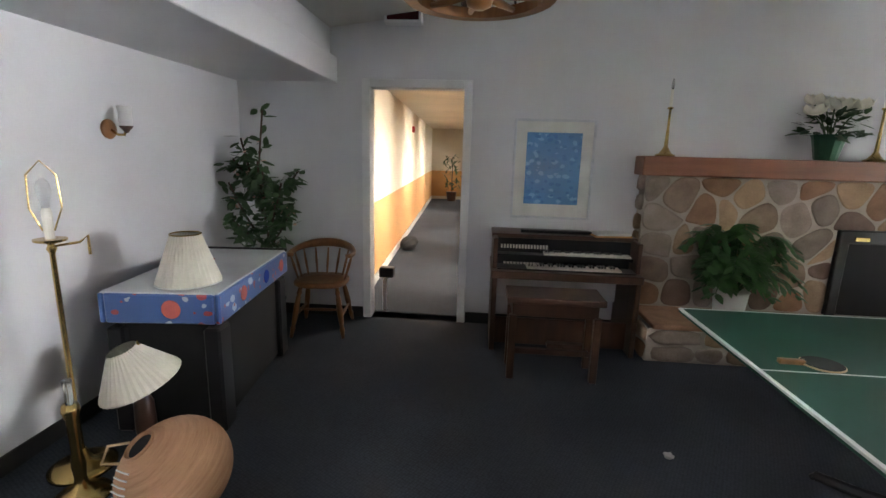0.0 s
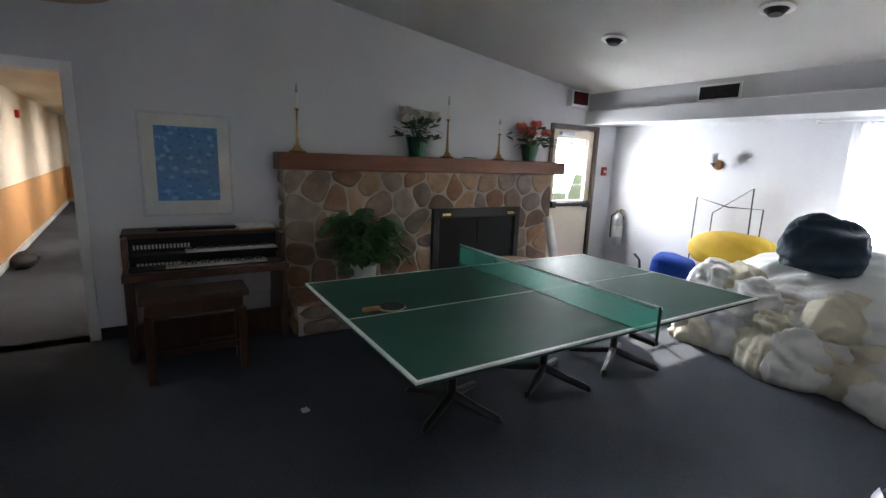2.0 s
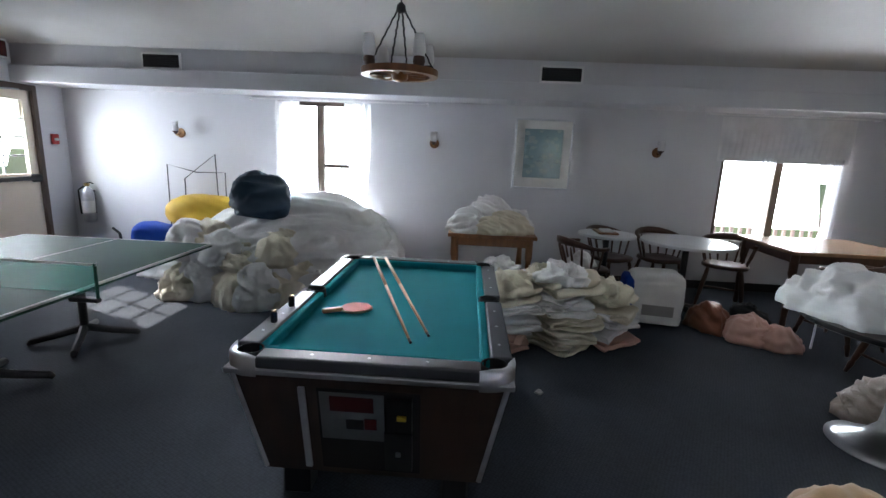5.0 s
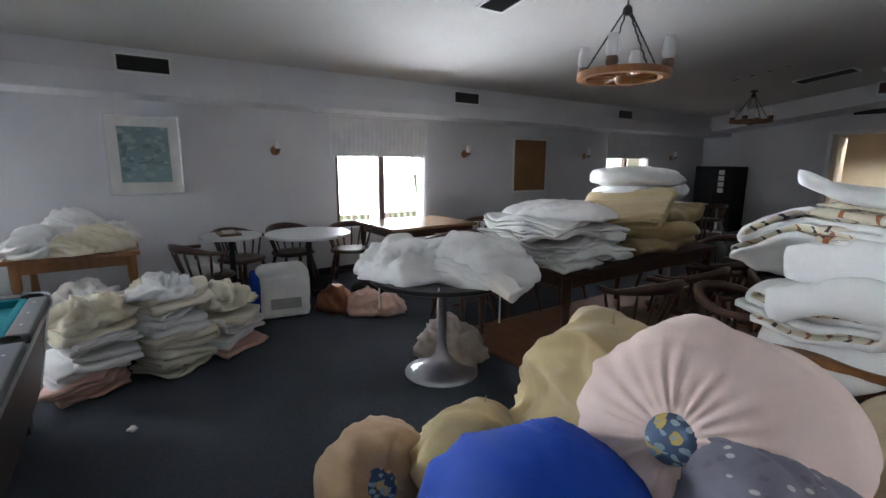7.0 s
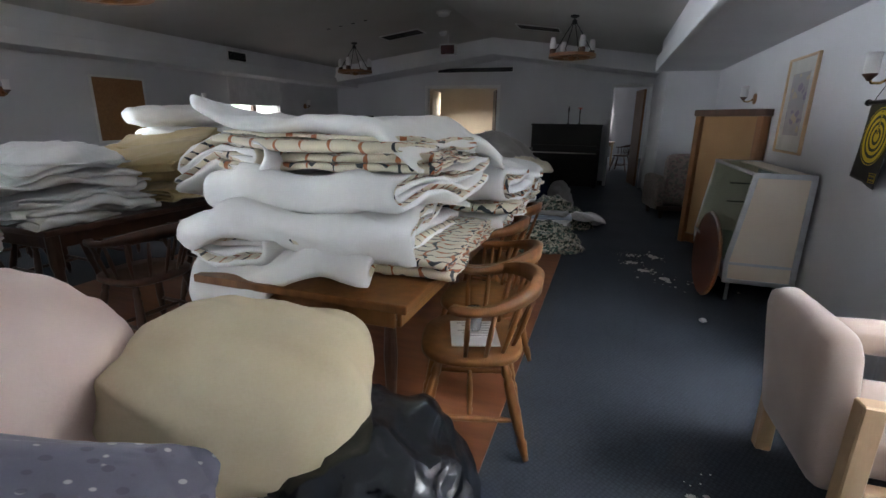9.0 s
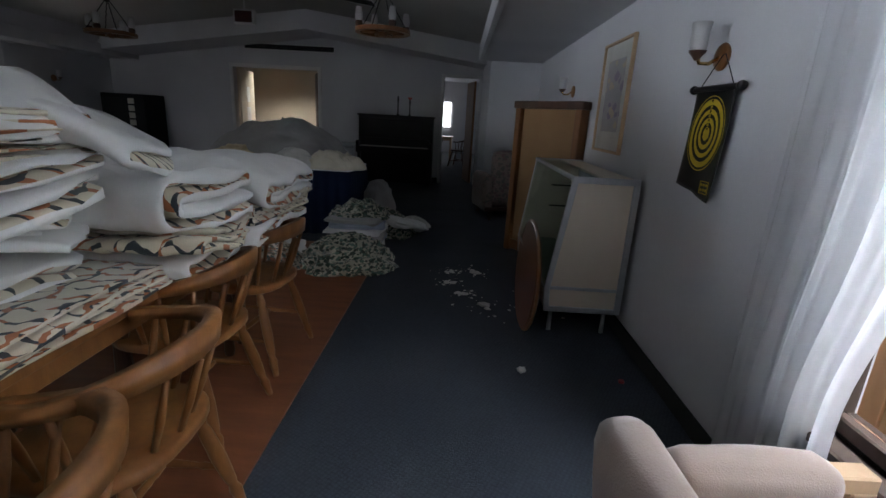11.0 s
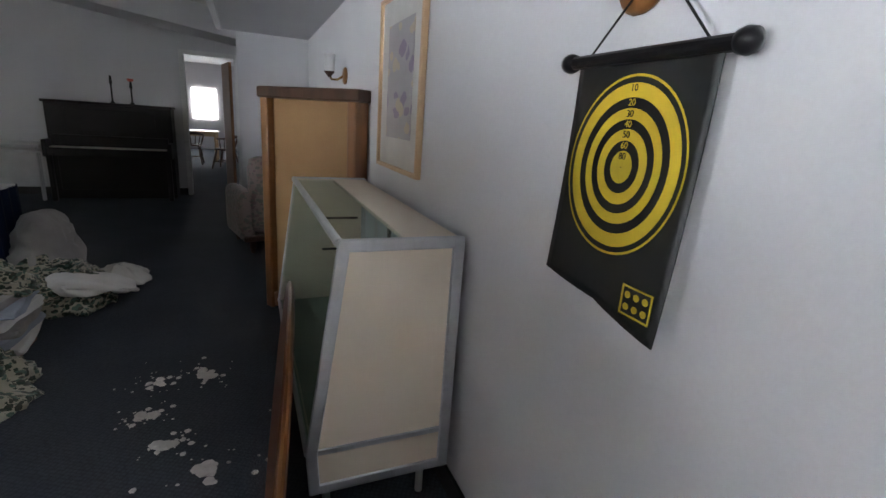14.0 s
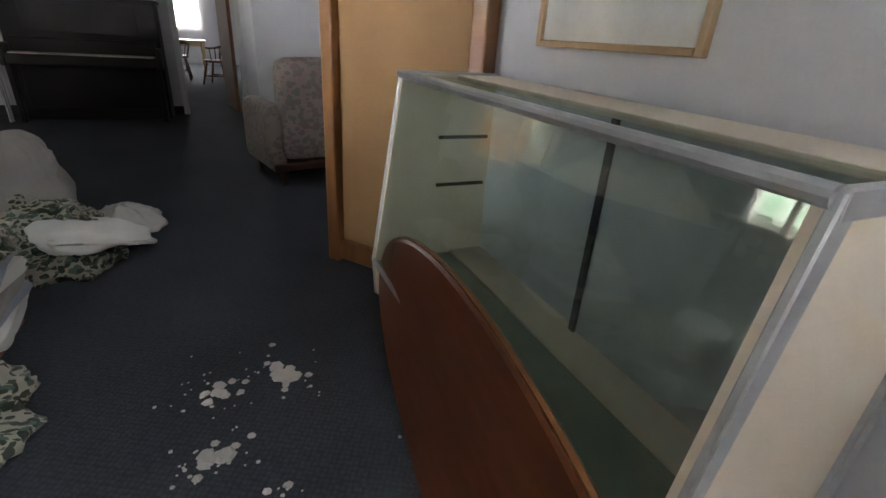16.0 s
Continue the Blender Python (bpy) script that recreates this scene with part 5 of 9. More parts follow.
def organ():
    o = thing("electric_organ", "dark walnut home organ with two keyboards", "organ", pose(0.80, 4.28, 0))
    w = 0.565
    for sx in (-w, w - 0.04):
        part("side_panel", cube(sx, sx + 0.04, -0.28, 0.27, 0.0, 0.62, 0.006), WALNUT, o)
    part("toe_board", cube(-w + 0.04, w - 0.04, -0.16, -0.13, 0.02, 0.24, 0.004), WALNUT, o)
    # White board added to look like the wall seen through the open back.
    part("back_panel", cube(-w + 0.04, w - 0.04, 0.22, 0.26, 0.3, 0.62), TRIM, o, "white panel standing in for the wall behind")
    part("key_bed", cube(-w - 0.01, w + 0.01, -0.30, 0.27, 0.60, 0.66, 0.008), WALNUT, o)
    for sx in (-w, w - 0.035):
        part("cheek", cube(sx, sx + 0.035, -0.22, 0.27, 0.66, 0.90, 0.006), WALNUT, o)
    part("lid", cube(-w - 0.01, w + 0.01, -0.06, 0.27, 0.88, 0.915, 0.008), WALNUT, o)
    part("music_rest", cube(-0.34, 0.30, 0.02, 0.10, 0.915, 0.94, 0.006), BLACK, o)
    part("console", cube(-w + 0.035, w - 0.035, -0.04, 0.22, 0.66, 0.88), BLACK, o)
    for nm, x0, x1, y0, z in (("lower_manual", -0.30, 0.40, -0.24, 0.675), ("upper_manual", -0.16, 0.50, -0.13, 0.765)):
        part("key_slip", cube(-w + 0.035, w - 0.035, y0, y0 + 0.15, z - 0.03, z - 0.002), BLACK, o)
        bm = bmesh.new()
        k = 0
        x = x0
        while x < x1:
            box(bm, x + 0.001, x + 0.0215, y0 - 0.005, y0 + 0.12, z, z + 0.014, 0.002)
            x += 0.0225
        part(nm, bm, IVORY, o, "row of ivory keys")
        bm = bmesh.new()
        x, k = x0 + 0.016, 0
        while x < x1 - 0.02:
            if k % 7 not in (2, 6):
                box(bm, x, x + 0.012, y0 + 0.05, y0 + 0.12, z + 0.012, z + 0.026)
            x += 0.0225
            k += 1
        part("black_keys", bm, BLACK, o)
    bm = bmesh.new()
    for k in range(11):
        box(bm, -0.48 + k * 0.026, -0.462 + k * 0.026, -0.20, -0.17, 0.70, 0.712, 0.002)
    for k in range(16):
        box(bm, -0.50 + k * 0.024, -0.486 + k * 0.024, -0.075, -0.05, 0.80, 0.83, 0.002)
    part("tabs", bm, IVORY, o)
    part("pedal", cube(-0.1, 0.25, -0.24, -0.05, 0.02, 0.06, 0.01), WALNUT, o)


organ()
bk = thing("songbook", "open orange songbook lying on the organ", "book", pose(1.17, 4.30, 0.917, 0, 0, 8))
part("cover", cube(-0.15, 0.15, -0.1, 0.1, 0.0, 0.012, 0.003), ORANGE, bk)
part("pages", cube(-0.14, 0.14, -0.095, 0.095, 0.012, 0.03, 0.006), PAPER, bk)


def bench():
    b = thing("organ_bench", "dark wooden organ bench with shaped apron", "bench", pose(0.66, 3.67, 0))
    part("top", cube(-0.33, 0.33, -0.15, 0.15, 0.555, 0.60, 0.008, 2), WALNUT, b)
    part("apron", cube(-0.29, 0.29, -0.12, 0.12, 0.46, 0.556, 0.004), WALNUT, b)
    for sx in (-1, 1):
        for sy in (-1, 1):
            part("leg", cube(sx * 0.285 - 0.025, sx * 0.285 + 0.025, sy * 0.115 - 0.025, sy * 0.115 + 0.025, 0, 0.47, 0.006), WALNUT, b)
    part("stretcher", cube(-0.27, 0.27, -0.02, 0.02, 0.14, 0.18, 0.004), WALNUT, b)


bench()


def turned(p0, p1, r):
    p0, p1 = Vector(p0), Vector(p1)
    us = (0, 0.08, 0.14, 0.18, 0.22, 0.5, 0.72, 0.77, 0.82, 0.9, 1.0)
    rs = (0.75, 0.9, 1.15, 0.8, 1.1, 1.3, 1.0, 0.75, 1.15, 0.9, 0.7)
    return tube(bmesh.new(), [p0.lerp(p1, u) for u in us], [r * k for k in rs], 10)


def captains_chair(m, mat, label, group=""):
    """Seat faces -y; a low bow back with spindles and arms."""
    c = thing("captains_chair", label, "chair", m, group)
    bm = bmesh.new()
    n = 28
    rings = []
    for z, s in ((0.415, 0.93), (0.425, 1.0), (0.445, 1.0), (0.455, 0.96), (0.448, 0.6), (0.444, 0.1)):
        ring = []
        for k in range(n):
            a = 2 * math.pi * k / n
            ca, sa = math.cos(a), math.sin(a)
            ring.append(bm.verts.new((math.copysign(abs(ca) ** 0.7, ca) * 0.225 * s, math.copysign(abs(sa) ** 0.7, sa) * 0.215 * s, z)))
        rings.append(ring)
    for r0, r1 in zip(rings, rings[1:]):
        for k in range(n):
            bm.faces.new((r0[k], r0[(k + 1) % n], r1[(k + 1) % n], r1[k]))
    bm.faces.new(rings[0][::-1])
    bm.faces.new(rings[-1])
    part("seat", bm, mat, c, smooth=True)
    for sx in (-1, 1):
        for sy, sp in ((-1, 0.225), (1, 0.235)):
            part("leg", turned((sx * 0.15, sy * 0.13, 0.42), (sx * 0.215, sy * sp, 0.0), 0.019), mat, c, smooth=True)
    for sx in (-1, 1):
        part("stretcher", turned((sx * 0.19, -0.19, 0.17), (sx * 0.19, 0.195, 0.17), 0.011), mat, c, smooth=True)
    part("stretcher", turned((-0.19, 0, 0.17), (0.19, 0, 0.17), 0.011), mat, c, smooth=True)
    # bow: thick flat rail, higher crest behind
    bm = bmesh.new()
    prof = []
    m2 = 33
    for k in range(m2):
        a = math.radians(-28 + 236 * k / (m2 - 1))
        rr = 0.262
        x, y = rr * math.cos(a), 0.20 * math.sin(a) + 0.055 * max(0, math.sin(a)) + 0.01
        back = max(0.0, math.sin(a))
        z0 = 0.655 + 0.03 * back
        hh = 0.030 + 0.055 * max(0.0, back - 0.25)
        th = 0.024 - 0.006 * back
        nx, ny = math.cos(a), math.sin(a)
        prof.append([(x + nx * th, y + ny * th, z0), (x + nx * th * (1 + 0.4 * back), y + ny * th * (1 + 0.4 * back), z0 + hh), (x - nx * th, y - ny * th, z0 + hh), (x - nx * th, y - ny * th, z0)])
    rows = [[bm.verts.new(p) for p in q] for q in prof]
    for r0, r1 in zip(rows, rows[1:]):
        for k in range(4):
            bm.faces.new((r0[k], r0[(k + 1) % 4], r1[(k + 1) % 4], r1[k]))
    bm.faces.new(rows[0][::-1])
    bm.faces.new(rows[-1])
    bmesh.ops.recalc_face_normals(bm, faces=bm.faces)
    bmesh.ops.bevel(bm, geom=[e for e in bm.edges if e.is_manifold and e.calc_face_angle(0) > 0.9], offset=0.005, segments=2, affect="EDGES")
    part("bow_rail", bm, mat, c, smooth=True)
    for k in range(9):
        a = math.radians(-8 + 196 * k / 8)
        x0, y0 = 0.195 * math.cos(a), 0.185 * math.sin(a)
        x1, y1 = 0.262 * math.cos(a), 0.20 * math.sin(a) + 0.055 * max(0, math.sin(a)) + 0.01
        part("spindle", tube(bmesh.new(), [(x0, y0, 0.44), ((x0 + x1) / 2, (y0 + y1) / 2, 0.55), (x1, y1, 0.67)], [0.008, 0.012, 0.008], 7), mat, c, smooth=True)
    return c


oak_chair = captains_chair(pose(-0.12, -3.60, 0.012, 0, 0, 106), OAK, "golden oak captain's chair with turned spindles", "captain's chairs")
copy_thing(oak_chair, pose(-0.05, -4.08, 0.012, 0, 0, 90))
copy_thing(oak_chair, pose(0.12, -4.72, 0.012, 0, 0, 88))
copy_thing(oak_chair, pose(0.12, -5.32, 0.012, 0, 0, 84))
nw_chair = copy_thing(oak_chair, pose(-1.21, 4.26, 0, 0, 0, 6))
dark_chair = captains_chair(pose(5.55, -2.05, 0, 0, 0, -60), WALNUT, "dark stained captain's chair beside a table", "dark chairs")
for x, y, a in ((5.45, -3.25, -120), (5.62, -2.62, -80), (4.95, -1.62, 20), (4.42, -3.72, 110), (4.45, -4.35, 80), (5.05, -4.85, 190), (1.98, -3.75, 85), (1.98, -4.35, 95), (2.0, -4.95, 88), (2.35, -5.85, 180), (2.95, -5.85, 175), (3.62, -4.9, -90), (3.62, -4.2, -95), (3.62, -3.6, -85), (4.6, -10.2, 60), (4.9, -9.1, -20), (1.35, -3.9, -90), (1.35, -4.6, -90)):
    copy_thing(dark_chair, pose(x, y, 0.012 if (-0.24 < x < 3.4 and -7.6 < y < -3.3) else 0.0, 0, 0, a))
note = thing("paper_sheet", "printed white leaflet lying on the chair seat", "paper", pose(-0.13, -3.60, 0.473, 0, 0, 20))
part("sheet", cube(-0.10, 0.10, -0.12, 0.12, 0.0, 0.004), PAPER, note)
for k in range(6):
    part("text_bar", cube(-0.08, 0.07 - 0.02 * (k % 3), -0.10 + k * 0.025, -0.092 + k * 0.025, 0.004, 0.0048), GREY_CLOTH, note)
jar = thing("glass_tumbler", "clear plastic tumbler standing on the leaflet", "cup", pose(-0.12, -3.63, 0.478))
part("tumbler", lathe(bmesh.new(), [(0.032, 0), (0.04, 0.10), (0.038, 0.10), (0.030, 0.004), (0.001, 0.004)], 18, cap=False), CLEAR, jar, smooth=True)

# ---- table tennis ----


def pedestal_base(m, h, mat, n=4, r=0.34, label="foot"):
    bms = []
    for k in range(n):
        a = 2 * math.pi * k / n + 0.5
        c, s = math.cos(a), math.sin(a)
        bms.append(tube(bmesh.new(), [(0.02 * c, 0.02 * s, 0.10), (r * 0.5 * c, r * 0.5 * s, 0.06), (r * 0.95 * c, r * 0.95 * s, 0.03), (r * c, r * s, 0.012)], [0.030, 0.027, 0.024, 0.016], 8))
    return bms


def ping_pong():
    t = thing("table_tennis_table", "green table tennis top with white lines on pedestal bases", "table tennis table")
    x0, x1, y0, y1, z = 1.28, 3.92, 1.585, 3.145, 0.705
    xm, ym = (x0 + x1) / 2, (y0 + y1) / 2
    for a, b in ((x0, xm - 0.002), (xm + 0.002, x1)):
        part("half_top", cube(a, b, y0, y1, z - 0.025, z, 0.003), PP_GREEN, t)
    for a, b, c, d in ((x0, x1, y0, y0 + 0.015), (x0, x1, y1 - 0.015, y1), (x0, x0 + 0.015, y0 + 0.015, y1 - 0.015), (x1 - 0.015, x1, y0 + 0.015, y1 - 0.015), (x0 + 0.015, x1 - 0.015, ym - 0.004, ym + 0.004)):
        part("line", cube(a, b, c, d, z, z + 0.0012), WHITE_LINE, t, "white painted line")
    for a, b, c, d in ((x0, x1, y0 - 0.0015, y0), (x0, x1, y1, y1 + 0.0015), (x0 - 0.0015, x0, y0, y1), (x1, x1 + 0.0015, y0, y1)):
        part("edge_line", cube(a, b, c, d, z - 0.010, z), WHITE_LINE, t, "white painted line")
    for x, y in ((1.98, 2.38), (2.78, 2.40), (3.52, 2.38)):
        base = part("pedestal", tube(bmesh.new(), [(x, y, 0.08), (x, y, z - 0.04)], 0.028, 12), STEEL_DARK, t, "black steel pedestal")
        part("plate", cube(x - 0.2, x + 0.2, y - 0.2, y + 0.2, z - 0.045, z - 0.0255, 0.004), STEEL_DARK, base)
        for b in pedestal_base(None, 0.7, STEEL_DARK):
            bmesh.ops.translate(b, verts=b.verts, vec=(x, y, 0))
            part("foot", b, STEEL_DARK, base)
    n = part("net", cube(xm - 0.0015, xm + 0.0015, y0 - 0.14, y1 + 0.14, z + 0.003, z + 0.145), GREEN_NET, t, "green mesh net")
    part("net_tape", cube(xm - 0.004, xm + 0.004, y0 - 0.14, y1 + 0.14, z + 0.145, z + 0.158, 0.002), WHITE_LINE, n)
    for y in (y0 - 0.13, y1 + 0.13):
        part("net_post", tube(bmesh.new(), [(xm, y, z - 0.03), (xm, y, z + 0.158)], 0.008, 8), PP_GREEN, n)
        part("net_clamp", cube(xm - 0.02, xm + 0.02, min(y, y0 if y < ym else y1) - 0.005, max(y, y0 if y < ym else y1) + 0.02, z - 0.05, z - 0.026, 0.004), STEEL_DARK, n)


ping_pong()


def paddle(m, mat, label):
    p = thing("table_tennis_bat", label, "bat", m)
    bm = bmesh.new()
    lathe(bm, [(0.074, 0), (0.078, 0.002), (0.078, 0.005), (0.074, 0.007)], 26)
    bmesh.ops.scale(bm, vec=(1, 1.06, 1), verts=bm.verts)
    part("blade", bm, MAPLE, p)
    bm = lathe(bmesh.new(), [(0.072, 0.007), (0.074, 0.009), (0.07, 0.0105)], 26)
    bmesh.ops.scale(bm, vec=(1, 1.04, 1), verts=bm.verts)
    part("rubber", bm, mat, p)
    part("handle", cube(-0.013, 0.013, -0.175, -0.07, -0.004, 0.020, 0.006, 2), OAK, p)


paddle(pose(1.58, 2.44, 0.708, 0, 0, -92), BLACK_MATT, "table tennis bat with black rubber and pale handle")
paddle(pose(2.66, 0.11, 0.6845, 0, 0, -150), ROSE_RED, "table tennis bat with red rubber")

# ---- pool table ----


POOL_WOOD = stretched(material("dark wood-grain laminate", (0.040, 0.020, 0.014), 0.35, second=(0.020, 0.011, 0.009), scale=5, fine=50, bump=0.04), 4, 4, 0.6)


RAIL = material("glossy charcoal rail laminate", (0.035, 0.038, 0.045), 0.40, scale=6, fine=150, bump=0.03, spec=0.9)


BADGE = material("dull badge metal", (0.16, 0.17, 0.18), 0.4, 0.5, scale=14, fine=160, bump=0.05)


def pool_table():
    t = thing("pool_table", "coin-operated pool table with teal cloth and chrome corners", "pool table", pose(2.84, -0.10, 0))
    hx, hy, z = 0.88, 0.545, 0.725
    rw = 0.125
    part("bed", cube(-hx + rw - 0.01, hx - rw + 0.01, -hy + rw - 0.01, hy - rw + 0.01, z - 0.09, z - 0.045), FELT, t, "teal cloth bed")
    pk = 0.075
    segs = []
    for s in (-1, 1):
        for a, b in ((-hx + pk + 0.05, -0.055), (0.055, hx - pk - 0.05)):
            segs.append(("x", s, a, b))
        segs.append(("y", s, -hy + pk + 0.05, hy - pk - 0.05))
    for ax, s, a, b in segs:
        if ax == "x":
            part("rail", cube(a, b, *sorted((s * hy, s * (hy - 0.085))), z - 0.05, z, 0.008, 2), RAIL, t, "black laminate rail")
            bm = cube(a - 0.012, b + 0.012, *sorted((s * (hy - 0.087), s * (hy - rw))), z - 0.05, z - 0.004, 0.010, 2)
        else:
            part("rail", cube(*sorted((s * hx, s * (hx - 0.085))), a, b, z - 0.05, z, 0.008, 2), RAIL, t, "black laminate rail")
            bm = cube(*sorted((s * (hx - 0.087), s * (hx - rw))), a - 0.012, b + 0.012, z - 0.05, z - 0.004, 0.010, 2)
        part("cushion", bm, FELT, t, "teal cushion")
    bm = bmesh.new()
    for s in (-1, 1):
        box(bm, -hx, hx, *sorted((s * (hy + 0.003), s * (hy - 0.02))), z - 0.075, z - 0.052, 0.004)
        box(bm, *sorted((s * (hx + 0.003), s * (hx - 0.02))), -hy, hy, z - 0.075, z - 0.052, 0.004)
    part("trim_strip", bm, CHROME, t, "chrome trim strip")
    for sx in (-1, 1):
        for sy in (-1, 1):
            cx, cy = sx * (hx - 0.075), sy * (hy - 0.075)
            n = 20
            bm = bmesh.new()
            pts = []
            for k in range(n + 1):
                a = math.pi / 2 * k / n
                e = 0.7
                pts.append((sx * (hx - 0.13 + 0.14 * math.cos(a) ** e), sy * (hy - 0.13 + 0.14 * math.sin(a) ** e)))
            inner = []
            for k in range(n + 1):
                a = math.pi / 2 * k / n
                inner.append((cx + sx * 0.052 * math.cos(a), cy + sy * 0.052 * math.sin(a)))
            vs = [[bm.verts.new((x, y, zz)) for x, y in pts] for zz in (z - 0.078, z - 0.006)]
            top = [bm.verts.new((x * 0.994, y * 0.994, z + 0.002)) for x, y in pts]
            inn = [bm.verts.new((x, y, z + 0.002)) for x, y in inner]
            low = [bm.verts.new((x, y, z - 0.06)) for x, y in inner]
            for k in range(n):
                bm.faces.new((vs[0][k], vs[0][k + 1], vs[1][k + 1], vs[1][k]))
                bm.faces.new((vs[1][k], vs[1][k + 1], top[k + 1], top[k]))
                bm.faces.new((top[k], top[k + 1], inn[k + 1], inn[k]))
                bm.faces.new((inn[k], inn[k + 1], low[k + 1], low[k]))
            bmesh.ops.recalc_face_normals(bm, faces=bm.faces)
            part("corner_casting", bm, CHROME, t, "rounded chrome pocket corner", smooth=True)
            part("pocket", lathe(bmesh.new(), [(0.058, z - 0.04), (0.05, z - 0.002), (0.046, z - 0.002), (0.05, z - 0.06), (0.001, z - 0.08)], 20, pose(cx, cy, 0), cap=False), BLACK_MATT, t, "black pocket liner")
    for sy in (-1, 1):
        part("pocket", lathe(bmesh.new(), [(0.056, z - 0.05), (0.052, z + 0.001), (0.046, z + 0.001), (0.045, z - 0.06), (0.001, z - 0.08)], 20, pose(0, sy * (hy - 0.065), 0), cap=False), BLACK_MATT, t, "black pocket liner")
    # tapered cabinet
    bm = bmesh.new()
    lo = [bm.verts.new((x * (hx - 0.12), y * (hy - 0.10), 0.17)) for x, y in ((-1, -1), (1, -1), (1, 1), (-1, 1))]
    hi = [bm.verts.new((x * (hx - 0.02), y * (hy - 0.02), z - 0.078)) for x, y in ((-1, -1), (1, -1), (1, 1), (-1, 1))]
    for k in range(4):
        bm.faces.new((lo[k], lo[(k + 1) % 4], hi[(k + 1) % 4], hi[k]))
    bm.faces.new(lo[::-1])
    bm.faces.new(hi)
    part("cabinet", bm, POOL_WOOD, t, "dark wood grain cabinet")
    for sx in (-1, 1):
        for sy in (-1, 1):
            bm = bmesh.new()
            tube(bm, [(sx * (hx - 0.122), sy * (hy - 0.102), 0.18), (sx * (hx - 0.024), sy * (hy - 0.024), z - 0.08)], 0.012, 8)
            part("corner_strip", bm, ALU, t, "metal corner strip")
            part("leg", cube(sx * (hx - 0.24) - 0.06, sx * (hx - 0.24) + 0.06, sy * (hy - 0.20) - 0.06, sy * (hy - 0.20) + 0.06, 0, 0.19, 0.01), BLACK, t)
    # the end with the coin slide, facing the walker
    def on_end(y0, y1, z0, z1, proud, thick=0.012, bev=0.002):
        k0 = hx - 0.12 + 0.10 * (z0 - 0.17) / (z - 0.248)
        k1 = hx - 0.12 + 0.10 * (z1 - 0.17) / (z - 0.248)
        bm = bmesh.new()
        v = [bm.verts.new(p) for p in ((-k0 - proud, y0, z0), (-k0 - proud, y1, z0), (-k1 - proud, y1, z1), (-k1 - proud, y0, z1), (-k0 + thick, y0, z0), (-k0 + thick, y1, z0), (-k1 + thick, y1, z1), (-k1 + thick, y0, z1))]
        for q in ((0, 3, 2, 1), (4, 5, 6, 7), (0, 1, 5, 4), (1, 2, 6, 5), (2, 3, 7, 6), (3, 0, 4, 7)):
            bm.faces.new([v[i] for i in q])
        bmesh.ops.recalc_face_normals(bm, faces=bm.faces)
        return bm
    part("ball_return", on_end(-0.20, 0.20, 0.20, 0.60, 0.004), BLACK_MATT, t, "black ball return recess")
    part("badge_panel", on_end(-0.06, 0.19, 0.36, 0.585, 0.008), BADGE, t, "brushed metal badge panel")
    part("window", on_end(-0.02, 0.15, 0.50, 0.57, 0.011), DARK_RED, t, "dark ball window")
    part("emblem", on_end(0.02, 0.09, 0.415, 0.462, 0.011), BLACK, t)
    part("emblem", on_end(-0.03, 0.018, 0.418, 0.47, 0.0115), DARK_RED, t)
    part("coin_slide", on_end(-0.17, -0.075, 0.43, 0.58, 0.03), BLACK, t)
    part("coin_push", on_end(-0.150, -0.115, 0.495, 0.512, 0.045), YELLOW, t, "yellow coin slot tag")
    part("coin_box", on_end(-0.17, -0.06, 0.22, 0.41, 0.02), STEEL_DARK, t, "dark steel coin box door")
    part("lock", on_end(-0.125, -0.105, 0.30, 0.32, 0.028), CHROME, t)
    part("rack_bar", on_end(0.245, 0.27, 0.20, 0.60, 0.012), ALU, t, "metal strip")
    dots = bmesh.new()
    for s in (-1, 1):
        for a in (-0.63, -0.42, -0.21, 0.21, 0.42, 0.63):
            lathe(dots, [(0.007, z), (0.006, z + 0.0015), (0.001, z + 0.002)], 8, pose(a, s * (hy - 0.045), 0))
        for a in (-0.22, 0.0, 0.22):
            lathe(dots, [(0.007, z), (0.006, z + 0.0015), (0.001, z + 0.002)], 8, pose(s * (hx - 0.045), a, 0))
    part("sights", dots, CHROME, t, "small metal rail sights")


pool_table()
for (xa, ya), (xb, yb) in (((2.256, -0.225), (3.60, 0.21)), ((2.345, -0.295), (3.60, 0.125))):
    q = thing("pool_cue", "pale wooden pool cue lying on the cloth", "cue", group="pool cues")
    p0, p1 = Vector((xb, yb, 0.737)), Vector((xa, ya, 0.690))
    part("butt", tube(bmesh.new(), [p0, p0.lerp(p1, 0.45)], [0.011, 0.009], 10), MAPLE, q, smooth=True)
    part("shaft", tube(bmesh.new(), [p0.lerp(p1, 0.45), p0.lerp(p1, 0.975)], [0.009, 0.006], 10), MAPLE, q, smooth=True)
    part("tip", tube(bmesh.new(), [p0.lerp(p1, 0.975), p1], 0.0065, 8), BLACK, q)
for x, y in ((2.31, 0.395), (2.53, 0.40)):
    ck = thing("chalk_holder", "small dark bottle cap standing on the rail", "chalk", pose(x, y, 0.725))
    part("chalk", lathe(bmesh.new(), [(0.014, 0), (0.015, 0.004), (0.015, 0.045), (0.012, 0.05)], 14), BLACK, ck)
    part("chalk_top", lathe(bmesh.new(), [(0.012, 0.05), (0.011, 0.054), (0.001, 0.055)], 12), BRASS, ck)

# ---- tables ----


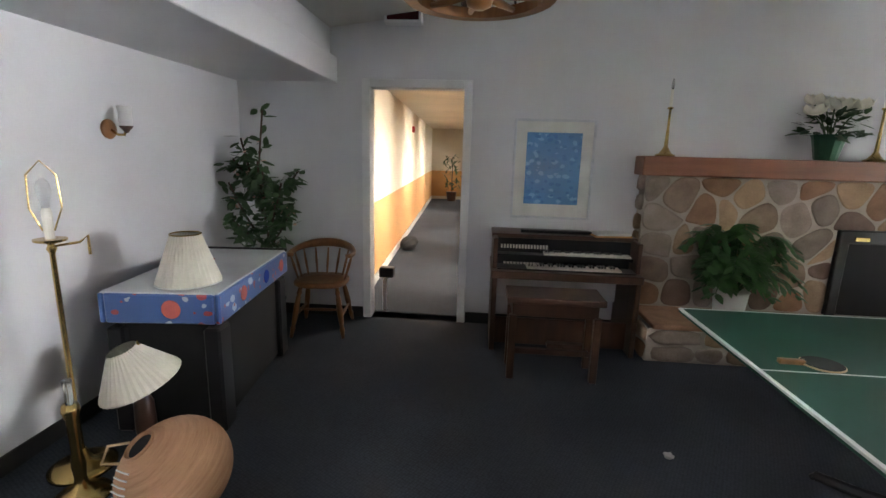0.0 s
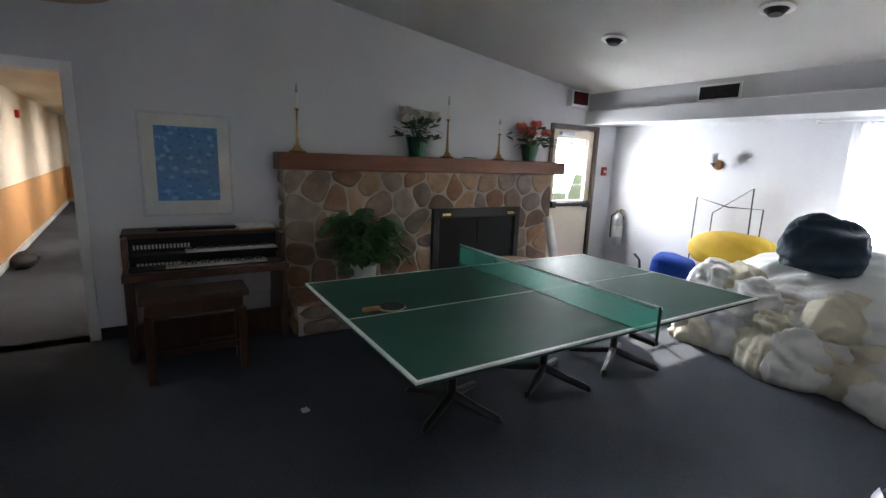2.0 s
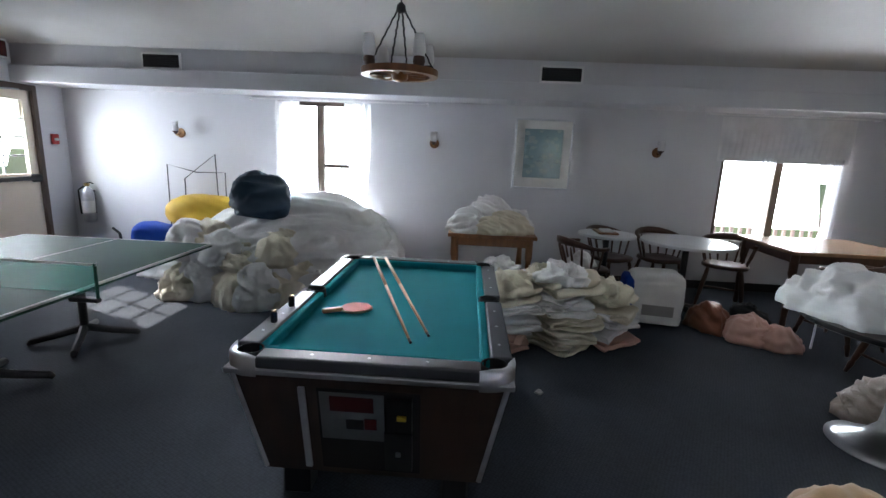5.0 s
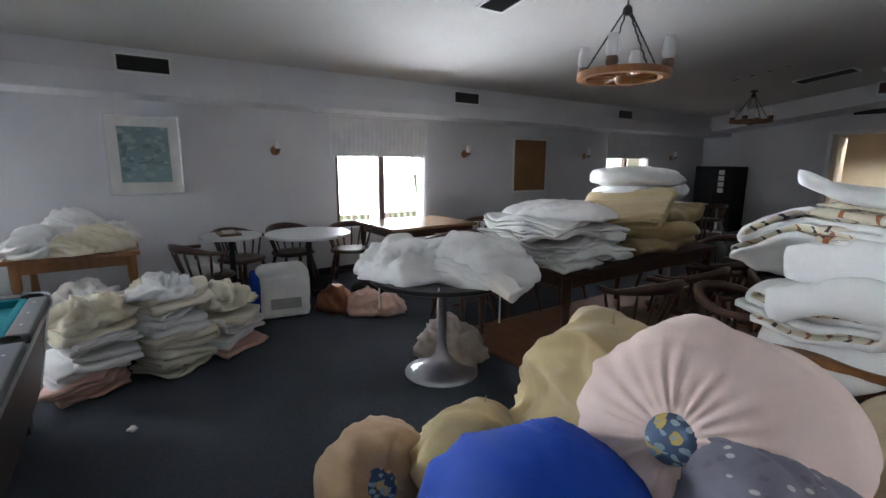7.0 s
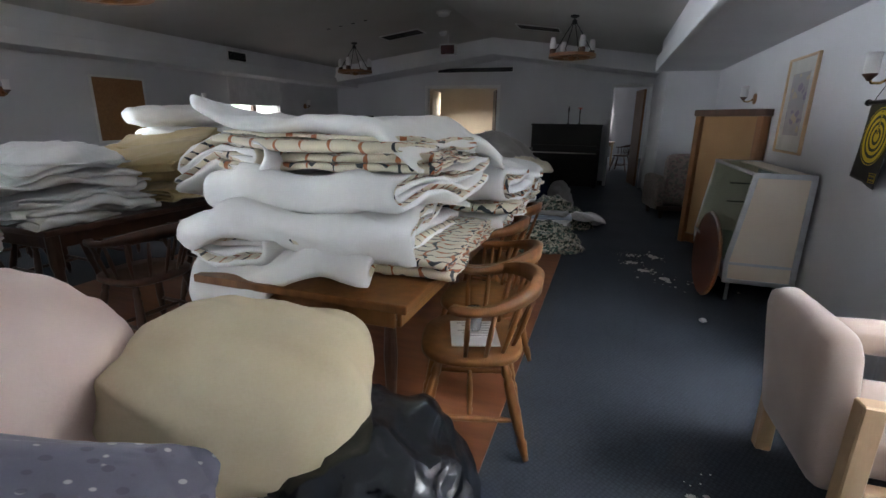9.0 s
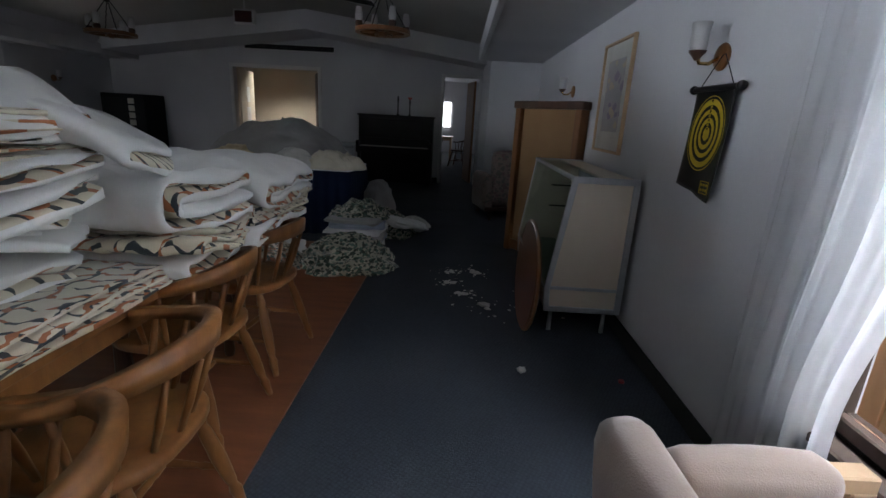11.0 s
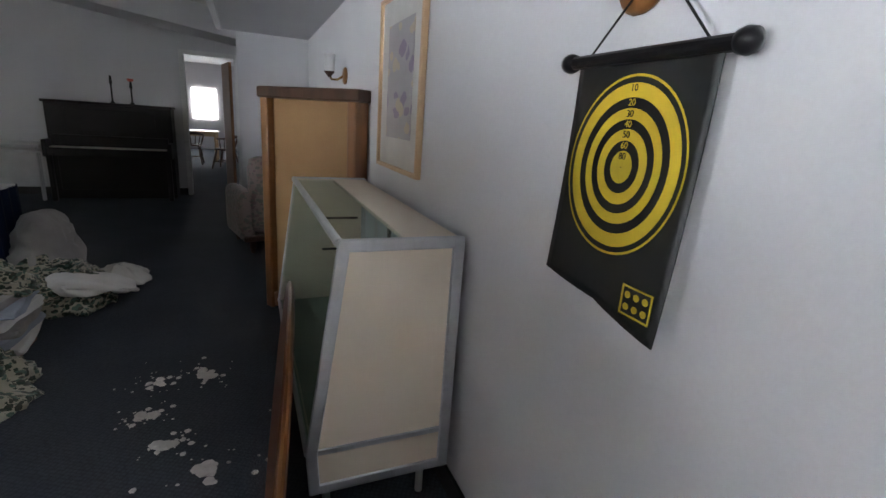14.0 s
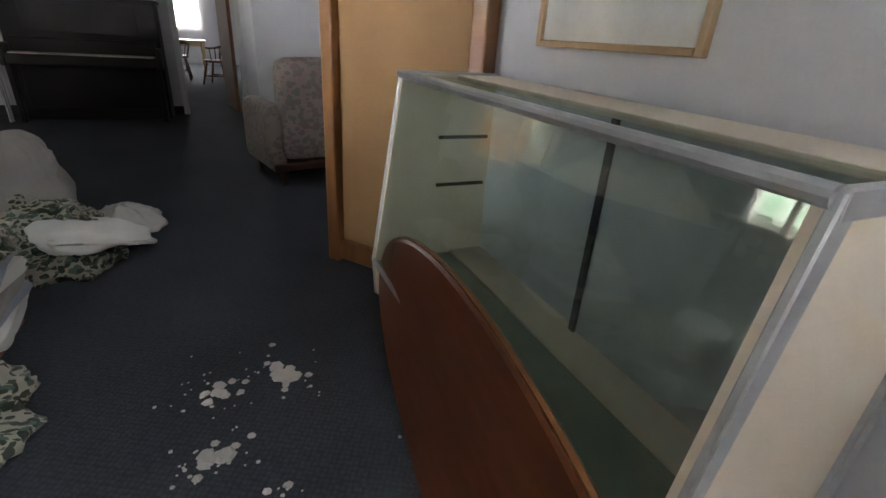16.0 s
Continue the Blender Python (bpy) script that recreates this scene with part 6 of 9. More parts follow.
def round_table(x, y, r, z, top_mat, label, trumpet=False, floor=0.0):
    t = thing("round_table", label, "table", pose(x, y, floor))
    part("tabletop", lathe(bmesh.new(), [(r - 0.01, z - 0.03), (r, z - 0.024), (r, z - 0.006), (r - 0.008, z)], 40), top_mat, t)
    if trumpet:
        part("pedestal", lathe(bmesh.new(), [(0.26, 0), (0.26, 0.008), (0.20, 0.03), (0.10, 0.07), (0.045, 0.14), (0.033, 0.25), (0.033, z - 0.06), (0.09, z - 0.035), (0.1, z - 0.03)], 32), CHROME, t, "chrome trumpet pedestal", smooth=True)
    else:
        part("pedestal", tube(bmesh.new(), [(0, 0, 0.08), (0, 0, z - 0.03)], 0.03, 12), STEEL_DARK, t)
        for b in pedestal_base(None, z, STEEL_DARK):
            part("foot", b, STEEL_DARK, t)
    return t


round_table(2.83, -2.80, 0.50, 0.72, BLACK, "dark round pedestal table piled with bedding", True)
round_table(4.99, -2.60, 0.43, 0.75, TILE_WHITE, "white round cafe table by the wall")
round_table(5.25, -1.90, 0.29, 0.75, TILE_WHITE, "small white round table")


def wood_table(x0, x1, y0, y1, z, mat, label, floor=0.0, top_mat=None, name="dining_table", th=0.035, inset=0.065, leg_mat=None):
    t = thing(name, label, "table", pose((x0 + x1) / 2, (y0 + y1) / 2, floor))
    a, b = (x1 - x0) / 2, (y1 - y0) / 2
    part("tabletop", cube(-a, a, -b, b, z - th, z, 0.006, 2), top_mat or mat, t)
    for s in (-1, 1):
        part("apron", cube(-a + 0.07, a - 0.07, s * (b - 0.06) - 0.01, s * (b - 0.06) + 0.01, z - th - 0.085, z - th, 0.003), mat, t)
        part("apron", cube(s * (a - 0.06) - 0.01, s * (a - 0.06) + 0.01, -b + 0.07, b - 0.07, z - th - 0.085, z - th, 0.003), mat, t)
    for sx in (-1, 1):
        for sy in (-1, 1):
            lx, ly = sx * (a - inset), sy * (b - inset * 1.5 if inset > 0.1 else b - inset)
            part("leg", lathe(bmesh.new(), [(0.022, 0), (0.028, 0.03), (0.024, 0.07), (0.034, 0.28), (0.026, z - 0.26), (0.036, z - 0.22), (0.036, z - th)], 12, pose(lx, ly, 0)), leg_mat or mat, t)
    return t


wood_table(4.70, 5.62, -4.62, -3.42, 0.75, WALNUT, "dark wooden dining table in front of the window", top_mat=stretched(material("glossy brown table top", (0.30, 0.20, 0.13), 0.22, second=(0.24, 0.15, 0.09), scale=4, bump=0.02), 1, 6, 1))
wood_table(4.80, 5.72, -1.12, -0.26, 0.74, OAK, "light wooden side table heaped with linen")
wood_table(0.03, 1.02, -4.92, -3.24, 0.70, OAK, "golden oak dining table loaded with comforters", 0.012, inset=0.24, leg_mat=WALNUT)
wood_table(0.03, 1.02, -5.70, -4.96, 0.70, OAK, "golden oak dining table under folded bedding", 0.012, inset=0.2, leg_mat=WALNUT)
wood_table(2.25, 3.28, -5.45, -3.42, 0.73, WALNUT, "dark wooden dining table covered with blankets", 0.012)
wood_table(4.55, 5.35, -10.0, -9.3, 0.75, WALNUT, "wooden table near the far window", top_mat=TILE_WHITE)

# ---- display case, leaning table top, panel ----


def display_case():
    c = thing("display_case", "slanted glass display case with cream ends and metal edging", "display case")
    y0, y1 = -7.13, -5.785
    xb, xt, xm, xf = WX + 0.045, -1.625, -1.53, -1.54
    zt, zk, zb = 1.01, 0.32, 0.17
    prof = [(xb, zb), (xf, zb), (xm, zk), (xt, zt), (xb, zt)]
    for ya, yb in ((y1 - 0.02, y1), (y0, y0 + 0.02)):
        bm = bmesh.new()
        f0 = [bm.verts.new((x, ya, z)) for x, z in prof]
        f1 = [bm.verts.new((x, yb, z)) for x, z in prof]
        bm.faces.new(f0)
        bm.faces.new(f1[::-1])
        for k in range(5):
            bm.faces.new((f0[k], f1[k], f1[(k + 1) % 5], f0[(k + 1) % 5]))
        bmesh.ops.recalc_face_normals(bm, faces=bm.faces)
        part("end_panel", bm, CREAM_PANEL, c, "cream laminate end panel")
    for ya in (y1 + 0.002, y0 - 0.002):
        s = 1 if ya > -6 else -1
        bm = bmesh.new()
        w = 0.016
        path = prof + [prof[0]]
        for k, ((xa, za), (xc, zc)) in enumerate(zip(path, path[1:])):
            d = Vector((xc - xa, 0, zc - za))
            L = d.length
            ang = math.degrees(math.atan2(d.z, d.x))
            box(bm, -0.004, L + 0.004, -0.006 - 0.0007 * k, 0.006 + 0.0007 * k, -0.006 - 0.0005 * k, 0.030, 0.003, 1, pose(xa, ya, za, 0, -ang, 0))
        box(bm, xb, xm, ya - 0.005, ya + 0.005, zk - 0.008, zk + 0.012, 0.002)
        part("edging", bm, ALU, c, "brushed metal edging")
    part("base", cube(xb, xf - 0.004, y0 + 0.02, y1 - 0.02, zb, zb + 0.02), CREAM_PANEL, c)
    part("kick_front", cube(xf - 0.012, xf - 0.002, y0 + 0.02, y1 - 0.02, zb, zk, 0.002), CREAM_PANEL, c)
    part("deck", cube(xb, xm - 0.005, y0 + 0.02, y1 - 0.02, zk - 0.01, zk), material("pale green deck board", (0.36, 0.42, 0.36), 0.5, bump=0.03), c, "pale green display deck")
    part("inner_step", cube(xb, xb + 0.16, y0 + 0.02, y1 - 0.02, zk, zk + 0.012, 0.003), CREAM_PANEL, c)
    bm = bmesh.new()
    v = [bm.verts.new(p) for p in ((xm, y0 + 0.02, zk), (xm, y1 - 0.02, zk), (xt, y1 - 0.02, zt - 0.01), (xt, y0 + 0.02, zt - 0.01))]
    bm.faces.new(v)
    r = bmesh.ops.extrude_face_region(bm, geom=list(bm.faces))
    bmesh.ops.translate(bm, vec=(-0.005, 0, -0.0005), verts=[q for q in r["geom"] if isinstance(q, bmesh.types.BMVert)])
    g = part("front_glass", bm, CASE_GLASS, c, "slanted glass front")
    g.visible_shadow = False
    g = part("top_glass", cube(xb + 0.18, xt, y0 + 0.02, y1 - 0.02, zt - 0.008, zt - 0.002), CASE_GLASS, c, "glass top strip")
    g.visible_shadow = False
    part("top_board", cube(xb, xb + 0.18, y0, y1, zt - 0.018, zt, 0.003), CREAM_PANEL, c)
    part("front_edge", tube(bmesh.new(), [(xt + 0.004, y0, zt - 0.004), (xt + 0.004, y1, zt - 0.004)], 0.014, 10), ALU, c)
    part("front_edge", tube(bmesh.new(), [(xm + 0.002, y0, zk), (xm + 0.002, y1, zk)], 0.009, 8), ALU, c)
    ymid = (y0 + y1) / 2
    for a, b, x in ((y0 + 0.02, ymid + 0.02, xb + 0.012), (ymid - 0.02, y1 - 0.02, xb + 0.024)):
        part("back_panel", cube(x, x + 0.006, a, b, zk + 0.012, zt - 0.02), SMOKED, c, "grey sliding back panel")
    part("back_rail", cube(xb + 0.034, xb + 0.046, ymid - 0.012, ymid + 0.012, zk + 0.012, zt - 0.02, 0.002), STEEL_DARK, c)
    for y, s in ((y1 - 0.022, -1), (y0 + 0.022, 1)):
        for z in (0.62, 0.80):
            part("shelf_bracket", cube(xb + 0.04, xb + 0.24, min(y, y + s * 0.012), max(y, y + s * 0.012), z - 0.012, z, 0.002), STEEL_DARK, c)
    for x in (xb + 0.06, xf - 0.06):
        for y in (y0 + 0.08, y1 - 0.08):
            part("foot", tube(bmesh.new(), [(x, y, 0), (x, y, zb)], 0.014, 10), ALU, c, "metal leg")


display_case()


def leaning_top():
    t = thing("loose_table_top", "red-brown oval table top leaning against the case", "table top", pose(-1.427, -6.27, 0.004, 0, 0, -5.4) @ pose(0, 0, 0, 0, -7.9, 0))
    n = 48
    bm = bmesh.new()
    a, b = 0.86, 0.30
    rings = []
    for dx, s in ((0.0, 0.975), (-0.006, 1.0), (-0.026, 1.0), (-0.032, 0.975)):
        rings.append([bm.verts.new((dx, a * s * math.cos(2 * math.pi * k / n), b + b * s * math.sin(2 * math.pi * k / n))) for k in range(n)])
    for r0, r1 in zip(rings, rings[1:]):
        for k in range(n):
            bm.faces.new((r0[k], r0[(k + 1) % n], r1[(k + 1) % n], r1[k]))
    bm.faces.new(rings[0])
    bm.faces.new(rings[-1])
    bmesh.ops.recalc_face_normals(bm, faces=bm.faces)
    part("board", bm, MAHOGANY, t)
    # The light caught by the rim is put in as a paler wood.
    bm = bmesh.new()
    tube(bm, [(-0.016, a * 1.004 * math.cos(2 * math.pi * k / n), b + b * 1.004 * math.sin(2 * math.pi * k / n)) for k in range(n)], 0.009, 6, True)
    part("edge_band", bm, OAK, t, "wooden edge in lighter oak for its lit look")


leaning_top()


def big_frame():
    t = thing("upended_frame", "large upended wooden frame panel with moulded posts", "frame", pose(-2.0, -7.20, 0, 0, 0, -54))
    w, h = 0.82, 1.48
    part("board", cube(0.06, w - 0.06, -0.02, 0.0, 0.05, h - 0.05), CARD_BROWN, t, "brown hardboard back")
    for x0, x1 in ((0.0, 0.07), (w - 0.07, w)):
        part("post", cube(x0, x1, -0.06, 0.05, 0.0, h, 0.01, 2), OAK, t)
    part("top_moulding", cube(-0.02, w + 0.02, -0.075, 0.06, h - 0.05, h + 0.02, 0.012, 2), WALNUT, t)
    part("bottom_rail", cube(0.07, w - 0.07, -0.05, 0.04, 0.02, 0.12, 0.008), OAK, t)


big_frame()


def dart_board():
    d = thing("dart_target", "black vinyl dart target with yellow rings on a rod", "dart board", pose(WX + 0.02, -5.17, 1.49, 0, 0, 90))
    # local x along the wall, -y into the room
    part("rod", tube(bmesh.new(), [(-0.19, -0.012, 0), (0.19, -0.012, 0)], 0.013, 12), BLACK, d)
    for x in (-0.19, 0.19):
        part("rod_cap", lathe(bmesh.new(), [(0.001, -0.02), (0.017, -0.012), (0.02, 0), (0.017, 0.012), (0.001, 0.02)], 14, pose(x, -0.012, 0, 0, 90, 0)), BLACK, d, smooth=True)
    part("cord", tube(bmesh.new(), [(-0.13, -0.012, 0.01), (-0.01, -0.004, 0.135), (0.01, -0.004, 0.135), (0.13, -0.012, 0.01)], 0.0022, 5), BLACK_MATT, d)

    def curl(x, z):
        """How far the hanging sheet lifts off the wall."""
        u = max(0.0, -z / 0.46)
        return -0.016 - 0.022 * u * u + 0.006 * math.sin(5 * x + 2.0) + 0.0025 * u * math.sin(22 * x + 1.0)

    def warp(x, z):
        u = -z / 0.46
        return x * (1 - 0.02 * u), z

    n, mrows = 20, 26
    bm = bmesh.new()
    rows = []
    for j in range(mrows + 1):
        row = []
        for i in range(n + 1):
            x = -0.16 + 0.32 * i / n
            bottom = -0.425 - 0.022 * math.sin((x + 0.16) / 0.32 * 2.0) - 0.026 * max(0.0, x / 0.16) ** 0.8
            z = bottom * j / mrows
            row.append(bm.verts.new((x, curl(x, z), z)))
        rows.append(row)
    for r0, r1 in zip(rows, rows[1:]):
        for k in range(n):
            bm.faces.new((r0[k], r0[k + 1], r1[k + 1], r1[k]))
    r = bmesh.ops.extrude_face_region(bm, geom=list(bm.faces))
    bmesh.ops.translate(bm, vec=(0, 0.003, 0), verts=[q for q in r["geom"] if isinstance(q, bmesh.types.BMVert)])
    part("sheet", bm, DART_BLACK, d, smooth=True)

    def ring(r0, r1, cz=-0.19):
        b = bmesh.new()
        k = 56
        inn, out = [], []
        for i in range(k):
            a = 2 * math.pi * i / k
            for rr, lst in ((r0, inn), (r1, out)):
                x, z = rr * math.cos(a), cz + rr * 1.12 * math.sin(a)
                lst.append(b.verts.new((x, curl(x, z) - 0.002, z)))
        for i in range(k):
            j = (i + 1) % k
            b.faces.new((inn[i], inn[j], out[j], out[i]))
        return b
    for r0, r1 in ((0.139, 0.143), (0.108, 0.130), (0.075, 0.092), (0.042, 0.060), (0.001, 0.026)):
        part("ring", ring(r0, r1), DART_YELLOW, d, "yellow printed ring")
    # corner tally box with six dots
    b = bmesh.new()
    cx, cz = 0.108, -0.412
    for x0, x1, z0, z1 in ((-0.034, 0.034, 0.024, 0.027), (-0.034, 0.034, -0.027, -0.024), (-0.034, -0.031, -0.024, 0.024), (0.031, 0.034, -0.024, 0.024)):
        box(b, cx + x0, cx + x1, curl(cx, cz) - 0.0055, curl(cx, cz) - 0.0035, cz + z0, cz + z1)
    part("tally_box", b, DART_YELLOW, d)
    b = bmesh.new()
    for i in range(3):
        for j in range(2):
            lathe(b, [(0.0065, 0), (0.0065, 0.001), (0.001, 0.0012)], 12, pose(cx - 0.02 + 0.02 * i, curl(cx, cz) - 0.0042, cz - 0.011 + 0.022 * j, 90))
    part("tally_dots", b, DART_YELLOW, d)
    for txt, rr, mat in (("10", 0.122, DART_BLACK), ("20", 0.100, DART_YELLOW), ("30", 0.083, DART_BLACK), ("40", 0.067, DART_YELLOW), ("50", 0.051, DART_BLACK), ("60", 0.034, DART_YELLOW), ("80", 0.017, DART_BLACK)):
        cu = bpy.data.curves.new("number", "FONT")
        cu.body, cu.size, cu.align_x, cu.align_y, cu.extrude = txt, 0.017, "CENTER", "CENTER", 0.0004
        tmp = new("number", cu)
        me = bpy.data.meshes.new_from_object(tmp.evaluated_get(bpy.context.evaluated_depsgraph_get()))
        bpy.data.objects.remove(tmp)
        me.materials.clear()
        me.materials.append(mat)
        ob = new("number", me)
        ob.parent = d
        ob.matrix_basis = pose(0, curl(0, -0.19 + rr * 1.12) - 0.0035, -0.19 + rr * 1.12, 90, 0, 0)


dart_board()

# ---- piano and the far end ----


EBONY = material("dark ebony varnish", (0.009, 0.006, 0.006), 0.4, bump=0.03, spec=0.25)


def piano():
    p = thing("upright_piano", "nearly black upright piano against the end wall", "piano", pose(0.30, SY + 0.3, 0, 0, 0, 180))
    w = 0.72
    part("case", cube(-w, w, -0.06, 0.28, 0.0, 1.26, 0.008), EBONY, p)
    part("lid", cube(-w - 0.02, w + 0.02, -0.10, 0.29, 1.26, 1.295, 0.008, 2), EBONY, p)
    part("key_bed", cube(-w, w, -0.30, -0.06, 0.60, 0.70, 0.008), EBONY, p)
    part("fallboard", cube(-w + 0.05, w - 0.05, -0.14, -0.07, 0.70, 0.86, 0.01), EBONY, p)
    part("keys", cube(-w + 0.07, w - 0.07, -0.285, -0.14, 0.70, 0.715, 0.003), IVORY, p, "thin line of ivory keys")
    for s in (-1, 1):
        part("cheek", cube(s * (w - 0.02) - 0.025, s * (w - 0.02) + 0.025, -0.31, -0.06, 0.58, 0.80, 0.01), EBONY, p)
        part("leg", cube(s * (w - 0.05) - 0.03, s * (w - 0.05) + 0.03, -0.29, -0.22, 0.0, 0.60, 0.01), EBONY, p)
    part("lower_panel", cube(-w + 0.08, w - 0.08, -0.072, -0.06, 0.12, 0.56, 0.005), EBONY, p)
    part("music_desk", cube(-w + 0.2, w - 0.2, -0.075, -0.06, 0.92, 1.2, 0.005), EBONY, p)


piano()
for x, h in ((0.28, 0.36), (0.05, 0.30)):
    cst = thing("candle", "slim dark candle stand with red flower on the piano", "candlestick", pose(x, SY + 0.24, 1.295))
    part("stick", lathe(bmesh.new(), [(0.035, 0), (0.03, 0.01), (0.012, 0.03), (0.01, h * 0.7), (0.02, h * 0.72), (0.012, h)], 12), BLACK, cst)
    if h < 0.35:
        bm = bmesh.new()
        rose(bm, Vector((0, 0, h)), 0.05, random.Random(3))
        part("flower", bm, ROSE_RED, cst)

fold = thing("folding_table", "small white folding table standing on edge of the wall", "table", pose(1.42, SY + 0.30, 0))
part("top", cube(-0.36, 0.36, -0.28, 0.28, 0.69, 0.72, 0.006), TILE_WHITE, fold)
for sx in (-1, 1):
    for sy in (-1, 1):
        part("leg", tube(bmesh.new(), [(sx * 0.32, sy * 0.24, 0), (sx * 0.32, sy * 0.24, 0.69)], 0.013, 8), ALU, fold)
part("modesty_panel", cube(-0.30, 0.30, -0.01, 0.0, 0.15, 0.66), TILE_WHITE, fold)


def amp_cabinet():
    a = thing("sound_cabinet", "black loudspeaker cabinet with pale controls in the corner", "loudspeaker", pose(5.42, -12.2, 0, 0, 0, 180))
    part("body", cube(-0.42, 0.42, -0.25, 0.38, 0.0, 1.42, 0.012), BLACK_MATT, a)
    part("grille", cube(-0.38, 0.02, -0.262, -0.25, 0.1, 1.34, 0.006), BLACK, a)
    for k in range(4):
        part("dial_panel", cube(0.10, 0.22, -0.258, -0.25, 0.85 + k * 0.13, 0.95 + k * 0.13, 0.004), IVORY, a, "pale control panel")


amp_cabinet()

# ---- armchairs ----


def soft_box(x0, x1, y0, y1, z0, z1, r, seed=0, amp=0.006, m=None):
    """An upholstered block: rounded, slightly uneven."""
    bm = cube(x0, x1, y0, y1, z0, z1)
    bmesh.ops.subdivide_edges(bm, edges=bm.edges, cuts=7, use_grid_fill=True)
    c = Vector(((x0 + x1) / 2, (y0 + y1) / 2, (z0 + z1) / 2))
    h = Vector(((x1 - x0) / 2, (y1 - y0) / 2, (z1 - z0) / 2))
    for v in bm.verts:
        d = v.co - c
        q = Vector([max(-(h[i] - r), min(h[i] - r, d[i])) for i in range(3)])
        e = d - q
        if e.length > 1e-6:
            e = e.normalized() * r
        puff = 0.015 * (1 - abs(d.x / h.x) ** 2) * (1 - abs(d.y / h.y) ** 2) * (1 if abs(d.z) > h.z * 0.98 else 0)
        v.co = c + q + e
        v.co.z += puff * (1 if d.z > 0 else 0)
        v.co += v.co.normalized() * amp * noise.noise(v.co * 6 + Vector((seed, 0, 0)))
    if m is not None:
        bmesh.ops.transform(bm, matrix=m, verts=bm.verts)
    return bm


def wood_armchair(m):
    """Faces -y; beige cushions on a pale wood frame with padded arms."""
    a = thing("armchair", "beige velour armchair on pale wooden legs", "armchair", m)
    part("seat", soft_box(-0.25, 0.25, -0.27, 0.24, 0.30, 0.43, 0.045, 1), UPHOLSTERY, a, smooth=True)
    part("backrest", soft_box(-0.26, 0.26, 0.16, 0.29, 0.26, 0.80, 0.055, 2, m=pose(0, 0.0, 0, -7)), UPHOLSTERY, a, smooth=True)
    for s in (-1, 1):
        part("front_leg", cube(s * 0.30 - 0.03, s * 0.30 + 0.03, -0.30, -0.24, 0, 0.56, 0.005), MAPLE, a)
        part("back_leg", cube(s * 0.30 - 0.03, s * 0.30 + 0.03, 0.22, 0.28, 0, 0.60, 0.005), MAPLE, a)
        part("side_rail", cube(s * 0.30 - 0.025, s * 0.30 + 0.025, -0.24, 0.22, 0.26, 0.32, 0.004), MAPLE, a)
        part("arm_rail", cube(s * 0.30 - 0.028, s * 0.30 + 0.028, -0.30, 0.28, 0.555, 0.60, 0.005), MAPLE, a)
        part("arm_pad", soft_box(s * 0.30 - 0.055, s * 0.30 + 0.055, -0.22, 0.17, 0.50, 0.625, 0.045, 3 + s), UPHOLSTERY, a, smooth=True)
    part("front_rail", cube(-0.27, 0.27, -0.29, -0.25, 0.24, 0.31, 0.004), MAPLE, a)


wood_armchair(pose(-1.62, -3.63, 0, 0, 0, -88))


def floral_chair(m):
    a = thing("floral_armchair", "faded floral upholstered armchair by the wall", "armchair", m)
    part("seat", soft_box(-0.28, 0.28, -0.36, 0.2, 0.16, 0.44, 0.06, 4), FLORAL, a, smooth=True)
    part("backrest", soft_box(-0.34, 0.34, 0.16, 0.34, 0.2, 0.92, 0.07, 5), FLORAL, a, smooth=True)
    for s in (-1, 1):
        part("arm", soft_box(s * 0.36 - 0.075, s * 0.36 + 0.075, -0.36, 0.3, 0.12, 0.60, 0.06, 6 + s), FLORAL, a, smooth=True)
        for y in (-0.30, 0.26):
            part("leg", lathe(bmesh.new(), [(0.02, 0), (0.03, 0.06), (0.032, 0.17)], 10, pose(s * 0.32, y, 0)), WALNUT, a)
    part("valance", cube(-0.41, 0.41, -0.35, 0.32, 0.12, 0.18, 0.01), WALNUT, a)


floral_chair(pose(-1.66, -9.55, 0, 0, 0, 14))

# ---- games corner by the first doorway ----


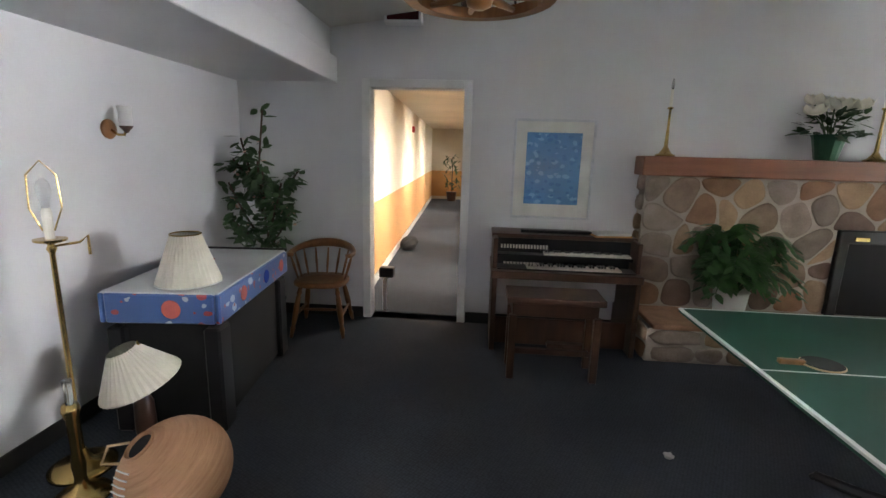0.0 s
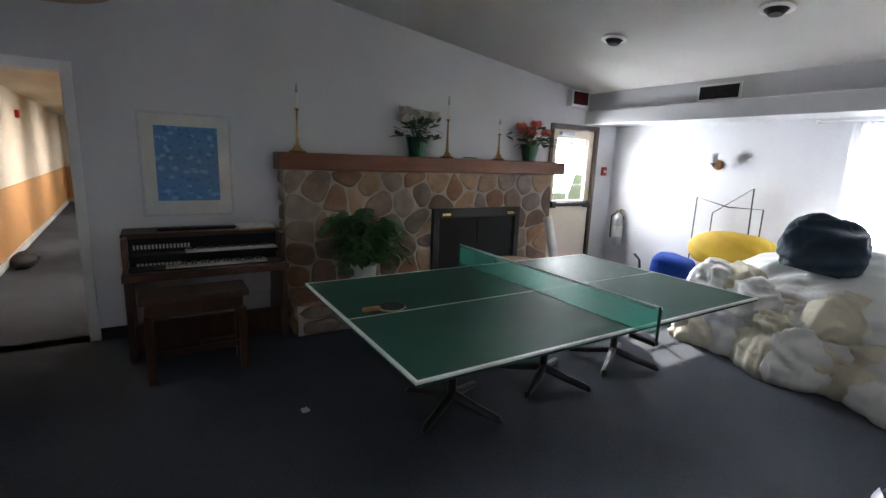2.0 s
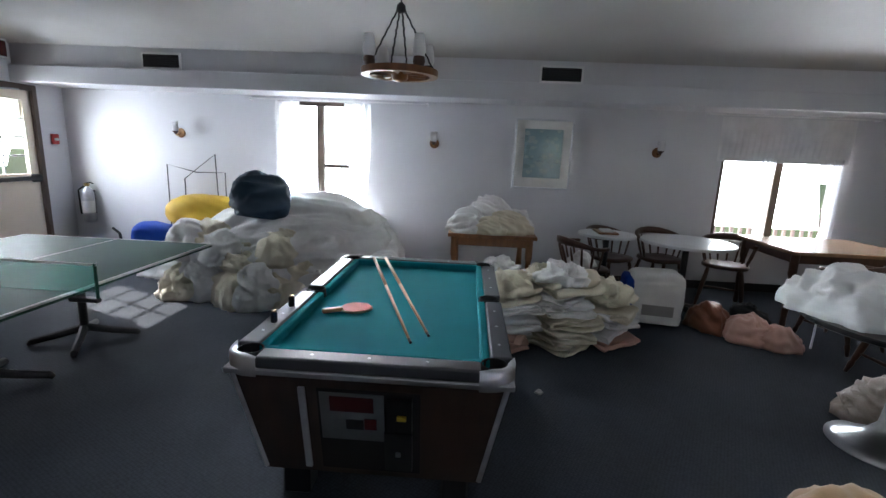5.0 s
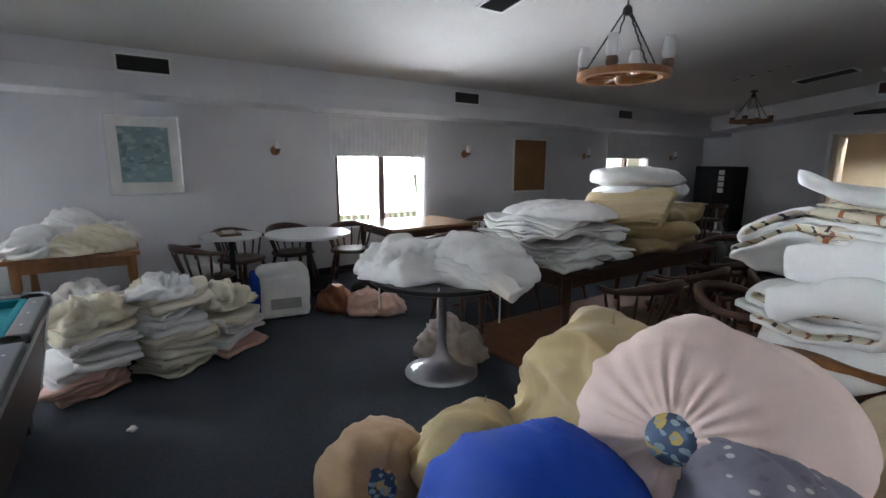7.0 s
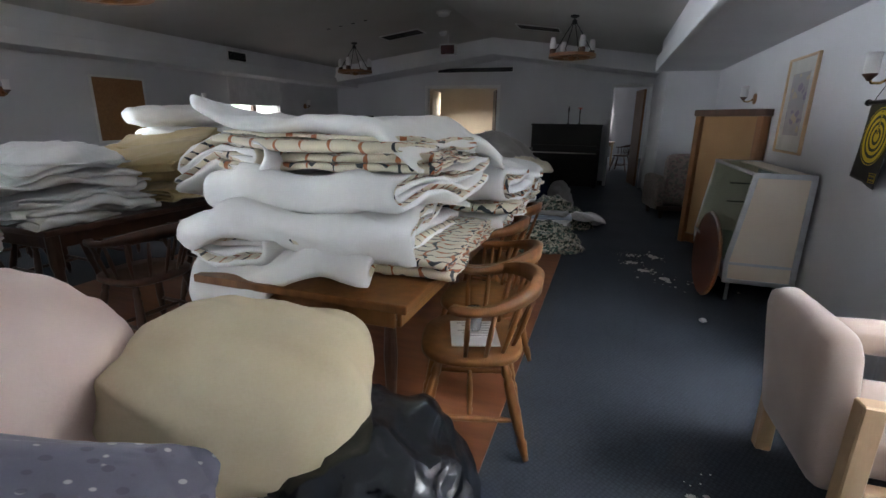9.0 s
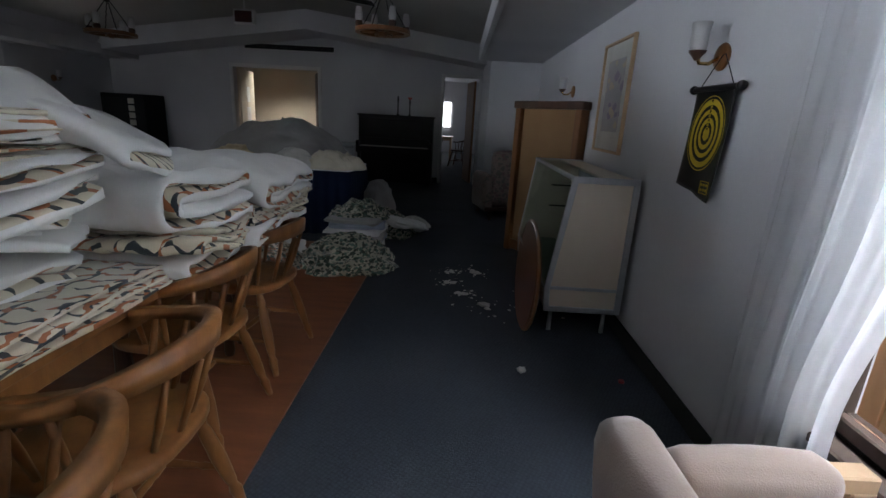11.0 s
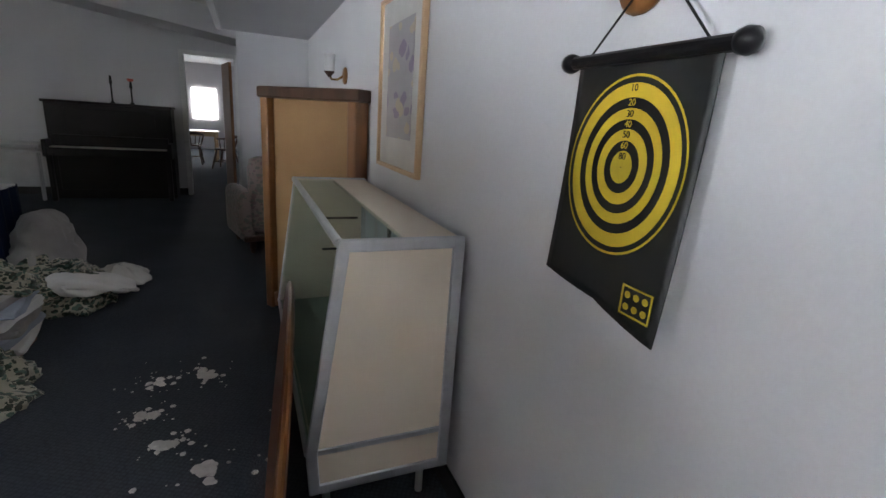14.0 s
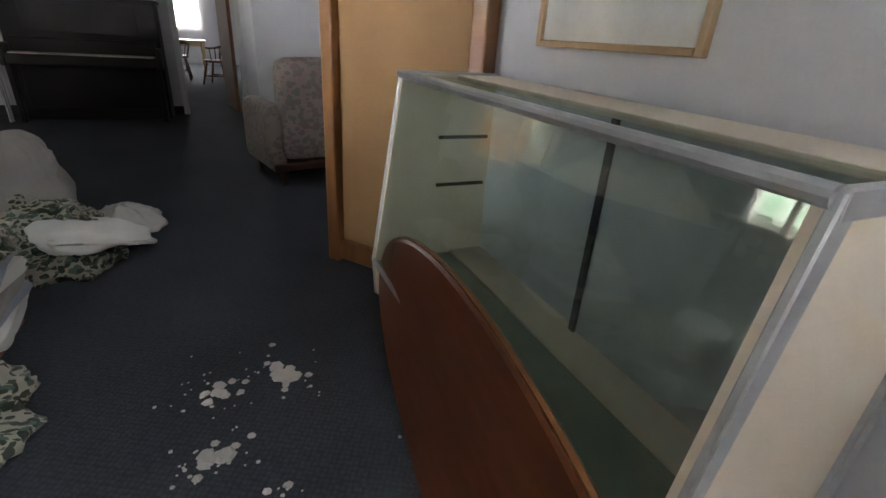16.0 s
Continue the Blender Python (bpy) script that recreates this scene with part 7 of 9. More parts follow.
def hockey_table():
    g = thing("arcade_hockey_table", "table hockey game with blue and white graphics on a black cabinet", "game table", pose(-1.56, 3.20, 0, 0, 0, 6))
    a, b = 0.31, 0.56
    part("cabinet", cube(-a + 0.05, a - 0.05, -b + 0.06, b - 0.06, 0.02, 0.63, 0.01), BLACK_MATT, g)
    for sx in (-1, 1):
        for sy in (-1, 1):
            part("leg_panel", cube(sx * (a - 0.06) - 0.045, sx * (a - 0.06) + 0.045, sy * (b - 0.08) - 0.07, sy * (b - 0.08) + 0.07, 0, 0.60, 0.012), BLACK, g)
    for nm, x0, x1, y0, y1 in (("side_rim", -a, -a + 0.03, -b, b), ("side_rim", a - 0.03, a, -b, b), ("end_rim", -a + 0.03, a - 0.03, -b, -b + 0.03), ("end_rim", -a + 0.03, a - 0.03, b - 0.03, b)):
        part(nm, cube(x0, x1, y0, y1, 0.63, 0.79, 0.008), CARTOON, g, "printed rim panel")
    part("playfield", cube(-a + 0.03, a - 0.03, -b + 0.03, b - 0.03, 0.70, 0.73), TILE_WHITE, g)
    part("cover_sheet", cube(-a + 0.01, a - 0.01, -b + 0.01, b - 0.01, 0.785, 0.797, 0.004), TILE_WHITE, g, "white acrylic cover sheet")
    part("corner_trim", cube(-a - 0.004, a + 0.004, b - 0.02, b + 0.004, 0.785, 0.81, 0.004), BLACK, g)
    for x, y, r in ((0.05, -0.20, 0.05), (-0.1, 0.2, 0.04)):
        part("spot", lathe(bmesh.new(), [(r, 0.797), (r, 0.799), (0.001, 0.7995)], 20, pose(x, y, 0)), ROSE_RED, g)
    part("logo", lathe(bmesh.new(), [(0.05, 0), (0.048, 0.002), (0.001, 0.003)], 20, pose(0.06, -b - 0.0, 0.71, 90)), ROSE_RED, g)
    for y in (-0.25, 0.12, 0.42):
        part("logo", lathe(bmesh.new(), [(0.045, 0), (0.043, 0.002), (0.001, 0.003)], 20, pose(a, y, 0.71, 0, 90, 0)), ROSE_RED if y != 0.12 else BLUE_CLOTH, g)


hockey_table()


def lampshade(bm, r0, r1, h, m=None, pleats=36):
    n = pleats * 2
    m = m or Matrix.Identity(4)
    rings = []
    for z, r in ((0, r0), (0.006, r0), (h - 0.006, r1), (h, r1)):
        rings.append([bm.verts.new(m @ Vector(((r + (0.0035 if k % 2 else 0)) * math.cos(2 * math.pi * k / n), (r + (0.0035 if k % 2 else 0)) * math.sin(2 * math.pi * k / n), z))) for k in range(n)])
    for p, q in zip(rings, rings[1:]):
        for k in range(n):
            bm.faces.new((p[k], p[(k + 1) % n], q[(k + 1) % n], q[k]))
    return bm


ls = thing("loose_lampshade", "pleated cream lampshade standing on the game table", "lampshade", pose(-1.47, 2.86, 0.80))
part("shade", lampshade(bmesh.new(), 0.165, 0.075, 0.27), LAMPSHADE, ls)
part("top_ring", tube(bmesh.new(), [(0.077 * math.cos(k * 0.2618), 0.077 * math.sin(k * 0.2618), 0.27) for k in range(24)], 0.004, 6, True), BRASS, ls)
part("base_ring", tube(bmesh.new(), [(0.168 * math.cos(k * 0.2618), 0.168 * math.sin(k * 0.2618), 0.004) for k in range(24)], 0.004, 6, True), MAT_BOARD, ls)


def table_lamp(m):
    t = thing("table_lamp", "wooden table lamp with tilted cream shade on the floor", "lamp", m)
    part("body", lathe(bmesh.new(), [(0.07, 0), (0.07, 0.02), (0.04, 0.04), (0.05, 0.12), (0.045, 0.26), (0.025, 0.30), (0.012, 0.33), (0.010, 0.42)], 18), WALNUT, t, smooth=True)
    part("shade", lampshade(bmesh.new(), 0.19, 0.065, 0.20, pose(0.0, 0.0, 0.37, 12, -16, 0)), LAMPSHADE, t)
    part("finial", lathe(bmesh.new(), [(0.006, 0.42), (0.006, 0.56), (0.012, 0.57), (0.001, 0.59)], 8), BRASS, t)


table_lamp(pose(-1.54, 2.52, 0.0))


def floor_lamp(m, h, bulb=True):
    f = thing("floor_lamp", "brass floor lamp without its shade", "lamp", m)
    part("base", lathe(bmesh.new(), [(0.14, 0), (0.14, 0.015), (0.11, 0.03), (0.05, 0.04), (0.03, 0.07), (0.02, 0.10)], 28), BRASS, f, smooth=True)
    part("pole", lathe(bmesh.new(), [(0.016, 0.09), (0.013, 0.3), (0.022, 0.32), (0.012, 0.35), (0.011, h - 0.40), (0.02, h - 0.38), (0.012, h - 0.36), (0.012, h - 0.33)], 14), BRASS, f, smooth=True)
    part("tray", lathe(bmesh.new(), [(0.012, h - 0.36), (0.06, h - 0.345), (0.062, h - 0.335), (0.02, h - 0.335)], 18), BRASS, f)
    part("socket", lathe(bmesh.new(), [(0.018, h - 0.34), (0.02, h - 0.22), (0.015, h - 0.20)], 12), IVORY, f)
    part("bulb", lathe(bmesh.new(), [(0.012, h - 0.21), (0.028, h - 0.13), (0.022, h - 0.09), (0.001, h - 0.07)], 14), FROST, f, smooth=True)
    part("harp", tube(bmesh.new(), [(-0.02, 0, h - 0.30), (-0.055, 0, h - 0.20), (-0.05, 0, h - 0.06), (0, 0, h), (0.05, 0, h - 0.06), (0.055, 0, h - 0.20), (0.02, 0, h - 0.30)], 0.004, 6), BRASS, f)
    part("arm", tube(bmesh.new(), [(0, 0, h - 0.37), (0.10, 0.02, h - 0.36), (0.13, 0.02, h - 0.33), (0.13, 0.02, h - 0.42)], 0.006, 6), BRASS, f)


floor_lamp(pose(-1.74, 2.34, 0, 0, 0, 35), 1.46)
fl2 = thing("brass_lamp_stand", "short polished brass lamp stand on the floor", "lamp", pose(-1.58, 2.16, 0))
part("base", lathe(bmesh.new(), [(0.11, 0), (0.11, 0.012), (0.07, 0.03), (0.03, 0.06), (0.022, 0.10), (0.028, 0.16), (0.02, 0.22), (0.024, 0.38), (0.035, 0.42), (0.03, 0.45)], 24), BRASS, fl2, smooth=True)
part("column", lathe(bmesh.new(), [(0.016, 0.44), (0.016, 0.52), (0.02, 0.56), (0.001, 0.57)], 12), CLEAR, fl2, smooth=True)


def wicker_vase():
    v = thing("wicker_vase", "round peach wicker vase tipped on the floor", "vase", pose(-1.10, 2.12, 0.205) @ pose(0, 0, 0, 24, -26, 0))
    prof = []
    n = 46
    for k in range(n + 1):
        a = -math.pi / 2 + math.pi * k / n * 0.93
        prof.append((0.225 * max(0.05, math.cos(a)) * (1 + (0.007 if k % 2 else 0)), 0.205 * math.sin(a)))
    part("body", lathe(bmesh.new(), prof, 40, cap=False), WICKER, v, "coiled peach body", smooth=True)
    z = prof[-1][1]
    part("neck", lathe(bmesh.new(), [(0.056, z - 0.012), (0.066, z + 0.006), (0.060, z + 0.012), (0.05, z + 0.002)], 24, cap=False), WICKER, v)
    part("mouth", lathe(bmesh.new(), [(0.052, z - 0.004), (0.05, z - 0.002), (0.001, z - 0.002)], 20), BLACK_MATT, v, "dark open mouth")
    bm = bmesh.new()
    for k in range(17):
        a = math.radians(64 - k * 6.5)
        r, zz = 0.230 * math.cos(a), 0.208 * math.sin(a)
        tube(bm, [(-r * 0.996, -0.05, zz), (-r * 1.012, 0.0, zz), (-r * 0.996, 0.05, zz)], 0.0035, 5)
    ob = part("stitching", bm, PAPER, v, "row of pale lacing")
    ob.matrix_basis = pose(0, 0, 0, 0, 0, 62)
    part("twine", tube(bmesh.new(), [(-0.09, -0.03, z - 0.03), (-0.13, -0.05, z + 0.03), (-0.10, 0.0, z + 0.06), (-0.06, 0.03, z + 0.01)], 0.006, 6), MAPLE, v)


wicker_vase()

# ---- wall things by the exit ----


def extinguisher():
    e = thing("fire_extinguisher", "silver fire extinguisher hanging on the wall", "fire extinguisher", pose(EX - 0.09, 4.34, 0.45))
    part("cylinder", lathe(bmesh.new(), [(0.06, 0), (0.07, 0.01), (0.07, 0.36), (0.055, 0.41), (0.02, 0.43), (0.02, 0.45)], 22), CHROME, e, "silver cylinder", smooth=True)
    part("label", lathe(bmesh.new(), [(0.0712, 0.12), (0.0712, 0.27)], 22, cap=False), PAPER, e, "white printed label")
    part("valve", cube(-0.02, 0.02, -0.03, 0.03, 0.45, 0.49, 0.006), BRASS, e)
    part("lever", tube(bmesh.new(), [(0, 0.03, 0.48), (0, -0.05, 0.50), (0, -0.09, 0.485)], 0.008, 6), BLACK, e)
    part("hose", tube(bmesh.new(), [(0, 0.02, 0.46), (-0.03, 0.09, 0.40), (-0.03, 0.085, 0.2), (-0.03, 0.08, 0.1)], 0.010, 8), BLACK_MATT, e)
    part("bracket", cube(0.06, 0.088, -0.03, 0.03, 0.1, 0.4, 0.004), STEEL_DARK, e)


extinguisher()
ps = thing("fire_alarm_pull", "red fire alarm pull station on the wall", "fire alarm", pose(5.86, NY, 1.46))
part("box", cube(-0.045, 0.045, -0.035, 0, -0.06, 0.06, 0.006), RED, ps)
part("handle", cube(-0.03, 0.03, -0.045, -0.035, -0.015, 0.012, 0.003), WHITE_LINE, ps)

roll = thing("paper_roll", "white paper roll leaning beside the fireplace", "paper roll", pose(4.62, 4.15, 0.30) @ pose(0, 0, 0, -14, -5, 0))
part("roll", lathe(bmesh.new(), [(0.055, 0), (0.055, 0.62), (0.045, 0.62), (0.04, 0.05)], 20), PAPER, roll)
chb = thing("wooden_stool", "round brown wooden stool behind the table tennis table", "stool", pose(3.45, 3.55, 0))
part("seat", lathe(bmesh.new(), [(0.20, 0.56), (0.21, 0.57), (0.21, 0.59), (0.20, 0.60)], 26), OAK, chb)
for k in range(4):
    a = math.pi / 4 + k * math.pi / 2
    part("leg", tube(bmesh.new(), [(0.13 * math.cos(a), 0.13 * math.sin(a), 0.56), (0.19 * math.cos(a), 0.19 * math.sin(a), 0)], 0.016, 8), OAK, chb)

# ---- debris ----


def debris():
    bm = bmesh.new()
    rnd = random.Random(21)
    spots = ((-0.93, -6.92, 0.14), (-0.92, -6.65, 0.12), (-1.03, -6.41, 0.10), (-1.15, -6.95, 0.2), (-1.05, -3.45, 0.16), (-1.1, -3.1, 0.15), (-1.2, -6.2, 0.25))
    for cx, cy, r in spots:
        for k in range(38):
            d = abs(rnd.gauss(0, r * 0.55))
            a = rnd.uniform(0, 6.28)
            s = rnd.choice((0.003, 0.004, 0.006, 0.012)) if d > r * 0.3 else rnd.uniform(0.008, 0.026)
            x, y = cx + d * math.cos(a) * 1.3, cy + d * math.sin(a)
            n = 6
            top = [bm.verts.new((x + s * 0.7 * rnd.uniform(0.6, 1.3) * math.cos(i * 1.047), y + s * 0.7 * rnd.uniform(0.6, 1.3) * math.sin(i * 1.047), s * 0.35)) for i in range(n)]
            low = [bm.verts.new((x + s * rnd.uniform(0.9, 1.4) * math.cos(i * 1.047), y + s * rnd.uniform(0.9, 1.4) * math.sin(i * 1.047), 0.0005)) for i in range(n)]
            bm.faces.new(top)
            for i in range(n):
                bm.faces.new((low[i], low[(i + 1) % n], top[(i + 1) % n], top[i]))
    tagged(part("plaster_crumbs", bm, material("crumbled white plaster", (0.62, 0.60, 0.57), 0.95, scale=30, bump=0.5)), "crumbled white plaster scattered on the carpet", "debris", kind="stuff")


debris()
cap = thing("bottle_cap", "small red plastic cap on the carpet", "cap", pose(-1.88, -5.26, 0.0))
part("cap", lathe(bmesh.new(), [(0.016, 0), (0.016, 0.009), (0.013, 0.012), (0.001, 0.012)], 14), RED, cap)
shelf = thing("side_table", "small white table standing beside the piano", "table", pose(1.38, -12.30, 0))
part("tabletop", cube(-0.34, 0.34, -0.24, 0.24, 0.62, 0.65, 0.006), TILE_WHITE, shelf)
for sx in (-0.29, 0.29):
    for sy in (-0.19, 0.19):
        part("leg", tube(bmesh.new(), [(sx, sy, 0), (sx, sy, 0.62)], 0.014, 8), ALU, shelf)
for x, y, a in ((3.17, -0.96, 20), (1.165, 2.764, 50), (-1.35, -5.3, 10)):
    w = thing("litter_scrap", "small crumpled paper scrap on the carpet", "litter", pose(x, y, 0.0, 0, 0, a))
    bm = bmesh.new()
    bmesh.ops.create_icosphere(bm, subdivisions=2, radius=0.025)
    for v in bm.verts:
        v.co = v.co * (1 + 0.5 * noise.noise(v.co * 60))
        v.co.z = max(0.0, v.co.z * 0.6 + 0.012)
    part("scrap", bm, MAT_BOARD, w)

# ---- bedding ----


def ridged(p):
    return 1 - abs(noise.noise(p)) * 1.7


def creases(p, seed, scale=1.0):
    """Soft folds that wander over a cloth surface, about -0.5 to 0.5."""
    q = p * scale
    ax = Vector((math.cos(seed * 2.4), math.sin(seed * 2.4), 0.35 * math.sin(seed * 1.3))).normalized()
    q = q - ax * (q.dot(ax) * 0.80) + Vector((seed * 7.3, seed * 3.1, seed * 1.7))
    w = Vector((noise.noise(q * 1.3), noise.noise(q * 1.3 + Vector((9, 2, 5))), noise.noise(q * 1.3 + Vector((3, 8, 1))))) * 0.35
    q = q + w
    a = ridged(Vector((q.x * 2.6, q.y * 2.2, q.z * 3.4)))
    b = ridged(Vector((q.x * 6.0, q.y * 5.2, q.z * 7.0)) + Vector((4, 4, 4)))
    c = noise.noise(q * 13.0)
    return 0.62 * (a - 0.55) + 0.22 * (b - 0.55) + 0.03 * c


def heap(name, at, rx, ry, h, seed, mat, label, cat, amp=0.10, power=2.2, rings=46, segs=110, scale=1.6, yaw=0.0, edge=0.12, group="", lean=(0, 0), stuff=False):
    """A slumped heap of cloth that rests on its base at z = 0 of its own place."""
    bm = bmesh.new()
    top = bm.verts.new((lean[0] * rx, lean[1] * ry, h * (1 + amp * 0.4)))
    prev = None
    for j in range(1, rings + 1):
        r = (j / rings)
        ring = []
        for k in range(segs):
            a = 2 * math.pi * k / segs
            ca, sa = math.cos(a), math.sin(a)
            wob = 1 + edge * noise.noise(Vector((ca * 1.4, sa * 1.4, seed * 2.0))) + edge * 0.6 * noise.noise(Vector((ca * 4, sa * 4, seed * 5.0)))
            zz = h * max(0.0, 1 - r ** power) ** 0.75
            p = Vector((rx * r * wob * ca + lean[0] * rx * (zz / h), ry * r * wob * sa + lean[1] * ry * (zz / h), zz))
            n = Vector((ca / rx * r, sa / ry * r, (1.15 - r) / max(h, 0.05))).normalized()
            d = creases(p, seed, scale) * amp * (0.55 + 0.45 * min(1, 2.5 * (1 - r) + 0.4))
            p += n * d
            if j == rings:
                p.z = 0.0
            p.z = max(0.0, p.z)
            ring.append(bm.verts.new(p))
        if prev is None:
            for k in range(segs):
                bm.faces.new((top, ring[k], ring[(k + 1) % segs]))
        else:
            for k in range(segs):
                bm.faces.new((prev[k], ring[k], ring[(k + 1) % segs], prev[(k + 1) % segs]))
        prev = ring
    bm.faces.new(prev[::-1])
    ob = part(name, bm, mat, smooth=True)
    ob.matrix_basis = pose(*at, 0, 0, yaw)
    return tagged(ob, label, cat, group)


def slab_mesh(a, b, t, layers, seed, amp=0.02, bend=None, groove=0.02, nu=76, nv=44, e=0.34, edge_wave=0.03):
    """A folded blanket: rounded block, half sizes a by b, t thick, with the folded layers showing along its sides."""
    bm = bmesh.new()
    rows = []
    for j in range(nv + 1):
        v = -1 + 2 * j / nv
        v = math.copysign(1 - (1 - abs(v)) ** 1.5, v)
        endr = (max(0.0, 1 - abs(v) ** 7)) ** 0.42
        row = []
        for i in range(nu):
            u = 2 * math.pi * i / nu
            cu, su = math.cos(u), math.sin(u)
            x = math.copysign(abs(cu) ** e, cu)
            z = math.copysign(abs(su) ** e, su)
            lay = abs(math.sin(math.pi * layers * (z * endr + 1) / 2)) if layers > 1 else 1.0
            side = max(0.0, abs(x) - 0.8) / 0.2
            px = x * a * (0.94 + 0.06 * endr) - math.copysign(groove * (1 - lay) * side, x)
            pz = z * t / 2 * endr
            py = v * b - math.copysign(groove * (1 - lay) * max(0.0, abs(v) - 0.85) / 0.15, v)
            p = Vector((px, py, pz))
            wav = edge_wave * (noise.noise(Vector((py * 3, pz * 26, seed))) * side + noise.noise(Vector((px * 3, pz * 26, seed + 4))) * (abs(v) > 0.9))
            p.x += math.copysign(wav, x) * side
            p.y += wav * (1 if v > 0 else -1) * (abs(v) > 0.9)
            d = creases(p, seed, 1.7) * amp
            p += Vector((x * 0.5 * side, 0.3 * v, z)).normalized() * d if (abs(x) + abs(z)) > 0 else Vector()
            if bend:
                p.z += bend(p.x, p.y)
            row.append(bm.verts.new(p))
        rows.append(row)
    for r0, r1 in zip(rows, rows[1:]):
        for i in range(nu):
            bm.faces.new((r0[i], r0[(i + 1) % nu], r1[(i + 1) % nu], r1[i]))
    bm.faces.new(rows[0][::-1])
    bm.faces.new(rows[-1])
    bmesh.ops.recalc_face_normals(bm, faces=bm.faces)
    return bm


def blanket(m, a, b, t, layers, seed, mat, label, group="", name="folded_blanket", **kw):
    bm = slab_mesh(a, b, t, layers, seed, **kw)
    ob = part(name, bm, mat, smooth=True)
    ob.matrix_basis = m
    return tagged(ob, label, "blanket", group)


def folded(m, hx, depth, order, t, gap, seed, mats, label, group="", name="folded_comforter", cat="bedding", amp=0.03, bend=None, nx=30, ragged=0.05):
    """A thick cloth folded back and forth: order gives the level of each pass, half width hx along x, the folds at the y ends."""
    r = random.Random(seed)
    pitch = t + gap
    ends = [(-depth / 2 + r.uniform(-0.02, 0.05), depth / 2 + r.uniform(-0.05, 0.02)) for _ in order]
    path = []
    for k, lev in enumerate(order):
        ya, yb = ends[k]
        if k % 2:
            ya, yb = yb, ya
        if k and k % 2:
            ya = ends[k - 1][1]
        elif k:
            ya = ends[k - 1][0]
        z = (lev + 0.5) * pitch
        for q in range(11):
            path.append((ya + (yb - ya) * q / 10, z))
        if k + 1 < len(order):
            z2 = (order[k + 1] + 0.5) * pitch
            rad, mid, out = abs(z2 - z) / 2, (z + z2) / 2, 1 if k % 2 == 0 else -1
            for q in range(1, 9):
                a = math.pi * q / 9
                path.append((yb + out * rad * 0.9 * math.sin(a), mid + (z - mid) * math.cos(a)))
    run = [0.0]
    for p, q in zip(path, path[1:]):
        run.append(run[-1] + math.hypot(q[0] - p[0], q[1] - p[1]))
    bm = bmesh.new()
    uv = bm.loops.layers.uv.new("UVMap")
    grids = ([], [])
    n = len(path)
    for i in range(nx + 1):
        u = -1 + 2 * i / nx
        rows = ([], [])
        for j, (y, z) in enumerate(path):
            a, b = path[max(0, j - 1)], path[min(n - 1, j + 1)]
            L = math.hypot(b[0] - a[0], b[1] - a[1]) or 1.0
            ny, nz = (b[1] - a[1]) / L, -(b[0] - a[0]) / L
            soft = (1 - abs(u) ** 8) ** 0.35 if abs(u) < 1 else 0.0
            for side, sg in ((0, 0.5), (1, -0.5)):
                x = u * (hx + ragged * noise.noise(Vector((run[j] * 2.2, seed, 1.0 if u > 0 else 7.0))) * u * u)
                p = Vector((x, y + ny * t * sg * (0.35 + 0.65 * soft), z + nz * t * sg * (0.35 + 0.65 * soft)))
                w = Vector((p.x, p.y, p.z * 1.6)) + Vector((seed * 1.7, seed * 0.9, 0))
                p += Vector(noise.noise_vector(w * 2.1)) * amp + Vector(noise.noise_vector(w * 5.3)) * amp * 0.42
                p += Vector((0, ny, nz)) * (0.016 * sg * 2) * (ridged(w * 6.5) - 0.5) * min(1.0, t / 0.025)
                if bend:
                    p.z += bend(p.x, p.y)
                rows[side].append(bm.verts.new(p))
        grids[0].append(rows[0])
        grids[1].append(rows[1])

    def quad(vs, coords, mat):
        f = bm.faces.new(vs)
        f.material_index = mat
        for lp, c in zip(f.loops, coords):
            lp[uv].uv = c
    for i in range(nx):
        x0, x1 = hx * (-1 + 2 * i / nx), hx * (-1 + 2 * (i + 1) / nx)
        for j in range(n - 1):
            c = [(x0, run[j]), (x1, run[j]), (x1, run[j + 1]), (x0, run[j + 1])]
            g = grids[0]
            quad((g[i][j], g[i + 1][j], g[i + 1][j + 1], g[i][j + 1]), c, 0)
            g = grids[1]
            quad((g[i][j], g[i][j + 1], g[i + 1][j + 1], g[i + 1][j]), [c[0], c[3], c[2], c[1]], len(mats) - 1)
        for j in (0, n - 1):
            quad((grids[0][i][j], grids[1][i][j], grids[1][i + 1][j], grids[0][i + 1][j]), [(x0, 0)] * 4, 0)
    for i in (0, nx):
        for j in range(n - 1):
            quad((grids[0][i][j], grids[0][i][j + 1], grids[1][i][j + 1], grids[1][i][j]), [(0, run[j])] * 4, 0)
    bmesh.ops.recalc_face_normals(bm, faces=bm.faces)
    ob = part(name, bm, mats, smooth=True)
    ob.matrix_basis = m
    return tagged(ob, label, cat, group)


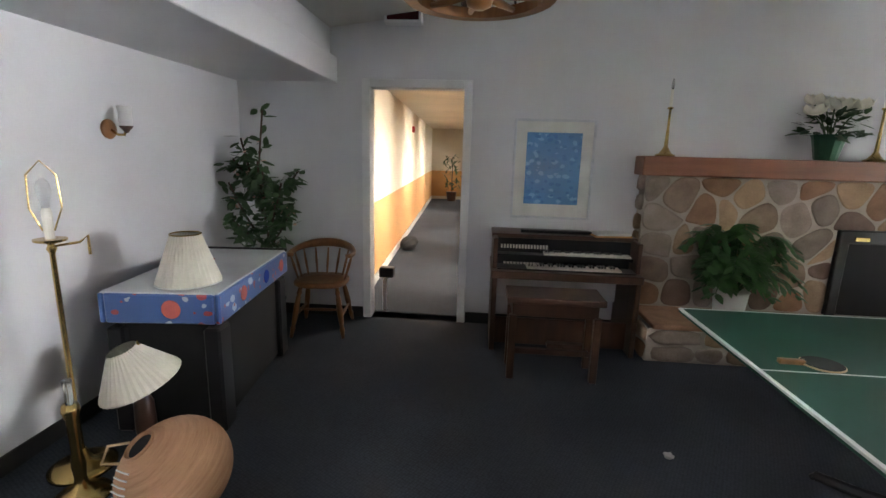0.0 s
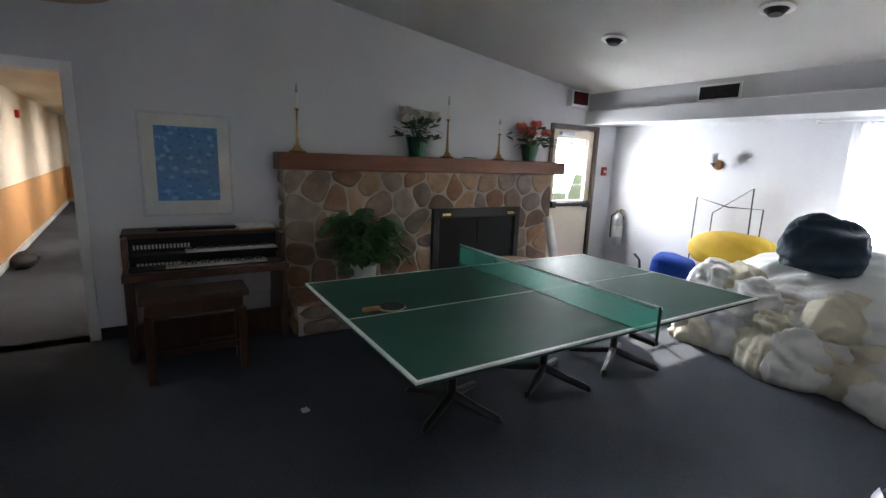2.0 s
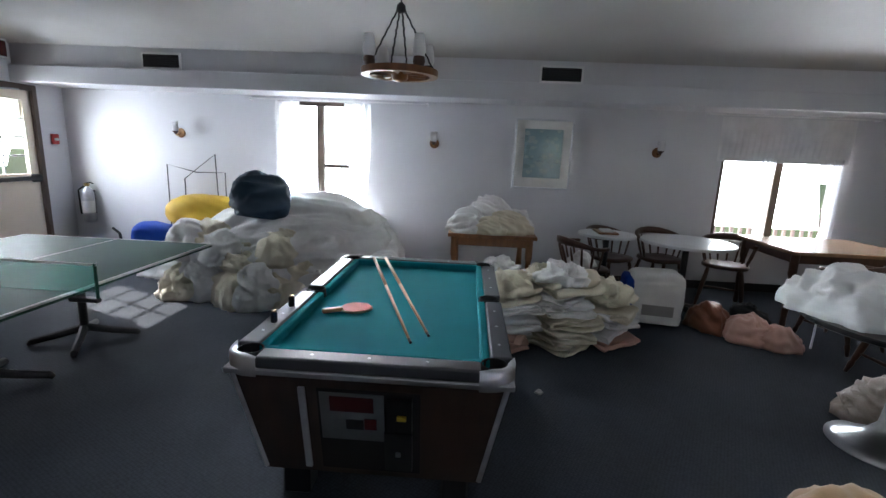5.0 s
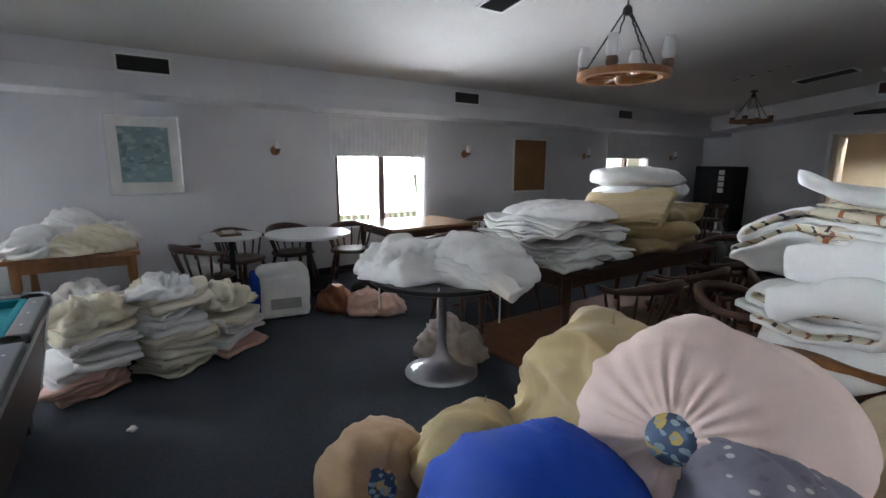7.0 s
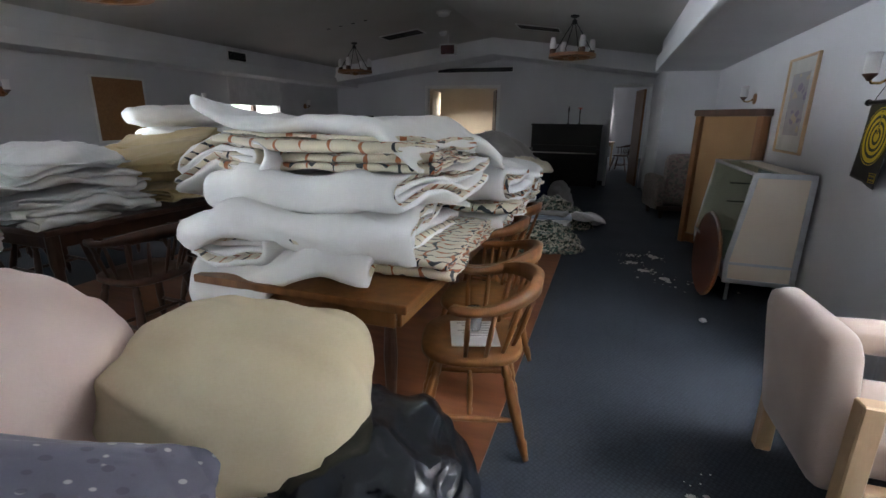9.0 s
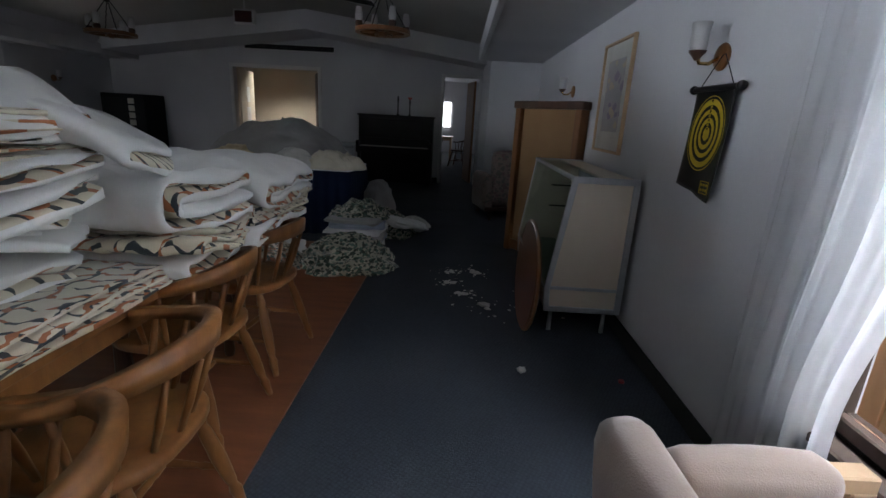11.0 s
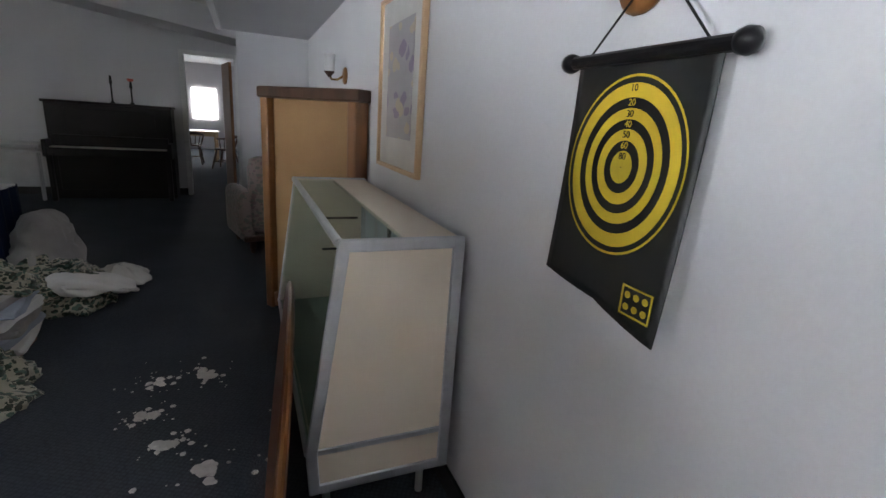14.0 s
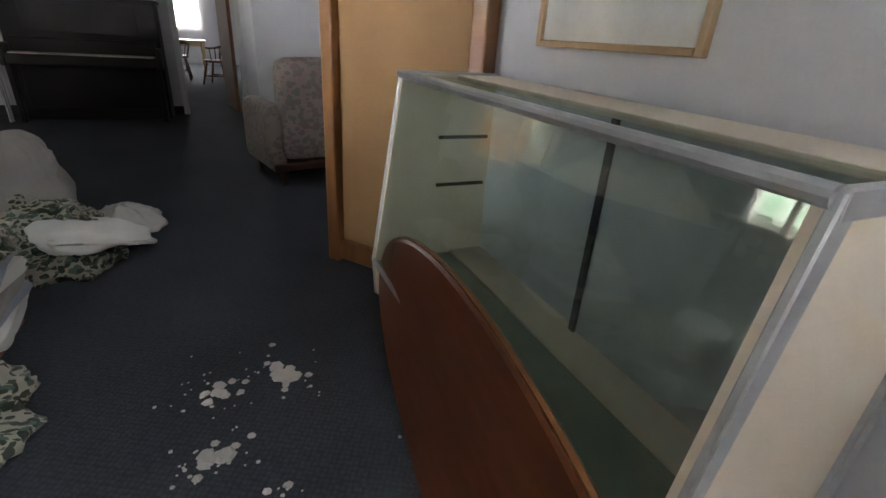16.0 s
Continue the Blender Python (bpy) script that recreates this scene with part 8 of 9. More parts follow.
def sack_mesh(rx, ry, rz, seed, amp=0.05, scale=2.0, e=0.8, nu=80, nv=48, flat=0.25):
    bm = bmesh.new()
    rows = []
    for j in range(1, nv):
        ph = -math.pi / 2 + math.pi * j / nv
        row = []
        for i in range(nu):
            th = 2 * math.pi * i / nu
            c, s = math.cos(ph), math.sin(ph)
            d = Vector((c * math.cos(th), c * math.sin(th), s))
            p = Vector([math.copysign(abs(d[k]) ** e, d[k]) * (rx, ry, rz)[k] for k in range(3)])
            p += d * creases(p, seed, scale) * amp
            p.z = max(p.z, -rz * (1 - flat))
            row.append(bm.verts.new(p))
        rows.append(row)
    for r0, r1 in zip(rows, rows[1:]):
        for i in range(nu):
            bm.faces.new((r0[i], r0[(i + 1) % nu], r1[(i + 1) % nu], r1[i]))
    bm.faces.new(rows[0][::-1])
    bm.faces.new(rows[-1])
    return bm


def sack(name, at, rx, ry, rz, seed, mat, label, cat, rot=(0, 0, 0), **kw):
    ob = part(name, sack_mesh(rx, ry, rz, seed, **kw), mat, smooth=True)
    ob.matrix_basis = pose(*at, *rot)
    return tagged(ob, label, cat)


def bolster(at, toward, r, length, seed, mat, label, patch_r, pucker=36):
    """A round floor cushion gathered into a patterned patch that looks toward a point."""
    d = (Vector(toward) - Vector(at)).normalized()
    m = Matrix.Translation(at) @ d.to_track_quat("Z", "Y").to_matrix().to_4x4()
    c = thing("round_floor_cushion", label, "cushion", m)
    bm = bmesh.new()
    n = pucker * 5
    prof = [(0.16, 0.98), (0.22, 1.0), (0.40, 0.985), (0.60, 0.90), (0.80, 0.72), (0.93, 0.48), (1.0, 0.15), (1.0, -0.25), (0.96, -0.6), (0.82, -0.85), (0.5, -0.97), (0.05, -1.0)]
    fine = []
    for (r0, z0), (r1, z1) in zip(prof, prof[1:]):
        for k in range(4):
            u = k / 4
            fine.append((r0 + (r1 - r0) * u, z0 + (z1 - z0) * u))
    fine.append(prof[-1])
    rings = []
    for rr, z in fine:
        ring = []
        near = max(0.0, min(1.0, (z + 0.1) / 0.7))
        for k in range(n):
            a = 2 * math.pi * k / n
            ph = pucker * a + 5.0 * noise.noise(Vector((math.cos(a) * 2, math.sin(a) * 2, seed)))
            puck = 0.014 * near * math.sin(ph) * max(0.0, 1.0 - rr * (1.02 + 0.55 * noise.noise(Vector((math.cos(a) * 4, math.sin(a) * 4, seed + 8))))) ** 0.8 * (0.6 + 1.1 * noise.noise(Vector((math.cos(a) * 5, math.sin(a) * 5, seed + 3))))
            p = Vector((r * rr * math.cos(a), r * rr * math.sin(a), length / 2 * z))
            p += Vector((math.cos(a), math.sin(a), 0.6)).normalized() * puck * (r / 0.36)
            p += p.normalized() * (0.07 * creases(p, seed, 1.5) + 0.03 * noise.noise(p * 3.0 + Vector((seed, 0, 0))))
            ring.append(bm.verts.new(p))
        rings.append(ring)
    for r0, r1 in zip(rings, rings[1:]):
        for k in range(n):
            bm.faces.new((r0[k], r1[k], r1[(k + 1) % n], r0[(k + 1) % n]))
    bm.faces.new(rings[0])
    bm.faces.new(rings[-1][::-1])
    part("cover", bm, mat, c, smooth=True)
    zt = length / 2 * 0.995
    part("patch", lathe(bmesh.new(), [(patch_r * 1.02, zt - 0.01), (patch_r, zt + 0.006), (patch_r * 0.6, zt + 0.012), (0.001, zt + 0.013)], 28), PATCH, c, "blue floral fabric patch", smooth=True)
    return c


ROLL, HALF = (0, 3, 2, 1), (0, 1)
# the heap of comforters under the window
heap("heaped_comforter", (5.25, 1.45, 0), 0.80, 1.35, 0.98, 2, WHITE_CLOTH, "big white heap of comforters under the window", "bedding", 0.16, 2.6, 74, 170, 1.5, 0, 0.10, lean=(0.05, -0.15))
rnd_h = random.Random(9)
for k in range(2, 13):
    y = 2.72 - k * 0.20
    x = 4.66 + 0.10 * math.sin(k * 1.9) + (0.16 if k < 5 else 0.0)
    heap("crumpled_comforter", (x, y, 0.0), rnd_h.uniform(0.26, 0.36), rnd_h.uniform(0.24, 0.34), rnd_h.uniform(0.24, 0.58), 20 + k, CREAM_CLOTH if k % 3 else WHITE_CLOTH, "crumpled cream comforter at the foot of the heap", "bedding", 0.12, 2.4, 30, 70, 2.4, rnd_h.uniform(0, 180), 0.2, "crumpled comforters")
for k in range(7):
    y = 2.35 - k * 0.2
    heap("crumpled_comforter", (4.88 + 0.08 * math.sin(k * 2.3), y, 0.36), 0.30, 0.26, rnd_h.uniform(0.26, 0.42), 40 + k, CREAM_CLOTH if k % 2 else WHITE_CLOTH, "crumpled cream comforter in the heap", "bedding", 0.12, 2.4, 30, 70, 2.4, rnd_h.uniform(0, 180), 0.2, "crumpled comforters")
sack("plastic_sack", (4.86, 1.60, 0.97), 0.25, 0.26, 0.25, 61, NAVY_BAG, "dark navy plastic sack on top of the heap", "sack", (8, 10, 20), amp=0.09, scale=2.6)
sack("foam_roll", (5.62, 2.62, 0.70), 0.22, 0.42, 0.20, 62, YELLOW, "yellow foam cushion lying on the heap", "cushion", (0, 0, 8), amp=0.03)
sack("blue_cloth", (5.62, 3.25, 0.36), 0.24, 0.22, 0.17, 63, BLUE_CLOTH, "bright blue folded cloth bundle", "bundle", (10, 0, 20), amp=0.03, e=0.45)
heap("crumpled_comforter", (5.55, 2.95, 0), 0.42, 0.42, 0.30, 64, WHITE_CLOTH, "crumpled white comforter by the wall", "bedding", 0.12, 2.2, 30, 70, 2.2, 0, 0.2)
wf = thing("wire_frame", "bent thin metal wire rack standing behind the heap", "rack", pose(5.90, 2.87, 0))
part("hoop", tube(bmesh.new(), [(0.0, 0.36, 0.0), (0.0, 0.36, 1.22), (0.0, 0.0, 1.14), (0.0, -0.36, 1.15), (0.0, -0.36, 0.0)], 0.008, 6), STEEL_DARK, wf)
part("brace", tube(bmesh.new(), [(0.08, 0.20, 0.0), (0.08, 0.20, 1.05), (0.08, -0.20, 1.36), (0.08, -0.24, 0.0)], 0.008, 6), STEEL_DARK, wf)
bk2 = thing("crutch_tip", "black tool handle poking out behind the heap", "tool", pose(5.6, 3.62, 0.0))
part("handle", tube(bmesh.new(), [(0, 0, 0), (0, 0.06, 0.40), (0, 0.14, 0.46)], 0.016, 8), BLACK, bk2)


def linen_stack(cx, cy, a, b, n, t, mats, seed, yaw=0, z0=0.0, label="stack", group="folded linen", jitter=0.05):
    r = random.Random(seed)
    z = z0
    for k in range(n):
        th = t * r.uniform(0.8, 1.25)
        mat = mats[k % len(mats)] if not callable(mats) else mats(k)
        folded(pose(cx + r.uniform(-jitter, jitter), cy + r.uniform(-jitter, jitter), z, r.uniform(-7, 7), r.uniform(-7, 7), yaw + 90 * (k % 2) + r.uniform(-20, 20)), a * r.uniform(0.92, 1.1), b * 2 * r.uniform(0.88, 1.04), (0, 1, 2, 3), th / 4.6, th / 18, seed * 10 + k, [mat], label, group, "folded_linen", "linen", amp=0.055, nx=16, ragged=0.1)
        z += th
    return z


# folded laundry on the floor
PEACH2 = PEACH_CLOTH
for cx, cy, n, ms, sd, top in ((3.92, -0.78, 6, (PEACH2, PEACH2, WHITE_CLOTH, WHITE_CLOTH, WHITE_CLOTH, CREAM_CLOTH), 1, 0), (3.98, -1.22, 6, (CREAM_CLOTH, CREAM_CLOTH, CREAM_CLOTH, WHITE_CLOTH, WHITE_CLOTH, CREAM_CLOTH), 2, 0), (4.12, -1.62, 5, (PEACH2, WHITE_CLOTH, WHITE_CLOTH, CREAM_CLOTH, CREAM_CLOTH), 3, 0), (4.38, -0.72, 5, (WHITE_CLOTH, CREAM_CLOTH), 4, 0), (4.42, -1.18, 5, (WHITE_CLOTH, CREAM_CLOTH), 5, 0)):
    z = linen_stack(cx, cy, 0.19, 0.21, n, 0.085, ms, sd, sd * 17, 0.0, "loosely folded white and cream linen on the carpet")
    heap("rumpled_linen", (cx + 0.02, cy, z - 0.02), 0.21, 0.22, 0.14, 80 + sd, CREAM_CLOTH if sd % 2 else WHITE_CLOTH, "rumpled cream linen on a laundry stack", "linen", 0.13, 2.0, 44, 96, 3.6, sd * 30, 0.25)
heap("rumpled_linen", (4.75, -0.35, 0), 0.2, 0.2, 0.16, 91, CREAM_CLOTH, "rumpled cream linen on the carpet", "linen", 0.08, 2.0, 24, 60, 3.0, 0, 0.2)
# linen on the side table
for k, (x, y, rx, ry, h) in enumerate(((5.05, -0.45, 0.24, 0.2, 0.20), (5.1, -0.85, 0.25, 0.22, 0.19), (5.35, -0.65, 0.28, 0.34, 0.30), (4.98, -0.66, 0.16, 0.2, 0.14), (5.45, -0.95, 0.2, 0.18, 0.2))):
    heap("rumpled_linen", (x, y, 0.74), rx, ry, h, 100 + k, CREAM_CLOTH if k % 2 else WHITE_CLOTH, "rumpled cream linen heaped on the table", "linen", 0.12, 2.2, 44, 96, 3.4, k * 40, 0.22)
heap("rumpled_linen", (5.02, -1.60, 0.455), 0.17, 0.15, 0.12, 106, WHITE_CLOTH, "white cloth lying on a chair seat", "linen", 0.06, 2.0, 22, 50, 3.0, 0, 0.2)
tr = thing("serving_tray", "brown wooden tray on the small table", "tray", pose(5.25, -1.88, 0.752))
part("tray", cube(-0.14, 0.14, -0.10, 0.10, 0, 0.02, 0.006), OAK, tr)
part("napkins", cube(-0.09, 0.05, -0.06, 0.06, 0.02, 0.04, 0.006), PAPER, tr)
bag = thing("packing_bag", "white printed packing bag with blue side on the carpet", "bag", pose(4.68, -2.22, 0, 0, 0, -10))
part("body", sack_mesh(0.17, 0.24, 0.27, 70, 0.03, 2.0, 0.35), PAPER, bag, smooth=True).matrix_basis = pose(0.02, 0, 0.24)
part("blue_side", sack_mesh(0.14, 0.05, 0.24, 71, 0.02, 2.0, 0.4), BLUE_CLOTH, bag, smooth=True).matrix_basis = pose(0, 0.24, 0.22)
part("print", cube(-0.165, -0.158, -0.15, 0.12, 0.12, 0.22, 0.002), GREY_CLOTH, bag)
for k, (x, y, r, h, m) in enumerate(((4.42, -2.95, 0.24, 0.22, PEACH_CLOTH), (4.62, -2.72, 0.20, 0.24, REDWOOD), (4.28, -3.14, 0.2, 0.16, PEACH_CLOTH), (4.6, -3.05, 0.2, 0.28, BLACK_MATT))):
    heap("dropped_clothes", (x, y, 0), r, r * 0.9, h, 110 + k, m, "peach and dark clothes dropped on the carpet", "clothes", 0.08, 2.0, 26, 60, 3.0, k * 33, 0.22)

# bedding on the round dark table and the tables behind
heap("rumpled_blanket", (2.98, -2.62, 0.72), 0.36, 0.34, 0.24, 120, WHITE_CLOTH, "white rumpled blankets on the round table", "bedding", 0.10, 2.4, 40, 90, 2.6, 0, 0.16)
heap("rumpled_blanket", (2.70, -2.95, 0.72), 0.44, 0.36, 0.27, 121, WHITE_CLOTH, "white rumpled blankets on the round table", "bedding", 0.09, 2.8, 40, 90, 2.4, 30, 0.14)
blanket(pose(2.55, -2.98, 0.80, 0, -10, 30), 0.26, 0.30, 0.10, 2, 122, WHITE_CLOTH, "white blanket drooping over the table edge", bend=lambda x, y: -0.9 * max(0, -x - 0.05) ** 1.6, amp=0.03)
for k in range(3):
    tas = thing("hanging_tie", "white cord hanging from the blanket edge", "cord", pose(2.83 + 0.46 * math.cos(1.5 + k), -2.80 + 0.46 * math.sin(1.5 + k), 0.60))
    part("cord", tube(bmesh.new(), [(0, 0, 0.14), (0.01, 0.0, 0.08), (0.0, 0.01, -0.06 - 0.04 * k)], 0.006, 5), PAPER, tas)
heap("crumpled_wrapping", (3.05, -3.05, 0), 0.30, 0.26, 0.30, 123, crumple(material("crumpled brown wrapping", (0.34, 0.27, 0.22), 0.5, second=(0.52, 0.46, 0.40), scale=9, bump=0.3), 9.0, 0.8), "crumpled brown paper and plastic under the table", "rubbish", 0.12, 2.0, 30, 66, 4.0, 0, 0.2)
for k in range(5):
    folded(pose(2.70 + 0.03 * (k % 3), -3.78, 0.742 + 0.068 * k, 0, 0, 84 + 9 * (-1) ** k), 0.38, 0.80, (0, 1, 2), 0.017, 0.005, 130 + k, [WHITE_CLOTH], "folded white blanket in a stack", "white blanket stack", "folded_blanket", amp=0.085, nx=26, ragged=0.12)
heap("rumpled_blanket", (2.62, -3.72, 1.09), 0.42, 0.32, 0.10, 134, WHITE_CLOTH, "white rumpled blanket on the stack", "bedding", 0.06, 2.6, 30, 70, 2.6, 10, 0.14)
for k in range(3):
    folded(pose(2.78, -4.72 - 0.02 * k, 0.745 + 0.125 * k, 0, 0, 80 + 14 * (-1) ** k), 0.44, 0.92, ROLL, 0.026, 0.005, 140 + k, [TAN_CLOTH], "folded tan quilt in a stack", "tan quilt stack", "folded_quilt", amp=0.07, nx=24)
sack("bed_pillow", (2.76, -4.95, 1.21), 0.40, 0.30, 0.085, 150, WHITE_CLOTH, "plump white pillow on the quilts", "pillow", (0, 3, 70), amp=0.05, e=0.7, flat=0.05)
sack("bed_pillow", (2.75, -4.88, 1.345), 0.42, 0.30, 0.085, 151, WHITE_CLOTH, "plump white pillow on the quilts", "pillow", (2, -3, 82), amp=0.05, e=0.7, flat=0.05)
blanket(pose(2.55, -4.35, 1.12, -16, 4, 20), 0.36, 0.40, 0.07, 2, 152, TAN_CLOTH, "tan quilt slumping down the stack", amp=0.06)
heap("grey_bundle", (2.80, -5.25, 0.74), 0.34, 0.22, 0.30, 153, GREY_CLOTH, "grey folded bundle at the table end", "bedding", 0.1, 2.4, 30, 60, 2.4, 0, 0.15)

# comforters piled on the oak table
def over_edge(x_edge, k=1.3, pw=1.5):
    return lambda x, y: -k * max(0.0, x_edge - x) ** pw


Z0 = 0.715
W_LABEL, L_LABEL = "thick white comforter folded in the pile", "comforter folded with its leaf-print lining outward"
CS = "comforter stack"
WL, LL = [WHITE_CLOTH, LEAFPRINT], [LEAFPRINT, LEAFPRINT]
folded(pose(0.44, -3.98, Z0, 0, 0, 3), 0.46, 0.98, (0, 1, 2, 3), 0.016, 0.006, 160, LL, L_LABEL, CS, amp=0.02)
folded(pose(0.60, -3.80, Z0 + 0.055, 1, 0, -3), 0.42, 1.02, HALF, 0.055, 0.008, 161, WL, W_LABEL, CS, amp=0.10, bend=lambda x, y: -1.1 * max(0, y - 0.36 + 0.12 * math.sin(5 * x)) ** 1.3)
folded(pose(0.62, -3.80, Z0 + 0.165, -1, -2, 7), 0.48, 0.96, ROLL, 0.032, 0.005, 162, WL, W_LABEL, CS, amp=0.085, bend=lambda x, y: -0.5 * max(0, x - 0.28) ** 1.3)
folded(pose(0.52, -3.83, Z0 + 0.305, 0, 2, -7), 0.50, 0.96, ROLL, 0.031, 0.005, 163, WL, W_LABEL, CS, amp=0.07)
folded(pose(0.50, -3.86, Z0 + 0.440, 0, 1, 3), 0.48, 0.94, (0, 1, 2, 3), 0.014, 0.005, 164, LL, L_LABEL, CS, amp=0.03)
folded(pose(0.53, -3.87, Z0 + 0.515, 1, -1, -4), 0.46, 0.94, (0, 1, 2), 0.016, 0.006, 165, LL, L_LABEL, CS, amp=0.03)
folded(pose(0.56, -3.86, Z0 + 0.575, 0, 0, 1), 0.50, 0.92, HALF, 0.030, 0.006, 166, WL, "white comforter on top of the pile", CS, amp=0.04, bend=lambda x, y: 0.55 * max(0, x - 0.24) ** 1.3 * max(0.0, min(1.0, y * 2 + 0.3)) - 0.9 * max(0, -x - 0.30) ** 1.3)
folded(pose(0.26, -4.32, Z0 + 0.50, 2, -4, 22), 0.30, 0.46, HALF, 0.034, 0.006, 167, WL, "white comforter corner hanging off the pile", CS, amp=0.05, bend=over_edge(-0.04, 0.7))
folded(pose(0.44, -4.16, Z0 + 0.24, 0, -3, 40), 0.32, 0.50, HALF, 0.010, 0.004, 174, WL, "white comforter corner hanging off the pile", CS, amp=0.04, bend=over_edge(-0.16, 0.5))
folded(pose(0.36, -4.42, Z0 + 0.36, 0, -4, 52), 0.30, 0.44, HALF, 0.012, 0.004, 175, WL, "comforter corner showing leaf-print lining", CS, amp=0.045, bend=over_edge(-0.10, 0.6))
folded(pose(0.42, -4.70, Z0 + 0.02, 0, 0, 8), 0.46, 0.42, HALF, 0.045, 0.006, 176, WL, W_LABEL, CS, amp=0.04, bend=over_edge(-0.26, 0.3))
folded(pose(0.34, -4.66, Z0 + 0.19, 0, 0, -6), 0.46, 0.46, ROLL, 0.036, 0.006, 177, WL, W_LABEL, CS, amp=0.05)
folded(pose(0.32, -4.66, Z0 + 0.10, 0, 0, 5), 0.44, 0.44, (0, 1, 2), 0.022, 0.006, 178, LL, L_LABEL, CS, amp=0.05)
folded(pose(0.90, -3.62, Z0 + 0.05, 0, 0, 82), 0.30, 0.50, ROLL, 0.034, 0.010, 179, WL, "white comforter rolled at the end of the pile", CS, amp=0.05)
folded(pose(0.96, -3.66, Z0 + 0.36, 0, -16, 76), 0.26, 0.56, ROLL, 0.026, 0.010, 180, WL, "white comforter rolled at the end of the pile", CS, amp=0.06, bend=lambda x, y: -0.8 * max(0, -y - 0.02) ** 1.3)
SECOND = "second comforter stack"
folded(pose(0.40, -5.32, Z0, 0, 0, 4), 0.46, 0.70, HALF, 0.05, 0.006, 170, WL, "white folded comforter on the second table", SECOND, amp=0.04)
folded(pose(0.34, -5.34, Z0 + 0.11, 0, -2, -4), 0.44, 0.66, (0, 1, 2, 3), 0.016, 0.006, 171, LL, "leaf-print comforter on the second table", SECOND, amp=0.03)
folded(pose(0.36, -5.30, Z0 + 0.20, 1, 1, 6), 0.46, 0.74, ROLL, 0.034, 0.006, 172, WL, "white folded comforter on the second table", SECOND, amp=0.05, bend=over_edge(-0.30, 0.9))

# bags and cushions in front of the oak table
heap("blanket_mound", (0.85, -2.30, 0), 0.74, 0.55, 0.44, 180, TAN_CLOTH, "tan blankets heaped on the carpet under the cushions", "bedding", 0.08, 3.0, 46, 110, 1.8, 0, 0.10)
bolster((0.82, -2.33, 0.70), (0.72, -1.74, 0.98), 0.325, 0.72, 5, PINK_CLOTH, "big pale pink gathered floor cushion with floral patch", 0.057, 26)
bolster((1.72, -1.74, 0.25), (0.19, -1.03, 1.42), 0.21, 0.44, 6, stretched(material("peach tan cushion cotton", (0.50, 0.32, 0.17), 0.9, bump=0.2, sheen=0.2), 1, 1, 1), "small tan gathered cushion with floral patch", 0.060, 18)
sack("blue_sleeping_bag", (0.95, -1.80, 0.37), 0.40, 0.36, 0.47, 183, BLUE_CLOTH, "royal blue fabric bundle on the cushions", "bundle", (0, 0, 20), amp=0.045, scale=1.8, e=1.08, flat=0.2)
heap("rumpled_comforter", (1.16, -2.34, 0), 0.50, 0.34, 0.96, 184, TAN_CLOTH, "thick tan comforter rumpled over the pile", "bedding", 0.13, 3.6, 60, 130, 1.5, -28, 0.08)
heap("rumpled_comforter", (1.45, -2.04, 0), 0.42, 0.34, 0.62, 185, TAN_CLOTH, "thick tan comforter rumpled over the pile", "bedding", 0.13, 2.2, 60, 130, 1.7, -36, 0.10)
heap("rumpled_comforter", (1.66, -1.98, 0), 0.34, 0.30, 0.34, 186, YELLOW_CLOTH, "pale tan comforter sliding to the carpet", "bedding", 0.15, 2.0, 50, 110, 2.2, 20, 0.16)
WRAPPED = crumple(material("cream blanket under clear plastic", (0.70, 0.60, 0.42), 0.8, second=(0.62, 0.51, 0.33), scale=4, fine=120, bump=0.2, spec=0.3), 3.2, 0.4, 0.04)
WRAPPED.node_tree.nodes["Principled BSDF"].inputs["Coat Weight"].default_value = 0.35
WRAPPED.node_tree.nodes["Principled BSDF"].inputs["Coat Roughness"].default_value = 0.22
sack("bundled_blanket", (0.30, -2.76, 0.60), 0.335, 0.27, 0.22, 187, WRAPPED, "cream blanket bundled in clear plastic", "bundle", (0, -6, 24), amp=0.055, scale=1.6, e=0.60, flat=0.1)
sack("bin_bag", (-0.04, -2.80, 0.28), 0.31, 0.31, 0.30, 188, GARBAGE, "shiny black plastic bin bag on the floor", "sack", (0, 0, 30), amp=0.07, scale=3.4, e=0.85, flat=0.08)
sack("white_pillow", (0.44, -2.42, 0.30), 0.28, 0.30, 0.24, 189, WHITE_CLOTH, "white pillow under the bundles", "pillow", (0, 0, 0), amp=0.05)


def quilt(p, to_x, to_y, a, b, t):
    """A thick folded quilt whose top lies in the plane of two directions."""
    ux = Vector(to_x).normalized()
    uz = ux.cross(Vector(to_y)).normalized()
    if uz.z < 0:
        uz = -uz
    uy = uz.cross(ux)
    m = Matrix((ux, uy, uz)).transposed().to_4x4()
    m.translation = Vector(p) - uz * t / 2
    bm = slab_mesh(a, b, t, 1, 190, 0.075, None, 0.0, 150, 110, 0.40, 0.01)
    for v in bm.verts:
        if v.co.z > 0:
            u, w = (v.co.x + v.co.y) * 30, (v.co.x - v.co.y) * 30
            v.co.z += 0.012 * (abs(math.sin(u)) ** 0.45 * abs(math.sin(w)) ** 0.45)
    ob = part("quilted_bedspread", bm, QUILT_DOT, smooth=True)
    ob.matrix_basis = m
    tagged(ob, "grey-violet quilted bedspread with pale flecks", "quilt")


